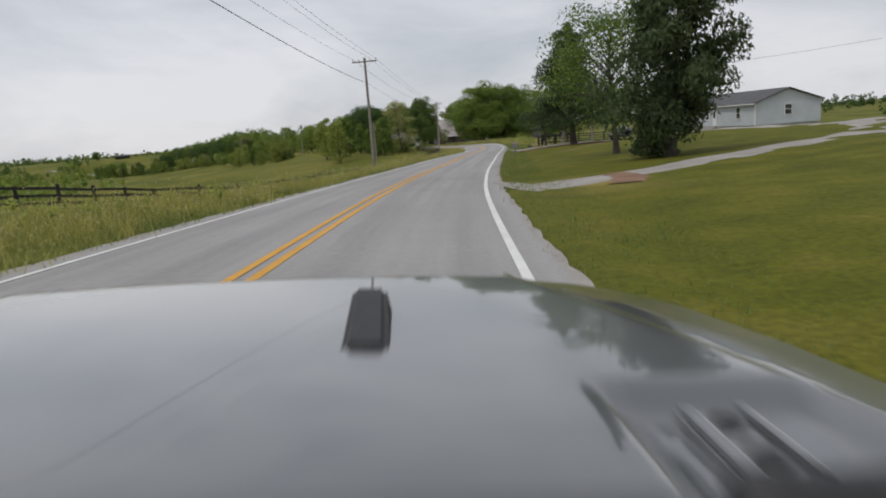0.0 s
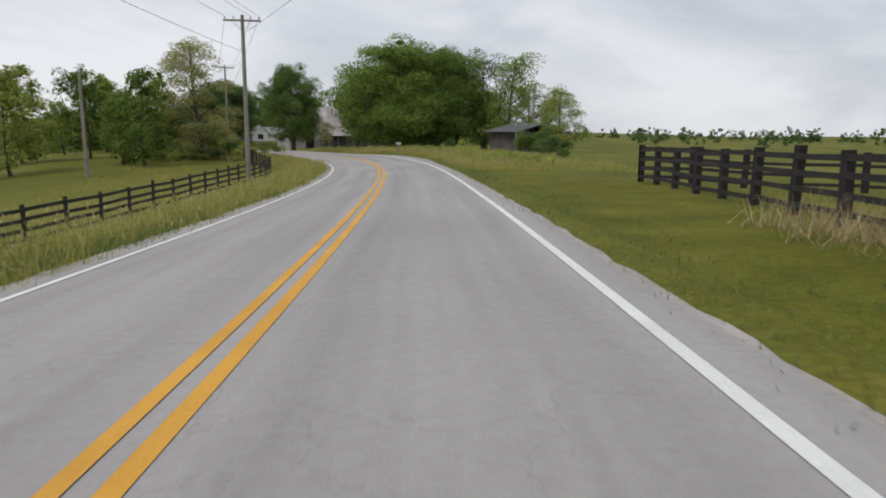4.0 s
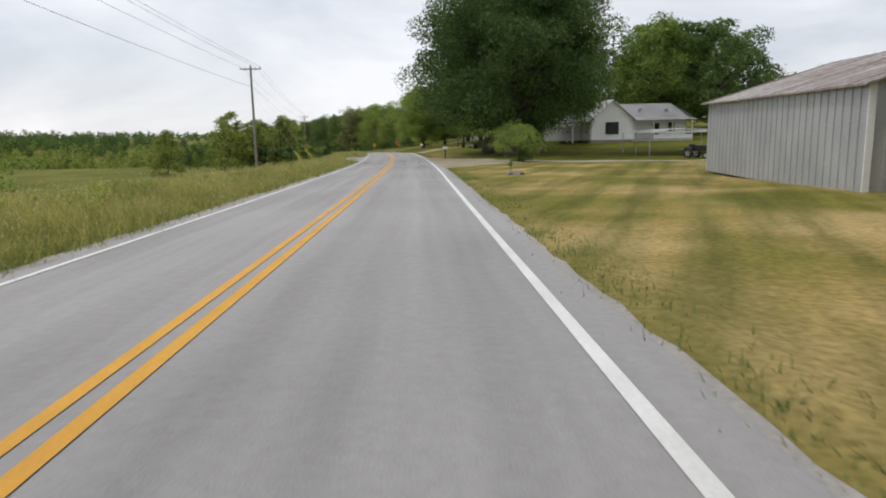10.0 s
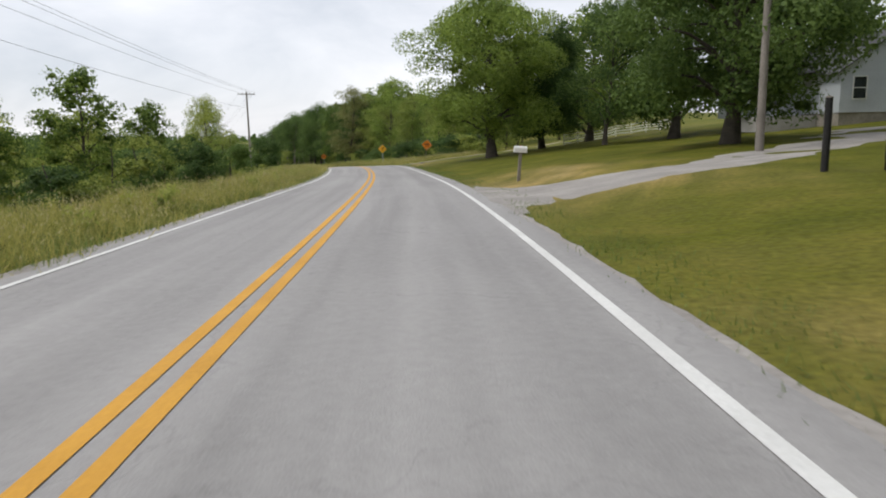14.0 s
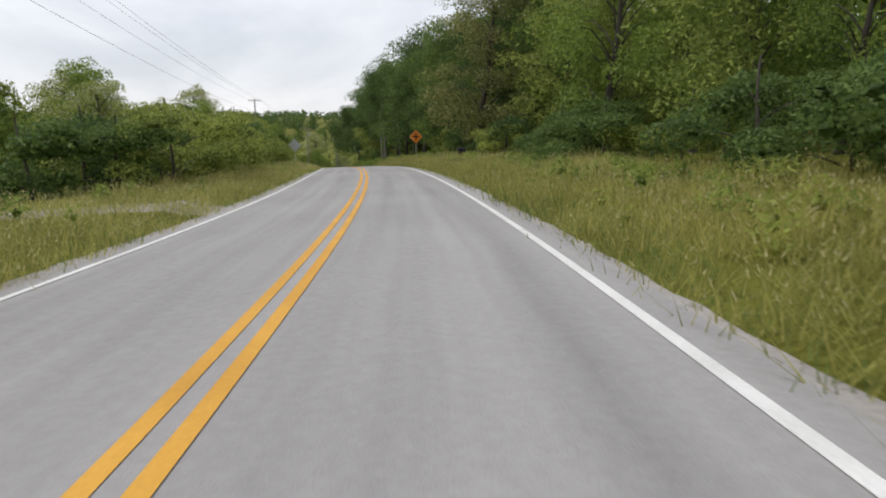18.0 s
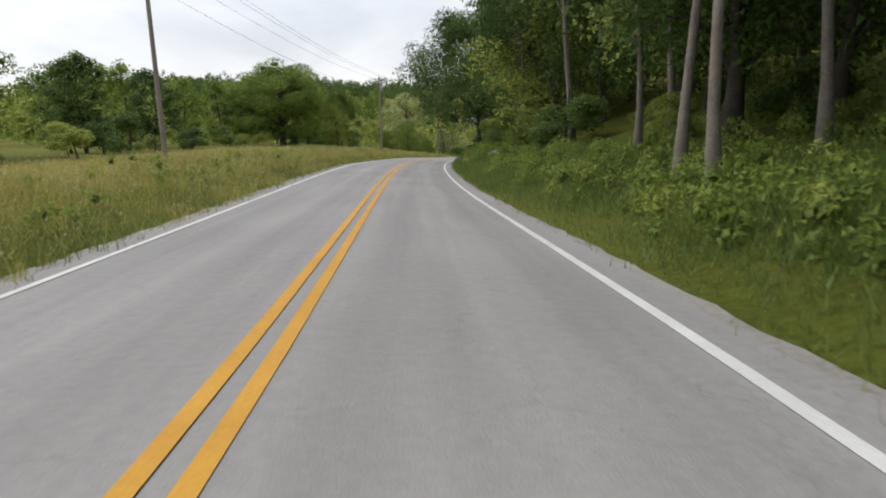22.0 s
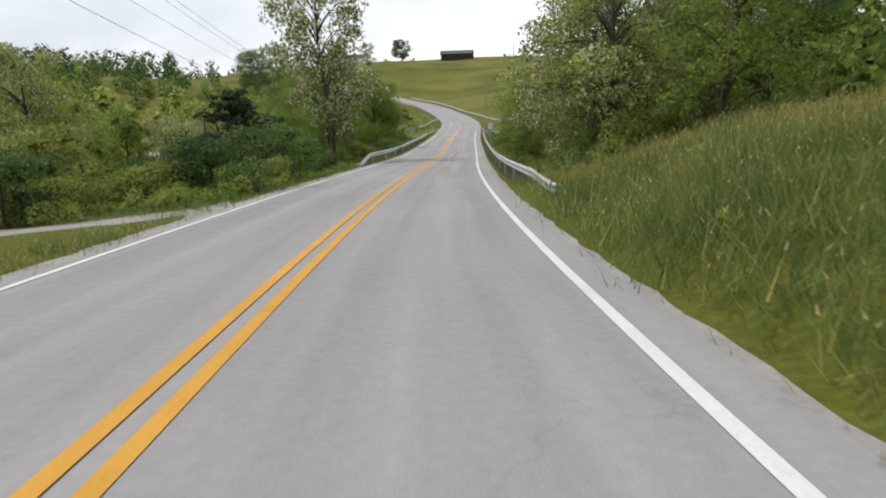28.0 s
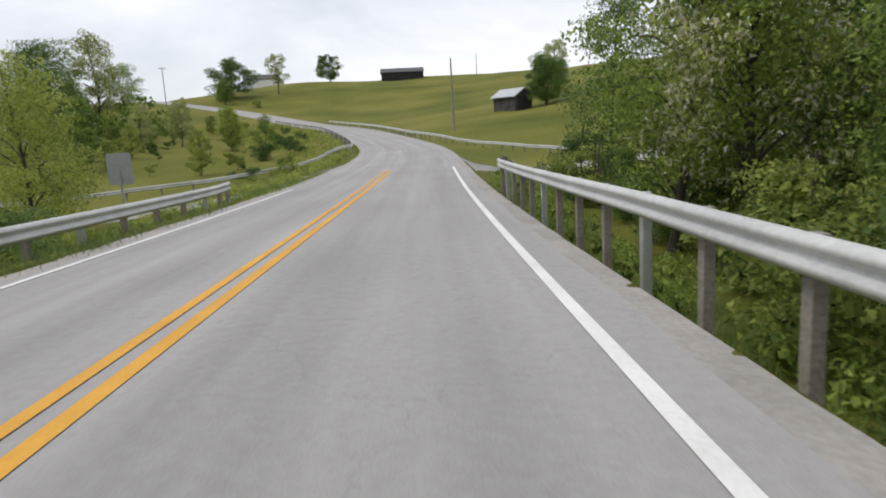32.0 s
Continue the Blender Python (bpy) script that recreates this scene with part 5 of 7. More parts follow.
# ---------- buildings ----------
def frame_between(a, b, lift=0.0):
    """A pose at ground spot a whose y axis runs to spot b; x lies to the right of it."""
    p, q = spot(*a), spot(*b)
    d = (q - p).to_2d().normalized()
    z = (p.z + q.z) / 2 + lift
    return Matrix(((d.y, d.x, 0, p.x), (-d.x, d.y, 0, p.y), (0, 0, 1, z), (0, 0, 0, 1)))


def prism(bm, outline, y0, y1):
    """Extrudes an outline in x and z from y0 to y1."""
    a = [bm.verts.new((x, y0, z)) for x, z in outline]
    b = [bm.verts.new((x, y1, z)) for x, z in outline]
    n = len(outline)
    bm.faces.new(a)
    bm.faces.new(b[::-1])
    for i in range(n):
        bm.faces.new((a[(i + 1) % n], a[i], b[i], b[(i + 1) % n]))
    bmesh.ops.recalc_face_normals(bm, faces=bm.faces)
    return bm


def window(parent, m, w, h, frame_mat=None, cross=True):
    """A sash window on a wall: its x runs along the wall, its -y points out of it."""
    f = bmesh.new()
    t = .07
    for x0, z0, x1, z1 in ((-w / 2 - t, -t, w / 2 + t, 0), (-w / 2 - t, h, w / 2 + t, h + t), (-w / 2 - t, 0, -w / 2, h), (w / 2, 0, w / 2 + t, h)):
        box(f, x0, -.05, z0, x1, .04, z1)
    win = part("window", f, frame_mat or M_SIDING_WHITE, parent)
    win.matrix_local = m
    part("pane", boxed(-w / 2, -.005, 0, w / 2, .02, h), M_GLASS, win)
    if cross:
        part("meeting_rail", boxed(-w / 2, -.03, h / 2 - .025, w / 2, .0, h / 2 + .025), frame_mat or M_SIDING_WHITE, win)
    return win


def siding(parent, x, y0, y1, z0, z1, mat, out=-1, step=.2, axis="y"):
    """Lapped boards on a wall that runs along y at x, or along x when asked."""
    n = int((z1 - z0) / step)
    for i in range(n):
        bm = bmesh.new()
        a, b = z0 + i * step, z0 + (i + 1) * step + .01
        lo, hi = .03 * out, .008 * out
        pts = [(x, y0, a), (x + lo, y0, a), (x + hi, y0, b), (x, y0, b), (x, y1, a), (x + lo, y1, a), (x + hi, y1, b), (x, y1, b)]
        if axis == "x":
            pts = [(q, p, r) for p, q, r in pts]
        v = [bm.verts.new(p) for p in pts]
        for f in ((0, 1, 2, 3), (7, 6, 5, 4), (0, 4, 5, 1), (1, 5, 6, 2), (2, 6, 7, 3), (3, 7, 4, 0)):
            bm.faces.new([v[k] for k in f])
        bmesh.ops.recalc_face_normals(bm, faces=bm.faces)
        part("siding_board", bm, mat, parent)


def gable_roof(parent, x0, x1, y0, y1, eave, ridge, mat, over=.35, thick=.12, ribs=0, name="roof"):
    """Two slopes with the ridge along y."""
    xm = (x0 + x1) / 2
    k = (ridge - eave) / (xm - x0)
    e = eave - k * over
    root = None
    for sgn, xe in ((1, x0 - over), (-1, x1 + over)):
        bm = prism(bmesh.new(), [(xe, e), (xm, ridge), (xm, ridge + thick), (xe, e + thick)], y0 - over, y1 + over)
        r = part(name, bm, mat, parent)
        for i in range(ribs):
            y = y0 - over + (y1 - y0 + 2 * over) * (i + .5) / ribs
            a, b = Vector((xe, y, e + thick)), Vector((xm, y, ridge + thick))
            bm = bmesh.new()
            up = Vector((0, 0, .035))
            v = [bm.verts.new(p) for p in (a + Vector((0, -.03, 0)), a + Vector((0, .03, 0)), b + Vector((0, .03, 0)), b + Vector((0, -.03, 0)), a + up, b + up)]
            for f in ((0, 4, 5, 3), (4, 1, 2, 5), (0, 1, 4), (3, 5, 2)):
                bm.faces.new([v[j] for j in f])
            part("seam", bm, mat, r)
        root = root or r
    return root


def mobile_home():
    m = frame_between((82, 32.5), (103, 27.5), -.05)
    h = thing("mobile_home", m, "long pale grey mobile home with shingle roof behind the lawn", "house")
    L, D = 22.0, 8.0
    part("foundation", boxed(.05, .05, -.4, D - .05, L - .05, .75), M_CONCRETE, h)
    walls = prism(bmesh.new(), [(0, .7), (D, .7), (D, 3.2), (D / 2, 4.55), (0, 3.2)], 0, L)
    part("wall", walls, M_SIDING_GREY, h)
    siding(h, 0, 0, L, .7, 3.1, M_SIDING_GREY)
    siding(h, 0, 0, D, .7, 3.1, M_SIDING_GREY, axis="x")
    gable_roof(h, 0, D, 0, L, 3.2, 4.6, M_SHINGLE, .3)
    for y, w, hh in ((17.5, .75, 1.2), (10.6, .7, .9), (3.4, .8, 1.2)):
        window(h, Matrix.Translation((-.035, y, 1.55)) @ Matrix.Rotation(radians(-90), 4, "Z"), w, hh)
    window(h, Matrix.Translation((4.0, -.035, 1.7)), .8, 1.1)
    door = part("door", boxed(-.07, 8.4, .75, -.02, 9.3, 2.8, bevel=.01), M_SIDING_WHITE, h, "white entrance door with small panes")
    part("pane", boxed(-.085, 8.62, 1.7, -.07, 9.08, 2.55), M_GLASS, door)
    for i in range(3):
        part("step", boxed(-.4 - .3 * i, 8.3, 0 - .3, -.1 - .3 * i, 9.4, .7 - .2 * i, bevel=.02), M_CONCRETE, h)
    for y in (13, 15.5, 18.5, 5):
        part("vent", boxed(.03, y, .3, .06, y + .4, .5), M_BLACK, h)
    part("corner_trim", boxed(-.06, -.06, .7, .06, .06, 3.15), M_SIDING_WHITE, h)
    part("corner_trim", boxed(-.06, L - .06, .7, .06, L + .06, 3.15), M_SIDING_WHITE, h)
    part("gutter", boxed(-.42, -.3, 3.02, -.30, L + .3, 3.14), M_SIDING_WHITE, h)


mobile_home()


def tobacco_barn():
    m = frame_between((243, 16.6), (259, 20.0), -.05)
    h = thing("barn", m, "large weathered grey board barn with rusty tin roof", "barn")
    W, D = 16.2, 22.0

    def boards(y_from, y_to, top, x, skip=()):
        y = y_from
        rng = random.Random(int(y_from * 10) + 3)
        while y < y_to - .05:
            w = min(rng.uniform(.24, .34), y_to - y)
            bm = boxed(x - .03 - rng.random() * .015, y, .05 + rng.random() * .1, x, y + w - .012, top(y + w / 2))
            if not any(a < y < b for a, b in skip):
                part("board", bm, M_BARN, h)
            else:
                bm.free()
            y += w

    ridge, eave = 9.3, 5.2
    gable = lambda y: eave + (ridge - eave) * (1 - abs(y - W / 2) / (W / 2)) - .05
    # solid black fill behind the boards: the shade inside, painted into the gaps
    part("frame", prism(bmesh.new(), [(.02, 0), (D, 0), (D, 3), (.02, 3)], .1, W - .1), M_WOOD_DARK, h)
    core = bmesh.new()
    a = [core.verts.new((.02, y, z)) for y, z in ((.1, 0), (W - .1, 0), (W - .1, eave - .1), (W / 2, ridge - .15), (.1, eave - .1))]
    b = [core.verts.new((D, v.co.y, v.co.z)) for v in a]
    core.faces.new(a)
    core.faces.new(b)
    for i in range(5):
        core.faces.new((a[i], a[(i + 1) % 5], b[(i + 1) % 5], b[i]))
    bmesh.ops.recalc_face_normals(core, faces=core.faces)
    part("dark_fill", core, M_WOOD_DARK, h)
    boards(0, W, gable, 0.0, skip=((9.4, 9.65),))
    part("door_track", boxed(-.14, 5.2, 3.55, -.03, 13.4, 3.72), M_TIN, h)
    part("girt", boxed(-.07, .1, 4.75, -.03, W - .1, 4.9), M_WOOD_DARK, h)
    for y0, y1 in ((5.4, 9.3), (9.75, 13.2)):
        d = part("sliding_door", boxed(-.10, y0, .08, -.05, y1, 3.5), M_BARN, h, "tall weathered sliding barn door")
        for i in range(9):
            yy = y0 + (y1 - y0) * i / 9
            part("door_board", boxed(-.125, yy + .01, .08, -.10, yy + (y1 - y0) / 9 - .01, 3.48), M_BARN, d)
    # main roof: ridge runs away from the road
    for sgn in (1, -1):
        y_e, y_r = (-.45, W / 2) if sgn > 0 else (W + .45, W / 2)
        ze = eave - .22
        n = 26
        for i in range(n):
            x0, x1 = -.5 + (D + 1) * i / n, -.5 + (D + 1) * (i + 1) / n - .004
            bm = bmesh.new()
            v = [bm.verts.new(p) for p in ((x0, y_e, ze), (x1, y_e, ze), (x1, y_r, ridge), (x0, y_r, ridge), (x0, y_e, ze + .05), (x1, y_e, ze + .03), (x1, y_r, ridge + .03), (x0, y_r, ridge + .05))]
            for f in ((0, 1, 2, 3), (4, 5, 6, 7), (0, 4, 5, 1), (1, 5, 6, 2), (3, 7, 6, 2), (0, 4, 7, 3)):
                bm.faces.new([v[k] for k in f])
            bmesh.ops.recalc_face_normals(bm, faces=bm.faces)
            part("tin_sheet", bm, M_TIN, h)
    # lean-to on the near side
    LW = 11.0
    # black block behind the lean-to's boards, its dark inside put in as colour
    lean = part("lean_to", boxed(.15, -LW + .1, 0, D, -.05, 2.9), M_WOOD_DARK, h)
    y = -LW
    rng = random.Random(8)
    while y < -.1:
        w = rng.uniform(.25, .36)
        top = 3.3 + (y + LW) / LW * 1.55
        part("board", boxed(.08, y, .04, .11, min(y + w - .012, 0), top - rng.random() * .12), M_BARN, lean)
        y += w
    x = .2
    while x < D:
        w = rng.uniform(.26, .36)
        part("board", boxed(x, -LW - .03, .04, x + w - .012, -LW, 3.1), M_BARN, lean)
        x += w
    for i in range(24):
        x0, x1 = -.3 + (D + .6) * i / 24, -.3 + (D + .6) * (i + 1) / 24 - .004
        bm = bmesh.new()
        v = [bm.verts.new(p) for p in ((x0, -LW - .4, 3.2), (x1, -LW - .4, 3.2), (x1, .0, 4.95), (x0, 0, 4.95), (x0, -LW - .4, 3.26), (x1, -LW - .4, 3.24), (x1, 0, 4.99), (x0, 0, 5.01))]
        for f in ((0, 1, 2, 3), (4, 5, 6, 7), (0, 4, 5, 1), (1, 5, 6, 2), (0, 4, 7, 3)):
            bm.faces.new([v[k] for k in f])
        bmesh.ops.recalc_face_normals(bm, faces=bm.faces)
        part("tin_sheet", bm, M_TIN, lean)
    for y in (-5.6, -.3):
        part("corner_post", boxed(-.02, y, 0, .08, y + .3, 3.6), M_WOOD_POLE, lean)


tobacco_barn()


def metal_shed():
    m = frame_between((263, 15.2), (278, 16.9), -.05)
    h = thing("metal_shed", m, "grey corrugated metal shed with pale roof", "shed")
    L, D, e, r = 15.0, 12.0, 3.4, 5.2
    part("wall", prism(bmesh.new(), [(0, 0), (D, 0), (D, e), (D / 2, r), (0, e)], 0, L), M_METAL_GREY, h)
    for i in range(30):
        y = L * i / 30
        part("rib", boxed(-.03, y, .02, 0, y + .09, e - .02), M_METAL_GREY, h)
    for i in range(24):
        x = D * i / 24
        top = e + (r - e) * (1 - abs(x - D / 2) / (D / 2)) - .05
        part("rib", boxed(x, -.03, .02, x + .09, 0, top), M_METAL_GREY, h)
    gable_roof(h, 0, D, 0, L, e, r, M_TIN, .3, .07, 22)
    part("corner_trim", boxed(-.06, -.06, 0, .14, .0, e), M_SIDING_WHITE, h)


metal_shed()


def white_house():
    m = Matrix.Translation(spot(334, 27.0, .1)) @ Matrix.Rotation(radians(heading(334) - 2), 4, "Z")
    h = thing("farmhouse", m, "white clapboard farmhouse with tin roof and covered porch", "house")
    # gabled wing towards the lawn
    part("foundation", boxed(.05, .05, -.6, 14, 8, .45), M_STONE, h)
    part("wall", prism(bmesh.new(), [(0, .4), (5.6, .4), (5.6, 3.2), (2.8, 5.6), (0, 3.2)], 0, 8), M_SIDING_WHITE, h)
    siding(h, 0, 0, 5.6, .4, 3.2, M_SIDING_WHITE, axis="x")
    gable_roof(h, 0, 5.6, 0, 8, 3.2, 5.65, M_ROOF_PALE, .35)
    for x in (2.3, 3.2):
        window(h, Matrix.Translation((x, -.035, 1.2)), .75, 1.5, M_BLACK)
    # main block with the porch
    part("wall", boxed(5.6, 1.9, .4, 13.6, 8, 3.1), M_SIDING_WHITE, h)
    siding(h, 1.9, 5.6, 13.6, .4, 3.0, M_SIDING_WHITE, axis="x")
    roof = bmesh.new()
    pts = [(5.2, -.4, 2.95), (14.4, -.4, 2.95), (14.2, 1.8, 3.4), (12.6, 5, 5.3), (5.2, 5, 5.3), (5.2, 1.8, 3.4), (14.4, 9, 2.95), (5.2, 9, 2.95)]
    v = [roof.verts.new(p) for p in pts]
    for f in ((0, 1, 2, 5), (5, 2, 3, 4), (4, 3, 6, 7), (1, 6, 3), (1, 3, 2)):
        roof.faces.new([v[k] for k in f])
    bmesh.ops.solidify(roof, geom=roof.faces[:], thickness=.1)
    bmesh.ops.recalc_face_normals(roof, faces=roof.faces)
    part("roof", roof, M_ROOF_PALE, h, "pale weathered tin roof")
    part("porch_floor", boxed(5.6, -.2, .1, 13.9, 1.9, .45), M_CONCRETE, h)
    for x in (5.75, 8.4, 11.0, 13.7):
        part("porch_post", boxed(x, -.12, .45, x + .14, .02, 2.95, bevel=.01), M_SIDING_WHITE, h)
    part("porch_rail", boxed(8.5, -.08, .45, 13.7, -.02, 1.0), M_SIDING_WHITE, h)
    door = part("door", boxed(9.0, 1.82, .45, 9.9, 1.88, 2.5), M_BLACK, h, "dark screen door")
    part("pane", boxed(9.15, 1.80, 1.3, 9.75, 1.82, 2.35), M_GLASS, door)
    window(h, Matrix.Translation((11.6, 1.86, 1.2)), .9, 1.4)
    # side porch and dark roof on the far wing
    part("side_porch_roof", boxed(-2.6, .6, 2.7, 0, 4.5, 2.82), M_SHINGLE, h)
    for y in (.7, 4.2):
        part("porch_post", boxed(-2.5, y, 0, -2.38, y + .12, 2.7), M_SIDING_WHITE, h)
    part("rear_wing", prism(bmesh.new(), [(-5, .3), (0, .3), (0, 3.2), (-2.5, 4.9), (-5, 3)], 5, 10), M_SIDING_WHITE, h)
    gable_roof(h, -5, 0, 5, 10, 3.1, 4.95, M_SHINGLE, .3)
    for x, y, z in ((7.4, 2.6, 3.75), (10.8, 2.2, 3.6)):
        dish = tube_part("satellite_dish", [(x, y, z), (x - .05, y - .15, z + .45), (x - .05, y - .3, z + .5), (x - .05, y - .38, z + .52)], [.02, .02, .32, .36], M_METAL_GREY, h, 14, "grey satellite dish on a stalk")
        dish["label"] = "grey satellite dish on a stalk"


white_house()


def carport():
    m = Matrix.Translation(spot(307.5, 29.0, 0)) @ Matrix.Rotation(radians(heading(303) + 8), 4, "Z") @ Matrix.Diagonal((1, 1, .84, 1))
    c = thing("carport", m, "white metal carport with curved roof beside the drive", "carport")
    bm = bmesh.new()
    n = 11
    rows = []
    for i in range(n):
        x = -4.7 + 9.4 * i / (n - 1)
        z = 2.75 + .45 * math.cos((i / (n - 1) - .5) * math.pi * .95)
        rows.append((bm.verts.new((x, 0, z)), bm.verts.new((x, 6, z))))
    for a, b in zip(rows, rows[1:]):
        bm.faces.new((a[0], b[0], b[1], a[1]))
    bmesh.ops.solidify(bm, geom=bm.faces[:], thickness=.06)
    part("roof", bm, M_SIDING_WHITE, c)
    part("fascia", boxed(-4.7, -.03, 2.72, 4.7, .03, 2.92), M_SIDING_WHITE, c)
    for x in (-4.5, 4.4):
        for y in (.1, 2.9, 5.7):
            part("post", boxed(x, y, -.2, x + .08, y + .08, 2.85), M_METAL_GREY, c)


carport()


def grey_house():
    m = Matrix.Translation(spot(383, 31.0, .15)) @ Matrix.Rotation(radians(heading(383) - 4), 4, "Z")
    h = thing("house", m, "small pale grey sided house under dark trees", "house")
    part("foundation", boxed(.05, .05, -1.2, 7.6, 8.9, .65), M_STONE, h)
    part("wall", prism(bmesh.new(), [(0, .6), (7.6, .6), (7.6, 3.4), (3.8, 6.0), (0, 3.4)], 0, 9), M_SIDING_GREY, h)
    siding(h, 0, 0, 7.6, .6, 3.4, M_SIDING_GREY, axis="x")
    gable_roof(h, 0, 7.6, 0, 9, 3.4, 6.05, M_SHINGLE, .4)
    for x in (1.3, 4.7, 6.1):
        window(h, Matrix.Translation((x, -.035, 1.5)), .85, 1.4)
    part("porch", boxed(-4, 2.5, -.6, 0, 8, .5), M_CONCRETE, h)
    part("bay", boxed(-4.2, 4.5, .5, 0, 9, 3.2), M_SIDING_GREY, h)
    window(h, Matrix.Translation((-2.4, 4.46, 1.3)), 1.2, 1.2)
    part("porch_roof", prism(bmesh.new(), [(-4.6, 3.0), (.2, 3.5), (.2, 3.62), (-4.6, 3.12)], 2.2, 9.2), M_SHINGLE, h)


grey_house()


def old_shed():
    m = Matrix.Translation(spot(183, 24.6, 0)) @ Matrix.Rotation(radians(heading(183) + 20), 4, "Z")
    h = thing("old_shed", m, "old overgrown grey shed with low roof", "shed")
    part("wall", boxed(0, 0, -.2, 8.5, 5, 2.7), M_BARN, h)
    for i in range(28):
        x = 8.5 * i / 28
        part("board", boxed(x, -.03, -.1, x + .28, 0, 2.7), M_BARN, h)
    part("roof", prism(bmesh.new(), [(-.7, 2.7), (4.2, 3.7), (9.2, 2.7), (9.2, 2.8), (4.2, 3.82), (-.7, 2.8)], -.8, 5.8), M_SHINGLE, h)
    part("door", boxed(1.4, -.06, 0, 2.7, -.03, 2.0), M_METAL_GREY, h, "pale sheet-metal door")
    part("corner_post", boxed(-.6, -.7, -.2, -.45, -.55, 2.7), M_WOOD_POLE, h)
    part("corner_post", boxed(4.0, -.7, -.2, 4.15, -.55, 2.7), M_WOOD_POLE, h)


old_shed()


def far_barn(s, l, w, d, e, r, wall_mat, roof_mat, turn, label, name="barn"):
    m = Matrix.Translation(spot(s, l, -.2)) @ Matrix.Rotation(radians(heading(s) + turn), 4, "Z")
    h = thing(name, m, label, name.split("_")[-1])
    part("wall", prism(bmesh.new(), [(-w / 2, -1), (w / 2, -1), (w / 2, e), (0, r), (-w / 2, e)], 0, d), wall_mat, h)
    gable_roof(h, -w / 2, w / 2, 0, d, e, r, roof_mat, .4)
    part("door", boxed(-1.4, -.08, 0, 1.4, -.02, 2.6), M_WOOD_DARK, h)
    return h


far_barn(1028, 99.5, 9, 18, 3.4, 5.2, M_WOOD_DARK, M_SHINGLE, -128, "black wooden barn standing on the hilltop")
far_barn(878, 28.3, 4.0, 5.6, 2.7, 3.9, M_BARN, M_METAL_GREY, 22, "small weathered barn on the grassy slope")
far_barn(1045, 58, 6, 14, 2.8, 4.6, M_SIDING_WHITE, M_SHINGLE, 60, "white house behind the crest of the hill", "house")
far_barn(890, -50, 5, 9, 2.6, 4, M_SIDING_WHITE, M_METAL_GREY, 40, "low white building beyond the creek", "shed")
far_barn(268, 31, 6, 9, 3.2, 5, M_METAL_GREY, M_TIN, 5, "pale outbuilding behind the barn", "shed")
far_barn(262, 20.5, 3, 4, 2.6, 3.6, M_METAL_GREY, M_TIN, 0, "small pale shed beside the barn", "shed")


# ---------- fences ----------
def plank_fence(points, label, rails=4, height=1.35, gap=2.4, mat=M_WOOD_DARK, post=.06):
    """Posts with planks between them, over a run of ground spots."""
    root = thing("plank_fence", Matrix.Translation(spot(*points[0])), label, "fence", "fences")
    run = []
    for (sa, la), (sb, lb) in zip(points, points[1:]):
        n = max(1, round(math.hypot(sb - sa, lb - la) / gap))
        run += [(sa + (sb - sa) * i / n, la + (lb - la) * i / n) for i in range(n)]
    run.append(points[-1])
    rng = random.Random(len(run))
    places = [spot(*p) for p in run]
    for i, p in enumerate(places):
        b = part("post", boxed(-post, -post, -.4, post, post, height + rng.uniform(-.05, .1), bevel=.01), mat, root)
        b.matrix_world = Matrix.Translation(p) @ Matrix.Rotation(rng.uniform(-.05, .05), 4, "X")
        if i + 1 < len(places):
            q = places[i + 1]
            d = q - p
            yaw, length = math.atan2(d.y, d.x), d.to_2d().length
            pitch = math.atan2(d.z, length)
            for k in range(rails):
                z = height * (k + .75) / rails - .05
                r = part("plank", boxed(-.03, -.09, -.065, d.length + .03, -.06, .065), mat, root)
                r.matrix_world = Matrix.Translation(p + Vector((0, 0, z + rng.uniform(-.03, .03)))) @ Matrix.Rotation(yaw, 4, "Z") @ Matrix.Rotation(-pitch, 4, "Y")


plank_fence([(16, -17.5), (45, -15), (72, -11.8), (99, -13.5), (116, -12.3), (136, -10.6), (157, -8.4), (172, -10.2), (185, -10.7)], "black plank fence along the pasture")
plank_fence([(126, 11.2), (124, 17), (121, 23.2)], "dark weathered plank corral fence", 4, 1.6, 2.3, post=.1)
plank_fence([(126, 11.2), (115, 10.4), (106, 9.4), (103, 9.2)], "dark weathered plank corral fence", 4, 1.5, 2.2, post=.1)
plank_fence([(100, 8.6), (101.2, 11), (102, 13.4)], "dark weathered plank corral fence", 3, 1.4, 2.2, post=.12)
plank_fence([(412, 22), (416, 30), (420, 40)], "white plank fence beyond the lawn", 4, 1.2, 2.4, M_SIDING_WHITE)


# ---------- drives, gravel and bare earth ----------
def drive(name, points, width, mat, label, category="driveway", lift=.02, flare=0.0):
    """A track over the ground through spots, wider where it meets the road."""
    pts = smooth_line(np.array(points, float), 8)
    t = np.gradient(pts, axis=0)
    t /= np.linalg.norm(t, axis=1)[:, None]
    nrm = np.stack([-t[:, 1], t[:, 0]], 1)
    k = np.linspace(0, 1, len(pts))
    w = width / 2 * (1 + flare * np.clip(1 - k * 4, 0, 1) ** 2) + .18 * np.sin(k * 37) + .12 * np.sin(k * 91)
    f = np.linspace(-1, 1, 7)
    q = pts[:, None] + nrm[:, None] * (w[:, None] * f)[..., None]
    v = ground_point(q[..., 0], q[..., 1])
    v[..., 2] += (lift - (lift + .05) * np.abs(f) ** 6) * np.clip((np.abs(q[..., 1]) - 3.9) / .6, .0, 1)
    ob = new(name, mesh_from(name, v.reshape(-1, 3), grid_faces(len(pts), 7), mat, True))
    tagged(ob, label, category, kind="structure")


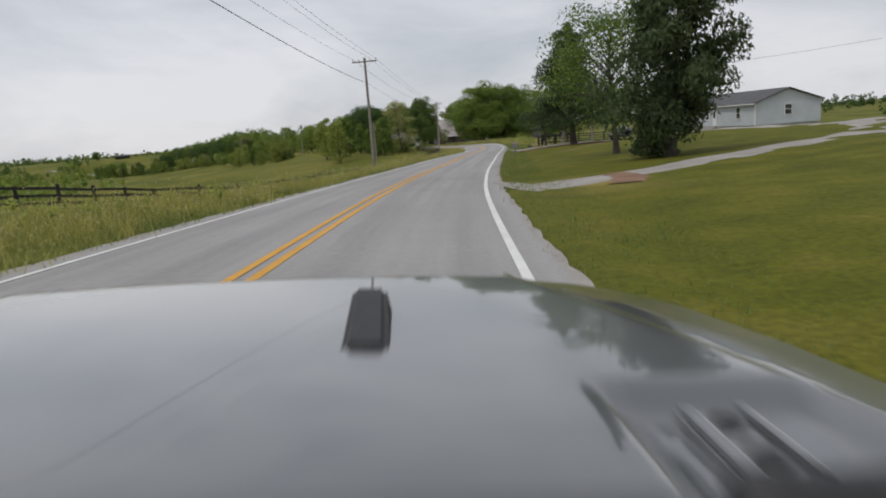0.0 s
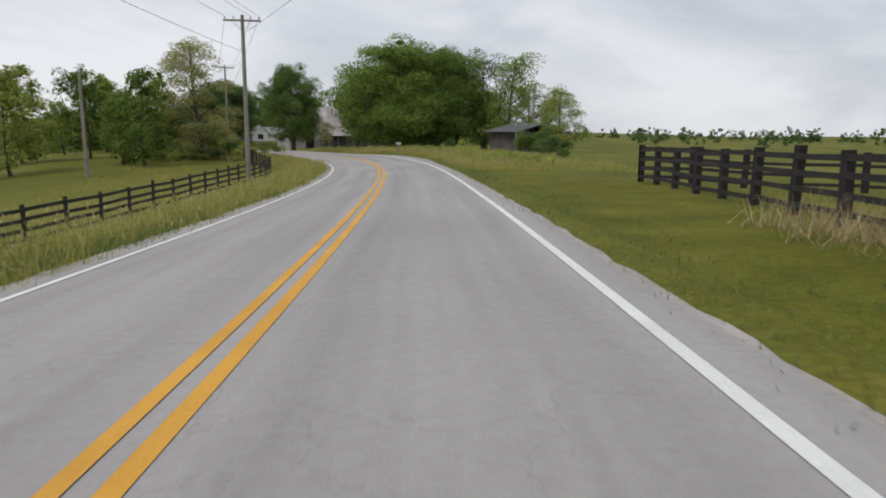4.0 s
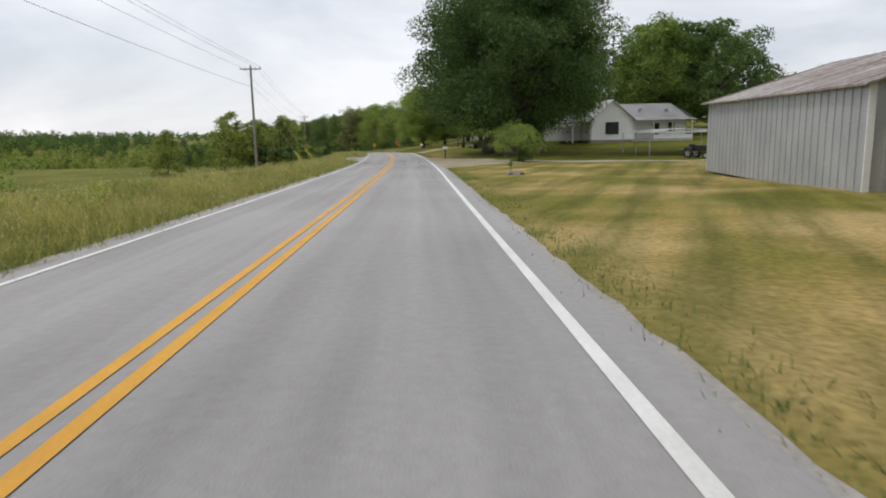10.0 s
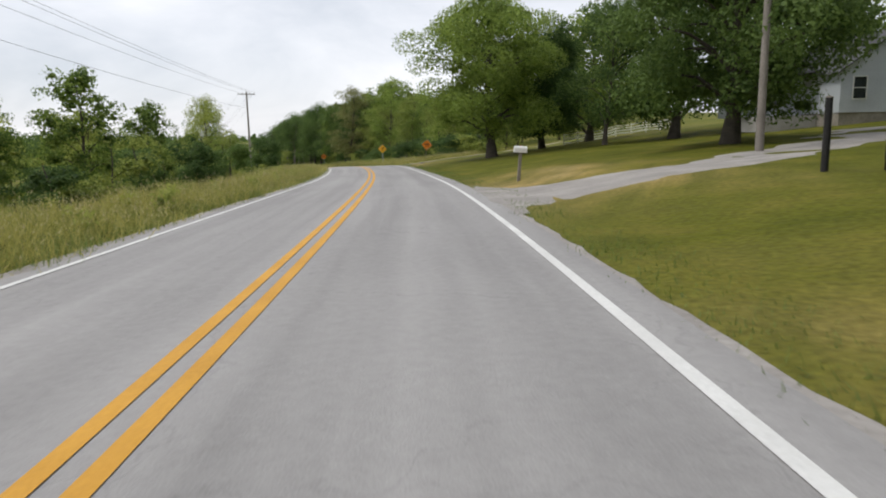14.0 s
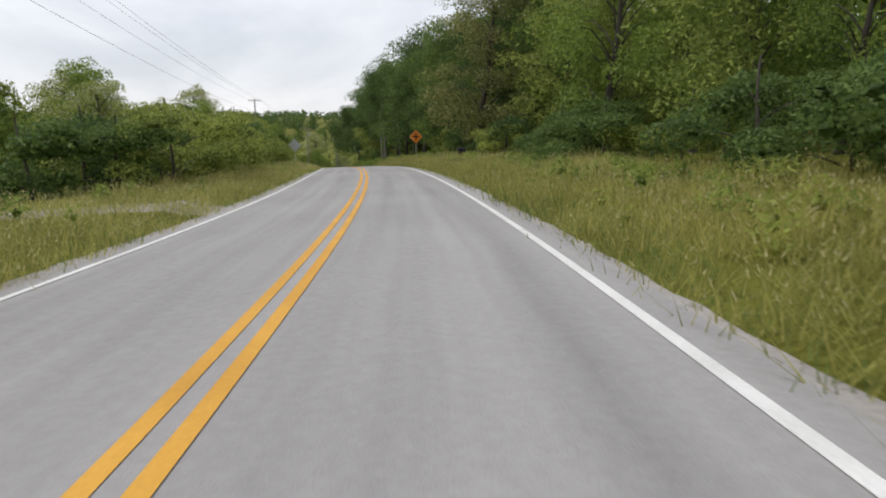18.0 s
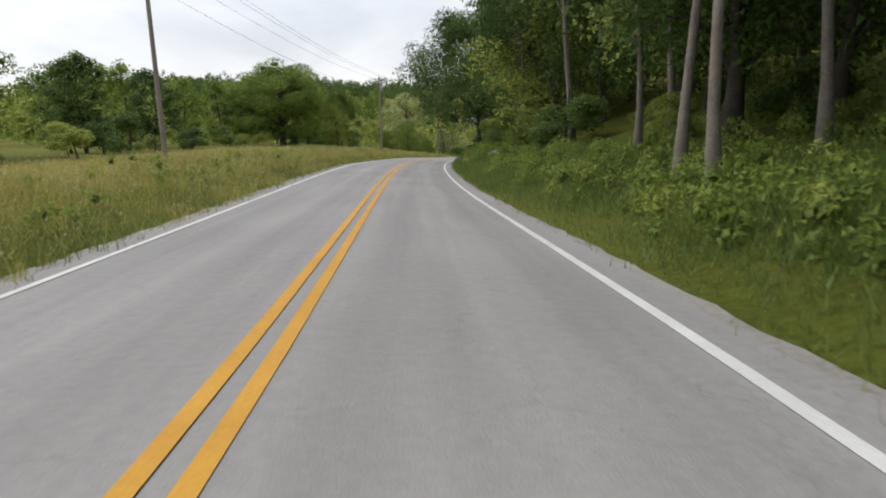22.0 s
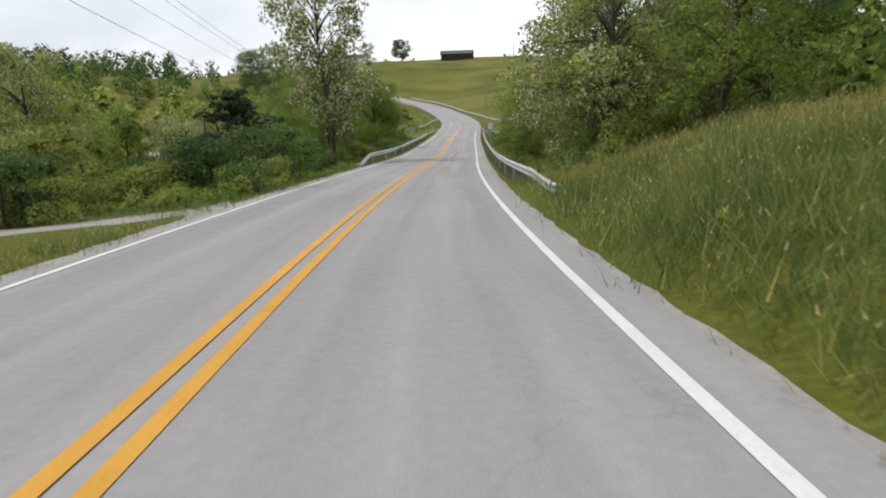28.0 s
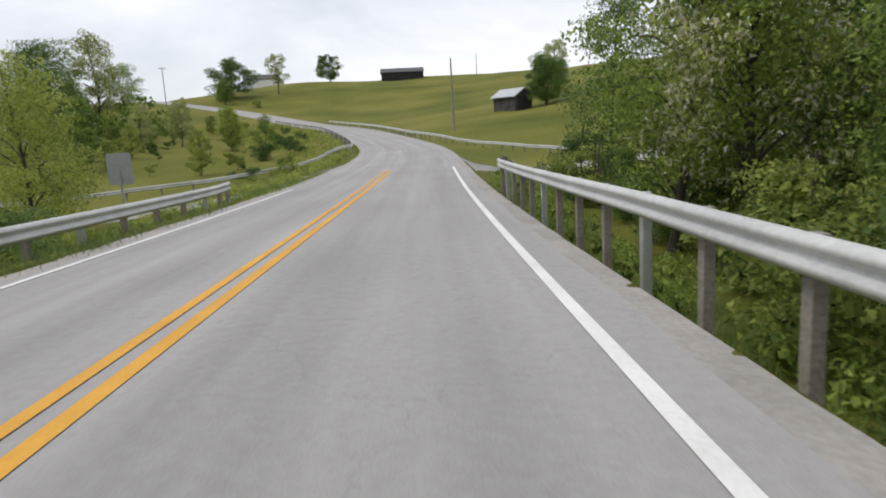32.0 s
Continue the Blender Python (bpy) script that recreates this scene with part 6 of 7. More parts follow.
drive("driveway", [(24.5, 4.1), (26, 9), (30, 16), (38, 24), (52, 29), (70, 29), (83, 25), (88, 18)], 3.6, M_GRAVEL, "pale gravel drive looping in front of the mobile home", flare=.6)
drive("driveway", [(88.5, 4.2), (88.5, 12), (91, 22), (97, 34)], 6.4, M_GRAVEL, "wide pale gravel drive", lift=.08, flare=.12)
ribbon("driveway", 144, 184, 3.7, lambda s: 4.05 + 0.5 * np.clip((s - 145) / 8, 0, 1) * np.clip((183 - s) / 12, 0, 1) + .1 * np.sin(s * 2.3), .03, M_GRAVEL, "pale gravel turnout along the road", "driveway", .5, 9, tuck=True)
drive("driveway", [(246, -4.1), (238, -5.4), (229, -8.2), (218, -13), (205, -20)], 2.8, M_GRAVEL_GRASS, "pale gravel farm track grown with grass", flare=.4)
ribbon("driveway", 290, 324, 3.7, lambda s: 4.2 + 6.2 * np.clip((s - 291) / 5, 0, 1) * np.clip((320 - s) / 18, 0, 1) + .35 * np.sin(s * 1.3) + .2 * np.sin(s * 3.1), .035, M_GRAVEL_GRASS, "wide apron of worn brownish gravel beside the road", "driveway", .6, 12, tuck=True)
drive("driveway", [(299, 9), (299, 14), (295, 21), (290, 30)], 4.0, M_GRAVEL, "pale gravel drive to the farmhouse")
drive("driveway", [(318, -4.3), (322, -4.9), (330, -5.1), (337, -4.7), (341, -4.2)], 1.9, M_GRAVEL, "gravel pull-off beside the road")
drive("driveway", [(361, 3.8), (361, 9), (364, 15), (372, 24), (378, 30)], 5.4, M_GRAVEL, "pale gravel drive up the lawn", flare=1.5)
drive("driveway", [(413.5, 4), (414, 9), (417, 16), (421, 26)], 2.8, M_GRAVEL_GRASS, "overgrown gravel field entrance", flare=.3)
drive("driveway", [(456, -4), (453, -8), (449, -14), (444, -22)], 3.2, M_GRAVEL, "gravel field entrance", flare=.8)
drive("driveway", [(691, -4), (689, -8.5), (685, -15), (679, -25)], 3.8, M_GRAVEL, "pale gravel drive below the road", flare=.6)
drive("side_road", [(812, -3), (806, -12), (797, -24), (786, -40), (770, -70)], 6.0, M_ASPHALT, "narrow grey side road leading off to the creek", "road", .015, .7)
drive("side_road", [(812, 3), (815, 10), (817, 20), (816, 34)], 5.6, M_ASPHALT, "narrow grey side road below the hill", "road", .015, .7)
drive("bare_earth", [(82.3, 5.4), (82.6, 8), (83, 12), (83.5, 17)], 3.3, M_DIRT, "bank of bare reddish soil beside the drive", "ground", .03)
def clods(name, label, seed, count, place, size_from, size_to, mat):
    """Loose lumps of soil, half sunk in the ground."""
    rng = np.random.default_rng(seed)
    s, l = place(rng, count)
    size = rng.uniform(size_from, size_to, count) * rng.random(count) ** .7 + .03
    c = ground_point(s, l)
    c[:, 2] += size * .2 + .03
    v = c[:, None] + CORE_V[None] * rng.uniform(.6, 1.2, (count, len(CORE_V), 1)) * (size[:, None] * np.array([1, 1, .7]))[:, None]
    f = (CORE_F[None] + (np.arange(count) * len(CORE_V))[:, None, None]).reshape(-1, 3)
    tagged(new(name, mesh_from(name, v.reshape(-1, 3), f, mat)), label, "soil", kind="stuff")


clods("soil_clods", "loose clods of reddish soil on the bank", 41, 620, lambda r, n: (r.uniform(80.9, 84.6, n), r.uniform(5.6, 16.5, n)), .02, .08, M_DIRT)
clods("soil_clods", "scattered clods of soil in the bare field", 42, 160, lambda r, n: (r.uniform(93.5, 101, n), r.uniform(13.5, 26, n)), .02, .06, M_DIRT)
drive("bare_earth", [(60, 9), (62, 10.5), (65, 11.5)], .8, M_DIRT, "patch of bare soil in the lawn", "ground", .02)
drive("bare_earth", [(69, 12), (72, 14), (74, 15)], .9, M_DIRT, "patch of bare soil in the lawn", "ground", .02)
drive("bare_earth", [(22, 8.0), (24, 8.6), (27, 8.6)], 1.5, M_DIRT, "worn patch in the lawn", "ground", .03)
drive("bare_earth", [(566, 6.2), (570, 7.0), (575, 7.4), (580, 7.2)], 2.0, M_DIRT, "slip of bare earth on the bank", "ground", .05)
drive("bare_earth", [(96.5, 13.4), (97.5, 17), (98.5, 23), (100, 32)], 8.5, M_DIRT, "field of bare reddish soil beside the mobile home", "ground", .03)


# ---------- roadside things ----------
def at_spot(s, l, turn=0.0, lift=0.0):
    return Matrix.Translation(spot(s, l, lift)) @ Matrix.Rotation(radians(heading(s) + turn), 4, "Z")


def arch(bm, w, h, y0, y1, thick=0.0):
    """A mailbox body: flat floor, round top."""
    pts = [(-w / 2, 0)] + [(-w / 2 * math.cos(a), h - w / 2 + w / 2 * math.sin(a)) for a in np.linspace(0, math.pi, 9)] + [(w / 2, 0)]
    return prism(bm, pts, y0, y1)


def mailbox(s, l, big, mat, label, turn=90, bars=False, post_h=1.0, post_mat=None, lean=0):
    r = thing("mailbox", at_spot(s, l, turn) @ Matrix.Rotation(radians(lean), 4, "X"), label, "mailbox", "mailboxes")
    k = 1.25 if big else 1.0
    w, h, d = .2 * k, .26 * k, .5 * k
    part("post", boxed(-.06 * k, -.06 * k, -.3, .06 * k, .06 * k, post_h, bevel=.01), post_mat or mat, r)
    body = part("body", arch(bmesh.new(), w, h, -d / 2, d / 2), mat, r, smooth=False)
    body.matrix_local = Matrix.Translation((0, 0, post_h))
    door = part("door", arch(bmesh.new(), w * 1.06, h * 1.03, d / 2, d / 2 + .02), mat, r)
    door.matrix_local = Matrix.Translation((0, 0, post_h - .004))
    part("knob", boxed(-.015, d / 2 + .02, h * .75 + post_h, .015, d / 2 + .045, h * .75 + .03 + post_h), M_METAL_GREY, r)
    part("flag", boxed(w / 2, -.05, post_h + h * .4, w / 2 + .012, .02, post_h + h * 1.05), M_ORANGE, r, "red signal flag")
    if bars:
        part("newspaper_slot", boxed(-w * .55, -d / 2, post_h - .2, w * .55, d / 2, post_h - .01, bevel=.01), mat, r)
        for i in range(2):
            part("number_bar", boxed(w / 2 + .001, .02 + .06 * i, post_h + .08, w / 2 + .006, .06 + .06 * i, post_h + .16), M_SIGN_WHITE, r)
    return r


M_MAILBOX = material("taupe_plastic", (0.16, 0.15, 0.14), (0.24, 0.225, 0.21), 0.5, 2, 15, 0.05)
mailbox(70, 5.4, True, M_MAILBOX, "taupe plastic mailbox on a broad post", bars=True)
mailbox(316.5, 5.7, False, M_SIGN_WHITE, "white mailbox on a wooden post", post_mat=M_WOOD_DARK)
mailbox(367.5, 6.2, False, M_SIGN_WHITE, "white mailbox on a leaning wooden post", post_mat=M_WOOD_POLE, post_h=1.15, lean=4)
mailbox(171.2, 5.1, False, M_METAL_GREY, "grey tin mailbox on a round weathered post", post_mat=M_WOOD_POLE, post_h=1.0)
mailbox(243, 5.0, False, M_SIGN_WHITE, "white tin mailbox on a leaning round grey post", post_mat=M_WOOD_POLE, post_h=1.15, lean=3)
mailbox(682, -6.2, False, M_BLACK, "black mailbox on a wooden post beside the drive", turn=-90, post_mat=M_WOOD_POLE, post_h=1.0)
mailbox(480, 6.6, False, M_BLACK, "black mailbox in tall grass", post_mat=M_WOOD_DARK, bars=True, post_h=.7)


def sign(s, l, shape, face, label, width, top, turn=0.0, back=False, lean=0.0, post_mat=None, name="road_sign"):
    """A sign plate on a post; it faces the oncoming driver, or shows its back."""
    r = thing(name, at_spot(s, l, turn + (180 if back else 0)) @ Matrix.Rotation(radians(lean), 4, "Y"), label, "road sign", "road signs")
    part("post", boxed(-.03, 0, -.4, .03, .05, top + (.3 if shape == "diamond" else .0), bevel=.006), post_mat or M_METAL_GREY, r)
    bm = bmesh.new()
    box(bm, -width / 2, -.012, -width / 2 * (1.25 if shape == "tall" else 1), width / 2, -.004, width / 2 * (1.25 if shape == "tall" else 1))
    corner = [e for e in bm.edges if abs(e.verts[0].co.y - e.verts[1].co.y) > .005]
    bmesh.ops.bevel(bm, geom=corner, offset=.05, segments=3, affect="EDGES")
    plate = part("plate", bm, M_SIGN_BACK, r, "bare aluminium back" if back else "")
    turnm = Matrix.Rotation(radians(45), 4, "Y") if shape == "diamond" else Matrix.Identity(4)
    plate.matrix_local = Matrix.Translation((0, 0, top)) @ turnm
    k = .97
    bm = bmesh.new()
    box(bm, -width / 2 * k, -.016, -width / 2 * k * (1.25 if shape == "tall" else 1), width / 2 * k, -.013, width / 2 * k * (1.25 if shape == "tall" else 1))
    f = part("face", bm, face, plate)
    return r, plate, top


def letters(text, size, parent, m, mat, name="lettering"):
    c = bpy.data.curves.new(name, "FONT")
    c.body, c.size, c.align_x, c.align_y, c.extrude = text, size, "CENTER", "CENTER", .002
    tmp = bpy.data.objects.new(name, c)
    me = bpy.data.meshes.new_from_object(tmp)
    bpy.data.objects.remove(tmp)
    me.materials.append(mat)
    return shared(name, me, parent, m)


FACE = Matrix.Rotation(radians(90), 4, "X")
# crossroads warning, orange-yellow diamond with a black cross
r, plate, top = sign(499, 5.6, "diamond", M_ORANGE, "orange diamond crossroads warning sign on a steel post", .92, 2.35)
part("cross_bar", boxed(-.33, -.022, top - .05, .33, -.017, top + .05), M_BLACK, r)
part("cross_bar", boxed(-.05, -.0225, top - .33, .05, -.0172, top + .33), M_BLACK, r)
# curve warning
r, plate, top = sign(440, 5.6, "diamond", M_YELLOW_SIGN, "orange-yellow diamond curve warning sign on a steel post", .92, 2.2)
arrow = bmesh.new()
for a, b, c, d in ((-.06, -.30, .04, .02), ):
    box(arrow, a, -.022, top + b, c, -.017, top + d)
part("arrow_shaft", arrow, M_BLACK, r)
tip = bmesh.new()
v = [tip.verts.new(p) for p in ((-.10, -.020, top + .02), (.06, -.020, top - .02), (.22, -.020, top + .18), (.14, -.020, top + .26))]
tip.faces.new(v)
bmesh.ops.solidify(tip, geom=tip.faces[:], thickness=.004)
part("arrow_head", tip, M_BLACK, r)
# large orange works sign with unreadable lines
r, plate, top = sign(421.5, 8.1, "diamond", M_ORANGE, "large orange diamond works sign on a leaning post", .92, 1.9, lean=7, post_mat=M_WOOD_POLE)
for i, w in enumerate((.4, .64, .4)):
    part("text_bar", boxed(-w / 2, -.022, top + .12 - .14 * i, w / 2, -.017, top + .19 - .14 * i), M_BLACK, r)
sign(504, -5.9, "diamond", M_SIGN_BACK, "bare aluminium back of a diamond sign", .92, 2.2, back=True)
sign(786, -6.9, "tall", M_SIGN_BACK, "grey back of a rectangular road sign", .76, 2.3, back=True)
# weight limit
r, plate, top = sign(762.5, 5.7, "tall", M_SIGN_WHITE, "white weight limit sign on a steel post", .62, 3.45)
for text, z, size in (("WEIGHT", .26, .13), ("LIMIT", .11, .14), ("22", -.07, .2), ("TONS", -.26, .16)):
    letters(text, size, plate, Matrix.Translation((0, -.018, z)) @ FACE, M_BLACK)


def wishing_well():
    r = thing("wishing_well", at_spot(352, 19), "white stone wishing well with a small peaked roof", "garden ornament")
    rng = random.Random(3)
    for row in range(4):
        for i in range(12):
            a = (i + .5 * (row % 2)) * math.tau / 12
            b = part("stone", boxed(-.17, -.1, 0, .17, .1, .165, bevel=.03), M_STONE if rng.random() < .4 else M_CONCRETE, r)
            b.matrix_local = Matrix.Translation((math.cos(a) * .62, math.sin(a) * .62, row * .17 - .1)) @ Matrix.Rotation(a + math.pi / 2 + rng.uniform(-.05, .05), 4, "Z")
    for x in (-.42, .42):
        part("post", boxed(x - .05, -.05, .5, x + .05, .05, 1.65), M_SIDING_WHITE, r)
    bm = bmesh.new()
    apex = bm.verts.new((0, 0, 2.3))
    ring = [bm.verts.new((math.cos(a) * .85, math.sin(a) * .85, 1.62)) for a in np.linspace(0, math.tau, 8, endpoint=False)]
    for i in range(8):
        bm.faces.new((apex, ring[i], ring[(i + 1) % 8]))
    bmesh.ops.solidify(bm, geom=bm.faces[:], thickness=.05)
    part("roof", bm, M_SHINGLE, r)


wishing_well()


def barrel(s, l, label, mat, r0=.29, h=.75):
    b = thing("barrel", at_spot(s, l), label, "barrel")
    tube_part("body", [(0, 0, -.05), (0, 0, .0), (0, 0, h * .33), (0, 0, h * .35), (0, 0, h * .66), (0, 0, h * .68), (0, 0, h), (0, 0, h + .01), (0, 0, h - .08)],
              [.01, r0, r0, r0 * 1.04, r0, r0 * 1.04, r0, r0 * .93, r0 * .9], mat, b, 16)
    tube_part("rim", [(0, 0, h - .02), (0, 0, h + .02)], [r0 * 1.05, r0 * 1.05], mat, b, 16)


barrel(354, 12.0, "black burn barrel on the lawn", M_BLACK)
barrel(345, 12.6, "dark barrel half hidden by a bush", M_BLACK, .28, .7)
for k, (s, l, h) in enumerate(((355.5, 11.3, 1.7), (352.5, 16.0, 1.5))):
    p = thing("post", at_spot(s, l) @ Matrix.Rotation(radians((0, 12)[k]), 4, "Y"), "weathered wooden post standing in the lawn", "post")
    tube_part("shaft", [(0, 0, -.3), (0, 0, h * .5), (0, 0, h)], [.09, .085, .08], M_WOOD_DARK if k == 0 else M_WOOD_POLE, p, 9)
    tube_part("cap", [(0, 0, h), (0, 0, h + .02), (0, 0, h + .05)], [.085, .09, .02], M_WOOD_POLE, p, 9)
for s, l, h in ((346, 12.8, 1.5), (347.5, 13.6, 1.4), (345, 14.0, 1.2), (351, 14.6, 1.3)):
    tree("shrub_dark", s, l, h, "low leafy bush planted in the lawn", "shrub", "shrub", 1.0, "garden bushes")
tree("shrub_dark", 297, 10.6, 1.3, "round dark bush beside the drive", "shrub", "shrub", 1.0)
tree("sapling", 282.5, 7.4, 1.0, "small potted-size sapling in the lawn", "shrub", "shrub", 1.2)
tree("shrub_dark", 153, 15.6, 2.6, "dark bush at the field's edge", "shrub", "shrub", 1.1)
tree("wood_tree", 193, 30.0, 14.0, "leafy tree behind the old shed", wide=1.25)
tree("wood_dark", 199, 28.5, 14.5, "dark leafy tree behind the old shed", wide=1.2)
tree("wood_light", 188, 34.5, 9.5, "pale leafy tree behind the old shed", wide=1.3)
tree("shrub_dark", 179.5, 24.6, 3.6, "dark bush overgrowing the old shed's corner", "bush", "shrub", 1.25)
tree("shrub", 180.5, 27.5, 4.2, "leafy bush beside the old shed", "bush", "shrub", 1.3)
tree("shrub", 191, -7.6, 2.6, "overgrown green bush beside the pole", "shrub", "shrub", 1.4)


def stump(s, l):
    r = thing("tree_stump", at_spot(s, l), "broad rotting tree stump overgrown with grass", "stump")
    rng = np.random.default_rng(4)
    bm = bmesh.new()
    rings = []
    for z, k in ((-.1, 1.3), (.05, 1.05), (.13, .9), (.19, .75)):
        rings.append([bm.verts.new((math.cos(a) * .42 * k * (1 + .12 * math.sin(3 * a) + rng.normal() * .04), math.sin(a) * .42 * k * (1 + .1 * math.cos(5 * a)), z + rng.normal() * .015)) for a in np.linspace(0, math.tau, 14, endpoint=False)])
    for a, b in zip(rings, rings[1:]):
        for i in range(14):
            bm.faces.new((a[i], a[(i + 1) % 14], b[(i + 1) % 14], b[i]))
    bm.faces.new(rings[-1])
    part("wood", bm, M_BARK_PALE, r)
    bm = bmesh.new()
    for k in range(5):
        a = k * 1.3
        v = [bm.verts.new((math.cos(a + d) * q, math.sin(a + d) * q, z)) for d, q, z in ((-.25, .38, .1), (.25, .38, .1), (.08, .8, -.04), (-.08, .8, -.04))]
        bm.faces.new(v)
    bmesh.ops.solidify(bm, geom=bm.faces[:], thickness=.07)
    part("roots", bm, M_BARK, r)


stump(279.5, 7.3)


def culvert(s, l, r0, label, turn=0):
    c = thing("culvert_pipe", at_spot(s, l, turn, -.22), label, "culvert")
    rings = [(0, -1.2, 0), (0, 0, 0), (0, .0, 0), (0, -1.1, 0)]
    tube_part("pipe", rings, [r0, r0, r0 * .9, r0 * .9], M_BLACK, c, 18)
    tube_part("collar", [(0, -.06, 0), (0, .0, 0)], [r0 * 1.08, r0 * 1.08], M_METAL_GREY, c, 18)


culvert(84.6, 7.0, .26, "corrugated pipe end under the gravel drive", 180)
culvert(104, 7.4, .42, "black culvert pipe in the ditch", 180)
culvert(410, 6.0, .3, "culvert pipe under the field entrance", 180)

# tall dry grass beside the culvert and flowering weeds by the rail
grass("dry_grass", "clump of tall straw-coloured dry grass", 21, [(104, 111, 8.2, 10.4, 9, 1.1), (679, 681.5, -6.9, -5.4, 20, .5), (332.6, 333.8, -5.7, -4.8, 16, .75)], material("straw", (0.32, 0.25, 0.12), (0.55, 0.45, 0.26), 0.8, 2, 9, 0, island=.4, translucent=.3), 9)


def wheelie_bin(s, l):
    r = thing("wheelie_bin", at_spot(s, l, 20), "dark plastic wheeled rubbish bin under the trees", "bin")
    bm = bmesh.new()
    b = [bm.verts.new((x * .25, y * .28, 0.03)) for x, y in ((-1, -1), (1, -1), (1, 1), (-1, 1))]
    t = [bm.verts.new((x * .31, y * .36, .95)) for x, y in ((-1, -1), (1, -1), (1, 1), (-1, 1))]
    bm.faces.new(b[::-1])
    bm.faces.new(t)
    for i in range(4):
        bm.faces.new((b[i], b[(i + 1) % 4], t[(i + 1) % 4], t[i]))
    bmesh.ops.bevel(bm, geom=bm.edges[:], offset=.03, segments=2, affect="EDGES")
    part("body", bm, M_BLACK, r)
    part("lid", boxed(-.33, -.4, .96, .33, .38, 1.02, bevel=.02), M_BLACK, r)
    for x in (-.3, .3):
        tube_part("wheel", [(x - .03, .3, .12), (x + .03, .3, .12)], [.12, .12], M_BLACK, r, 14)


wheelie_bin(312.5, 11.3)


def tyre_mesh(r, w, name="tyre"):
    a = np.linspace(0, 2 * np.pi, 29)[:-1]
    prof = [(r * .62, -w * .42), (r * .86, -w * .5), (r * .97, -w * .42), (r, -w * .25), (r, w * .25), (r * .97, w * .42), (r * .86, w * .5), (r * .62, w * .42)]
    v = np.array([[(q * math.cos(t), x, q * math.sin(t)) for q, x in prof] for t in a]).reshape(-1, 3)
    n, k = len(a), len(prof)
    f = np.array([[i * k + j, ((i + 1) % n) * k + j, ((i + 1) % n) * k + (j + 1) % k, i * k + (j + 1) % k] for i in range(n) for j in range(k)])
    return mesh_from(name, v, f, M_BLACK, True)


def tyre_pile(s, l):
    """Old tyres lying and leaning in a heap, each one a thing."""
    rng, me = random.Random(8), tyre_mesh(.34, .2)
    for i in range(9):
        x, tilt = (i % 5 - 2) * .62 + rng.uniform(-.1, .1), rng.uniform(-12, 12)
        flat = i < 5
        m = at_spot(s, l, 60) @ Matrix.Translation((x + (0 if flat else .3), rng.uniform(-.25, .25), .1 if flat else .36)) @ Matrix.Rotation(radians((90 if flat else 66) + tilt), 4, "X")
        tagged(new("tyre", me), "old black tyre in a heap beside the barn", "tyre", "old tyres").matrix_world = m


tyre_pile(221.5, 18.3)


def pedestal(s, l):
    r = thing("utility_box", at_spot(s, l, 20), "pale grey upright utility box in the grass", "utility box")
    part("body", boxed(-.2, -.16, -.1, .2, .16, 1.25, bevel=.02), M_METAL_GREY, r)
    part("lid", boxed(-.22, -.18, 1.25, .22, .18, 1.32, bevel=.02), M_METAL_GREY, r)
    part("lock", boxed(-.03, -.175, .9, .03, -.155, .98), M_BLACK, r)


pedestal(224.3, 18.6)


def wheel(parent, m, r, w):
    """Tyre with a five-spoke rim; its axle lies along y."""
    t = shared("wheel", TYRES.setdefault((r, w), tyre_mesh(r, w)), parent, m)
    bm = bmesh.new()
    for i in range(5):
        q = boxed(-.035, -w * .3, r * .1, .035, -w * .38, r * .63)
        q.transform(Matrix.Rotation(i * math.tau / 5, 4, "Y"))
        me = bpy.data.meshes.new("spoke")
        q.to_mesh(me)
        q.free()
        bm.from_mesh(me)
        bpy.data.meshes.remove(me)
    part("rim_spokes", bm, M_SIGN_BACK, t)
    tube_part("hub", [(0, -w * .42, 0), (0, -w * .2, 0)], [r * .16, r * .18], M_SIGN_BACK, t, 12)


TYRES = {}


def car_paint(name, colour):
    m = material(name, tuple(c * .92 for c in colour), colour, 0.32, 2, 60, 0, metal=.4, spec=.5)
    p = m.node_tree.nodes["Principled BSDF"]
    p.inputs["Coat Weight"].default_value, p.inputs["Coat Roughness"].default_value = 1.0, 0.03
    return m


M_PURPLE = car_paint("plum_car_paint", (0.05, 0.025, 0.06))


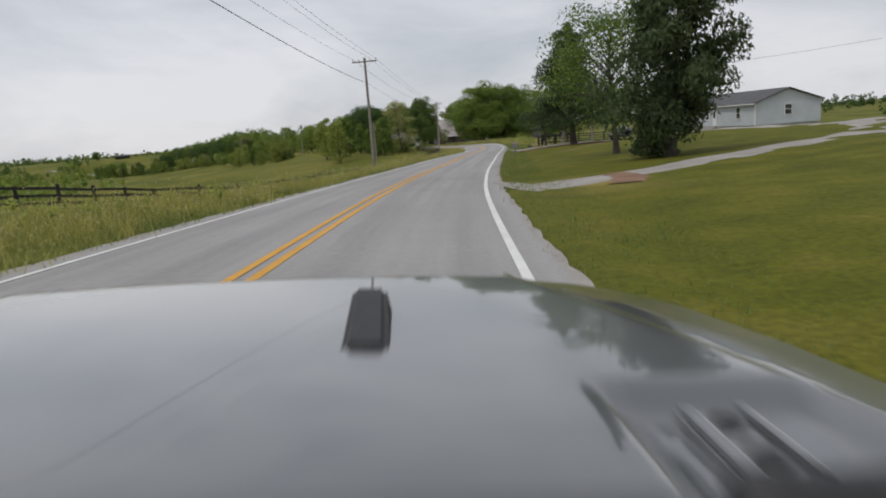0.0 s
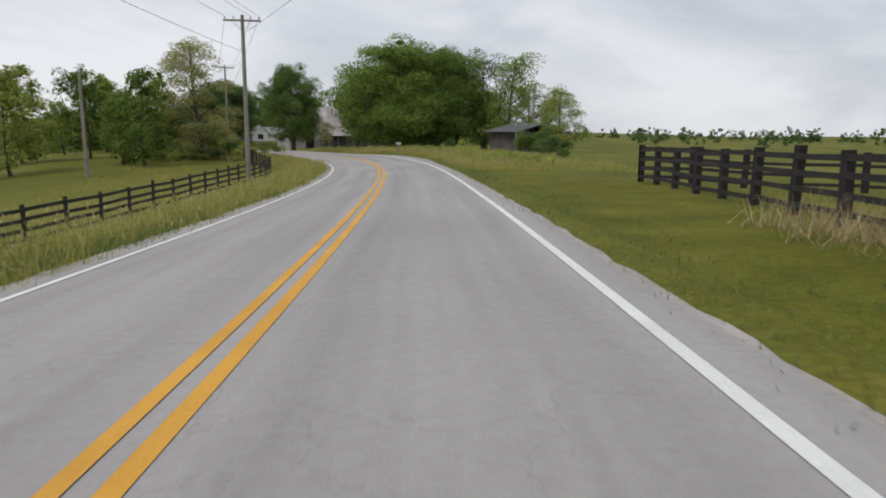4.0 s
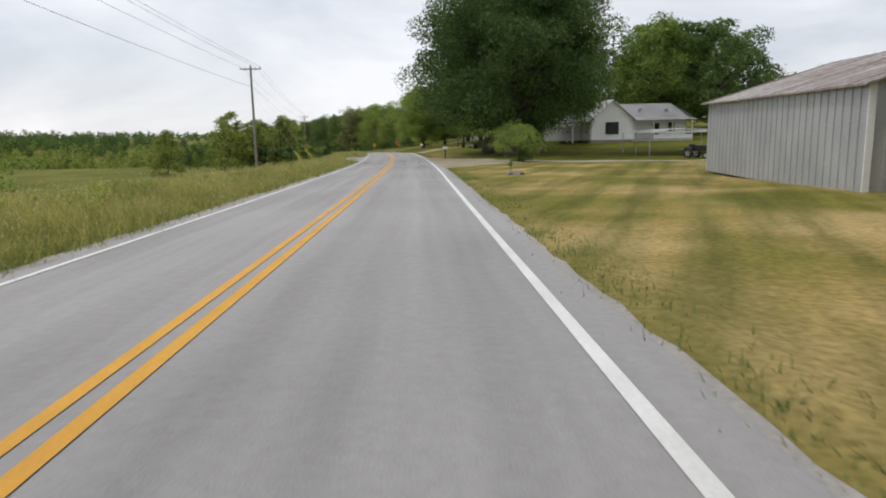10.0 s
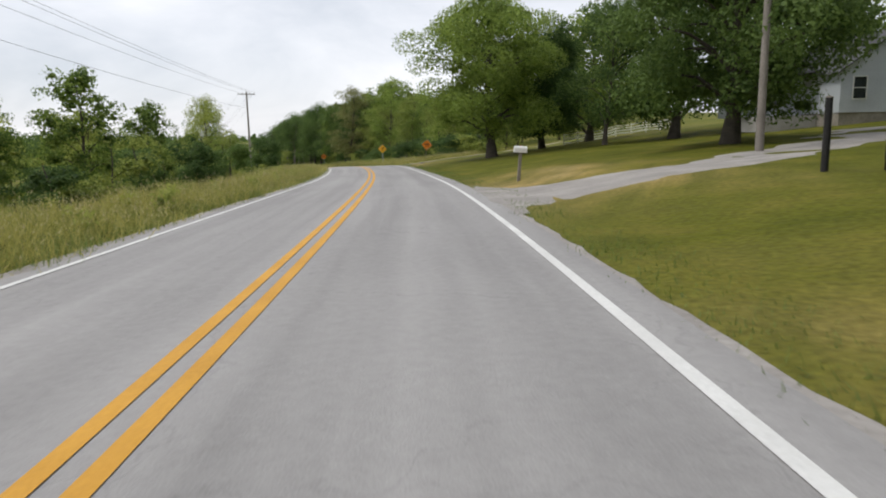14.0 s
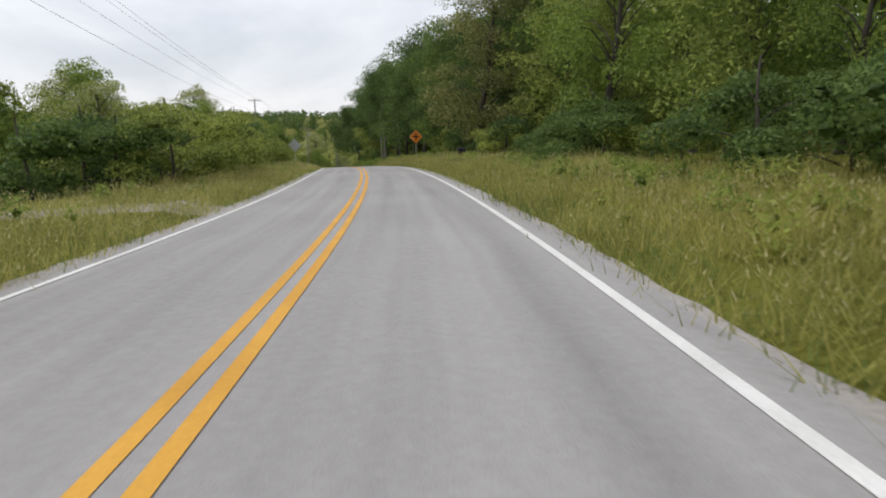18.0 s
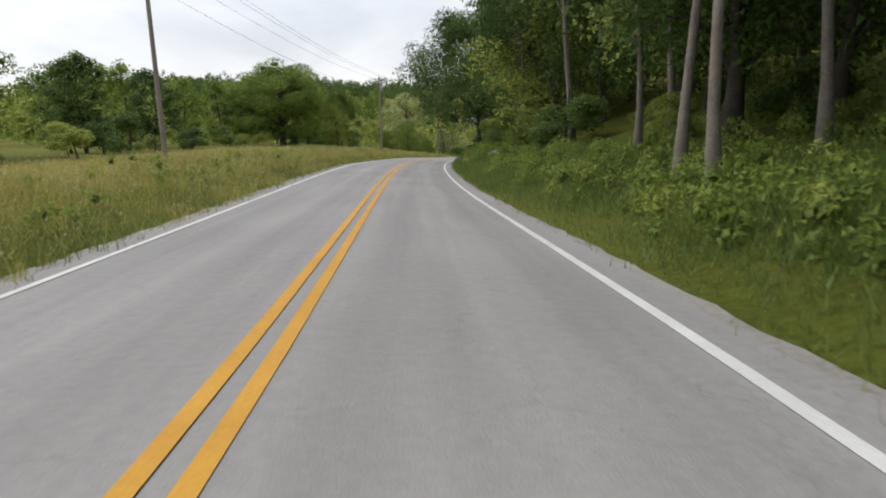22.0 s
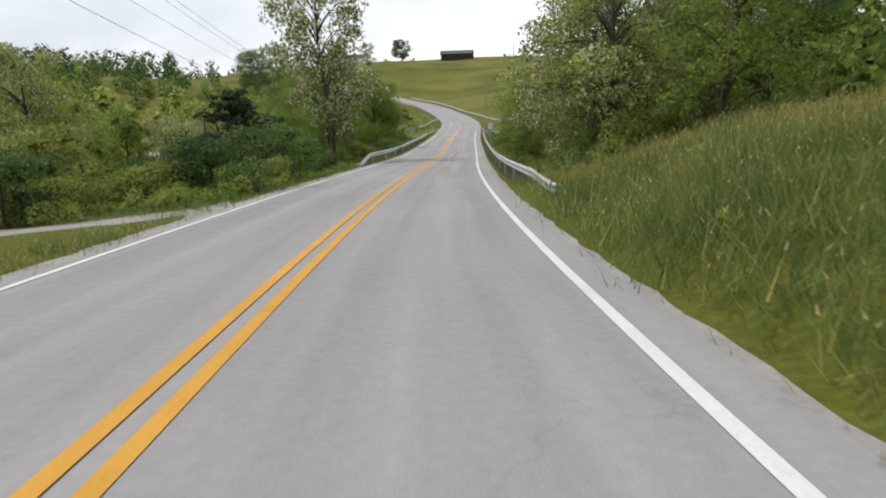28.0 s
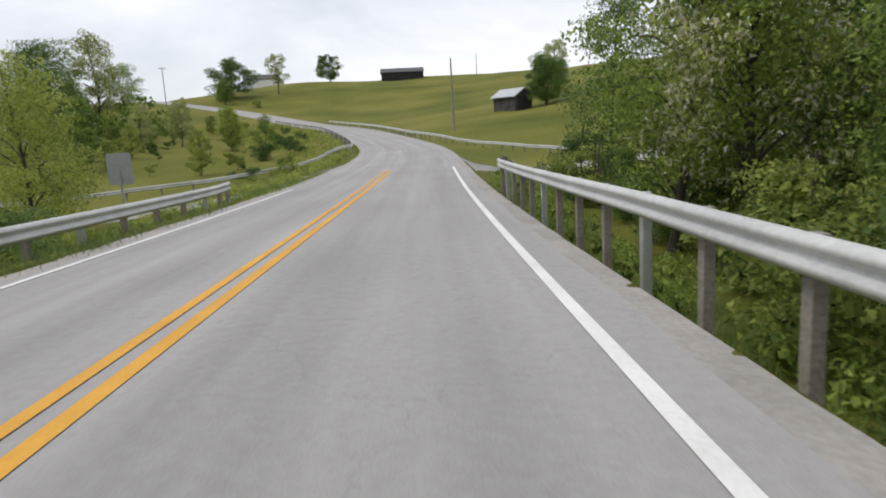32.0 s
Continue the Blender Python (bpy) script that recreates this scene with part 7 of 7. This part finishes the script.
def hatchback(s, l, turn):
    c = thing("parked_car", at_spot(s, l, turn, .0), "dark plum hatchback parked on the gravel drive", "car")
    side = [(-2.0, .35), (-2.02, .7), (-1.9, 1.0), (-1.55, 1.45), (-1.2, 1.5), (.1, 1.48), (.75, 1.08), (1.7, .86), (2.0, .68), (2.05, .35)]
    bm = bmesh.new()
    rows = []
    for y, k in ((-.85, .0), (-.80, .55), (-.62, 1.0), (.62, 1.0), (.80, .55), (.85, .0)):
        rows.append([bm.verts.new((x, y if z > 1.0 else math.copysign(.85, y) if abs(y) > .7 else y, z if z <= 1.0 else 1.0 + (z - 1.0) * (k if k else 0))) for x, z in side])
    for a, b in zip(rows, rows[1:]):
        for i in range(len(side) - 1):
            bm.faces.new((a[i], a[i + 1], b[i + 1], b[i]))
        bm.faces.new((a[-1], a[0], b[0], b[-1]))
    bmesh.ops.remove_doubles(bm, verts=bm.verts, dist=.001)
    bmesh.ops.recalc_face_normals(bm, faces=bm.faces)
    part("body", bm, M_PURPLE, c)
    glass = bmesh.new()
    for pts in (((.14, .6, 1.45), (.14, -.6, 1.45), (.72, -.74, 1.11), (.72, .74, 1.11)), ((-1.58, .6, 1.42), (-1.58, -.6, 1.42), (-1.86, -.7, 1.08), (-1.86, .7, 1.08))):
        glass.faces.new([glass.verts.new(Vector(p) + Vector((math.copysign(.02, p[0] + .8), 0, .015))) for p in pts])
    part("windscreen", glass, M_GLASS, c)
    for y in (-.84, .84):
        part("side_window", boxed(-1.4, y - .03, 1.03, .35, y + .03, 1.3), M_GLASS, c)
        part("headlight", boxed(1.85, y * .72 - .14, .66, 2.03, y * .72 + .14, .8, bevel=.03), M_SIGN_WHITE, c)
        part("mirror", boxed(.45, y * 1.08 - .07, 1.0, .6, y * 1.08 + .07, 1.13, bevel=.03), M_PURPLE, c)
    part("grille", boxed(2.0, -.5, .4, 2.07, .5, .62, bevel=.02), M_BLACK, c)
    for x in (-1.3, 1.3):
        for y in (-.78, .78):
            wheel(c, Matrix.Translation((x, y, .31)) @ (Matrix.Rotation(math.pi, 4, "Z") if y > 0 else Matrix.Identity(4)), .31, .2)


hatchback(88, 18.5, -115)


def tractor(s, l, turn):
    c = thing("tractor", at_spot(s, l, turn), "small dark tractor parked under the carport", "tractor")
    part("hood", boxed(-.3, -.35, .7, 1.4, .35, 1.2, bevel=.06), M_BLACK, c)
    part("seat", boxed(-.9, -.25, .8, -.5, .25, 1.3, bevel=.05), M_BLACK, c)
    part("fender", boxed(-1.1, -.7, .9, -.2, -.4, 1.0, bevel=.03), M_BLACK, c)
    part("fender", boxed(-1.1, .4, .9, -.2, .7, 1.0, bevel=.03), M_BLACK, c)
    for x, y, r in ((-.7, -.6, .5), (-.7, .6, .5), (1.1, -.5, .3), (1.1, .5, .3)):
        wheel(c, Matrix.Translation((x, y, r)), r, .25)


tractor(304, 28, -60)


def skid_mark(points, width, label):
    pts = smooth_line(np.array(points, float), 10)
    t = np.gradient(pts, axis=0)
    t /= np.linalg.norm(t, axis=1)[:, None] + 1e-9
    nrm = np.stack([-t[:, 1], t[:, 0]], 1)
    k = np.linspace(0, 1, len(pts))
    w = width / 2 * (1 + .25 * np.sin(k * 23)) * (.35 + .65 * np.sin(k * np.pi) ** .35)
    q = pts[:, None] + nrm[:, None] * (w[:, None] * np.array([-1, 1]))[..., None]
    v = ground_point(q[..., 0], q[..., 1])
    v[..., 2] += .011
    ob = new("skid_mark", mesh_from("skid_mark", v.reshape(-1, 3), grid_faces(len(pts), 2), M_RUBBER_MARK))
    ob.parent = road
    ob["label"] = label


SKID = "dark rubber skid mark on the asphalt"
skid_mark([(155.3, .45), (156, .7), (160, .75), (167, .75), (175, .55), (184, .5), (192, .6)], .2, SKID)
skid_mark([(155.3, 2.2), (156, 2.4), (160, 2.45), (167, 2.45), (175, 2.25), (184, 2.2), (191, 2.3)], .17, SKID)
skid_mark([(286, .1), (287.7, .9), (290, 2.0), (292.6, 3.2)], .16, SKID)
skid_mark([(291.3, 1.7), (292.4, 2.2), (293.6, 2.6), (295.4, 2.6), (298, 1.8), (300.4, .8), (302.6, -1.7)], .2, SKID)
skid_mark([(295, .4), (293, 1.4), (291.5, 2.4)], .12, SKID)
skid_mark([(304.5, -1.5), (305.9, -1.7), (308.9, -2.6), (313.3, -2.5), (318, -1.9), (322.1, -1.4)], .2, SKID)
skid_mark([(303, -2.9), (306, -3.0), (311, -2.8)], .14, SKID)
skid_mark([(303.5, 2.4), (305.5, 2.5), (308, 2.7), (311.4, 2.7)], .2, SKID)
skid_mark([(304.5, .3), (305.7, 1.0), (308.6, 1.3), (312, 1.0), (315.4, .6)], .15, SKID)
skid_mark([(325.2, -.3), (326, -.9), (327, -1.7)], .22, SKID)
skid_mark([(728, 1.3), (736, 1.5), (745, 1.7)], .16, SKID)

# limestone showing in the cut bank
rock_rng = random.Random(9)
for i in range(16):
    s, l = rock_rng.choice(((574, 7.6), (640, 8.0), (643, 8.6), (648, 8.2)))
    s, l = s + rock_rng.uniform(-4, 4), l + rock_rng.uniform(-.7, .9)
    r = tagged(new("rock"), "tan limestone ledge rock in the cut bank", "rock", "bank rocks")
    r.matrix_world = at_spot(s, l, rock_rng.uniform(-30, 30))
    bm = bmesh.new()
    bmesh.ops.create_icosphere(bm, subdivisions=2, radius=1)
    for vv in bm.verts:
        vv.co = Vector((vv.co.x * .55, vv.co.y * .8, vv.co.z * .28)) * (1 + .3 * noise.noise(vv.co * 1.7 + Vector((i * 3.1, 0, 0))))
    part("stone", bm, M_STONE, r)


# ---------- open off-road car standing at the start of the road ----------
M_HOOD = car_paint("grey_green_car_paint", (0.13, 0.14, 0.145))
M_FLARE = material("black_moulded_plastic", (0.02, 0.02, 0.021), (0.05, 0.05, 0.052), 0.55, 3, 60, 0.1)


def off_roader():
    place = Matrix.Translation((0, 0, -1.55)) @ Matrix.Rotation(radians(1.9), 4, "Z") @ Matrix.Rotation(radians(-1.4), 4, "X") @ Matrix.Rotation(radians(2.6), 4, "Y")
    c = thing("off_road_car", place, "grey-green open off-road car with flat glossy hood on the road", "car")
    mid = -.42
    ys = np.array([.44, .6, .8, .95, 1.1, 1.25, 1.38, 1.48, 1.55, 1.58])
    half = np.array([.87, .85, .81, .775, .74, .70, .67, .645, .62, .60])

    def hood_z(x, y, hw):
        u = (x - mid) / hw
        z = 1.29 - .055 * (np.maximum(y - .44, 0) / 1.14) ** 1.3 + .016 * (1 - u * u) - .05 * np.clip((np.abs(u) - .88) / .12, 0, 1) ** 2 - .06 * np.clip((y - 1.5) / .08, 0, 1) ** 2
        for side in (1, -1):
            xr = mid + side * .655
            fx = np.clip((.125 - np.abs(x - xr)) / .03, 0, 1)
            fy = np.clip((.65 - y) / .035, 0, 1)
            k = np.minimum(fx, fy)
            z = z - .028 * k * k * (3 - 2 * k)
        return z

    nu, nv = 70, 60
    yy = np.linspace(.39, 1.58, nv)
    hw = np.interp(yy, ys, half)
    u = np.linspace(-1, 1, nu)
    x = mid + hw[:, None] * u
    y = np.repeat(yy[:, None], nu, 1)
    z = hood_z(x, y, hw[:, None])
    v = np.stack([x, y, z], -1).reshape(-1, 3)
    hood = shared("hood", mesh_from("hood", v, grid_faces(nv, nu), M_HOOD, True), c, None, "glossy grey-green hood with reflections")
    mod = hood.modifiers.new("thickness", "SOLIDIFY")
    mod.thickness, mod.offset = .02, -1
    # fenders
    fy = np.array([.35, .6, .85, 1.09, 1.38, 1.55, 1.66, 1.72])
    fo = np.array([1.10, 1.10, 1.08, 1.05, .98, .90, .80, .70])
    for side in (-1, 1):
        fhw = np.interp(fy, ys, half) - .02
        rows = []
        for i in range(len(fy)):
            a, b = fhw[i], fo[i]
            for q, dz in ((0, -.02), (.25, -.035), (.8, -.05), (.95, -.075), (1.0, -.13), (1.0, -.22)):
                rows.append((mid + side * (a + (b - a) * q), fy[i], 1.24 + dz - .02 * max(0, fy[i] - 1.3)))
        f = grid_faces(len(fy), 6)
        fender = shared("fender", mesh_from("fender", np.array(rows), f if side > 0 else f[:, ::-1], M_HOOD, True), c, None, "flat front fender with black flare")
        mod = fender.modifiers.new("thickness", "SOLIDIFY")
        mod.thickness = .015
        tube_part("flare", [(mid + side * o, yv, 1.04) for yv, o in zip(fy, fo)], [.045] * len(fy), M_FLARE, fender, 8)
    # hinges of the folded windscreen
    for side in (-1, 1):
        hx = mid + side * .64
        bm = boxed(hx - .04, .455, 1.250, hx + .045, .592, 1.278, bevel=.01)
        h = part("windscreen_hinge", bm, M_HOOD, c, "bolted windscreen hinge bracket")
        part("strap", boxed(hx - .036, .46, 1.277, hx - .020, .585, 1.285, bevel=.004), M_HOOD, h)
        part("strap", boxed(hx + .022, .46, 1.277, hx + .034, .585, 1.285, bevel=.004), M_HOOD, h)
        for by in (.556, .488):
            tube_part("bolt", [(hx, by, 1.276), (hx, by, 1.283), (hx, by, 1.285), (hx, by, 1.280)], [.016, .015, .009, .004], M_FLARE, h, 14)
        tube_part("pivot", [(hx - .06, .418, 1.272), (hx - .056, .418, 1.272), (hx + .0, .418, 1.272), (hx + .002, .418, 1.272), (hx + .3, .418, 1.272)], [.010, .029, .029, .027, .027], M_FLARE, c, 16)
    # washer fitting on the hood
    bm = bmesh.new()
    lo = [(-.178, .80), (-.104, .79), (-.114, 1.08), (-.184, 1.09)]
    b = [bm.verts.new((px, py, 1.272)) for px, py in lo]
    t = [bm.verts.new((px * 1.0 + (.008 if i in (0, 3) else -.008), py + (.01 if i < 2 else -.03), 1.272 + (.028 if i < 2 else .05))) for i, (px, py) in enumerate(lo)]
    bm.faces.new(b[::-1])
    bm.faces.new(t)
    for i in range(4):
        bm.faces.new((b[i], b[(i + 1) % 4], t[(i + 1) % 4], t[i]))
    bmesh.ops.bevel(bm, geom=bm.edges[:], offset=.008, segments=3, affect="EDGES")
    w = part("washer_fitting", bm, M_FLARE, c, "black moulded fitting on the hood")
    part("nozzle", boxed(-.158, .782, 1.277, -.122, .799, 1.290, bevel=.004), M_BLACK, w)
    # body
    part("grille", boxed(mid - .5, 1.58, .62, mid + .5, 1.66, 1.16, bevel=.03), M_HOOD, c)
    for i in range(7):
        gx = mid - .24 + .08 * i
        part("grille_slot", boxed(gx - .022, 1.655, .74, gx + .022, 1.668, 1.08, bevel=.006), M_BLACK, c)
    for gx in (mid - .38, mid + .38):
        tube_part("headlight", [(gx, 1.64, .93), (gx, 1.69, .93), (gx, 1.71, .93)], [.1, .095, .02], M_SIGN_WHITE, c, 18)
    part("bumper", boxed(mid - .85, 1.72, .5, mid + .85, 1.9, .68, bevel=.04), M_FLARE, c)
    part("cowl", boxed(mid - .86, .26, 1.1, mid + .86, .385, 1.235, bevel=.01), M_FLARE, c)
    part("chassis", boxed(mid - .6, -2.2, .42, mid + .6, 1.6, .6), M_BLACK, c)
    part("engine_bay", boxed(mid - .5, .5, .6, mid + .5, 1.56, 1.1), M_BLACK, c)
    for side in (-1, 1):
        x0, x1 = sorted((mid + side * .70, mid + side * .76))
        part("body_side", boxed(x0, -2.2, .55, x1, .42, 1.12, bevel=.015), M_HOOD, c)
        d = part("half_door", boxed(*sorted((mid + side * .76, mid + side * .78))[:1], -.75, .6, sorted((mid + side * .76, mid + side * .78))[1], .3, 1.1, bevel=.004), M_HOOD, c)
        part("handle", boxed(*sorted((mid + side * .78, mid + side * .80))[:1], -.65, .98, sorted((mid + side * .78, mid + side * .80))[1], -.5, 1.02), M_FLARE, d)
        s = part("seat", boxed(mid + side * .38 - .25, -1.0, .6, mid + side * .38 + .25, -.5, .85, bevel=.05), M_FLARE, c)
        part("backrest", boxed(mid + side * .38 - .24, -1.12, .8, mid + side * .38 + .24, -.98, 1.3, bevel=.05), M_FLARE, s)
    part("tailgate", boxed(mid - .74, -2.24, .55, mid + .74, -2.18, 1.12, bevel=.01), M_HOOD, c)
    part("floor_pan", boxed(mid - .7, -2.2, .58, mid + .7, .42, .62), M_FLARE, c)
    for wx in (-.78, .78):
        for wy in (1.15, -1.35):
            wheel(c, Matrix.Translation((mid + wx, wy, .4)) @ Matrix.Rotation(radians(90 if wx > 0 else -90), 4, "Z"), .4, .25)


off_roader()
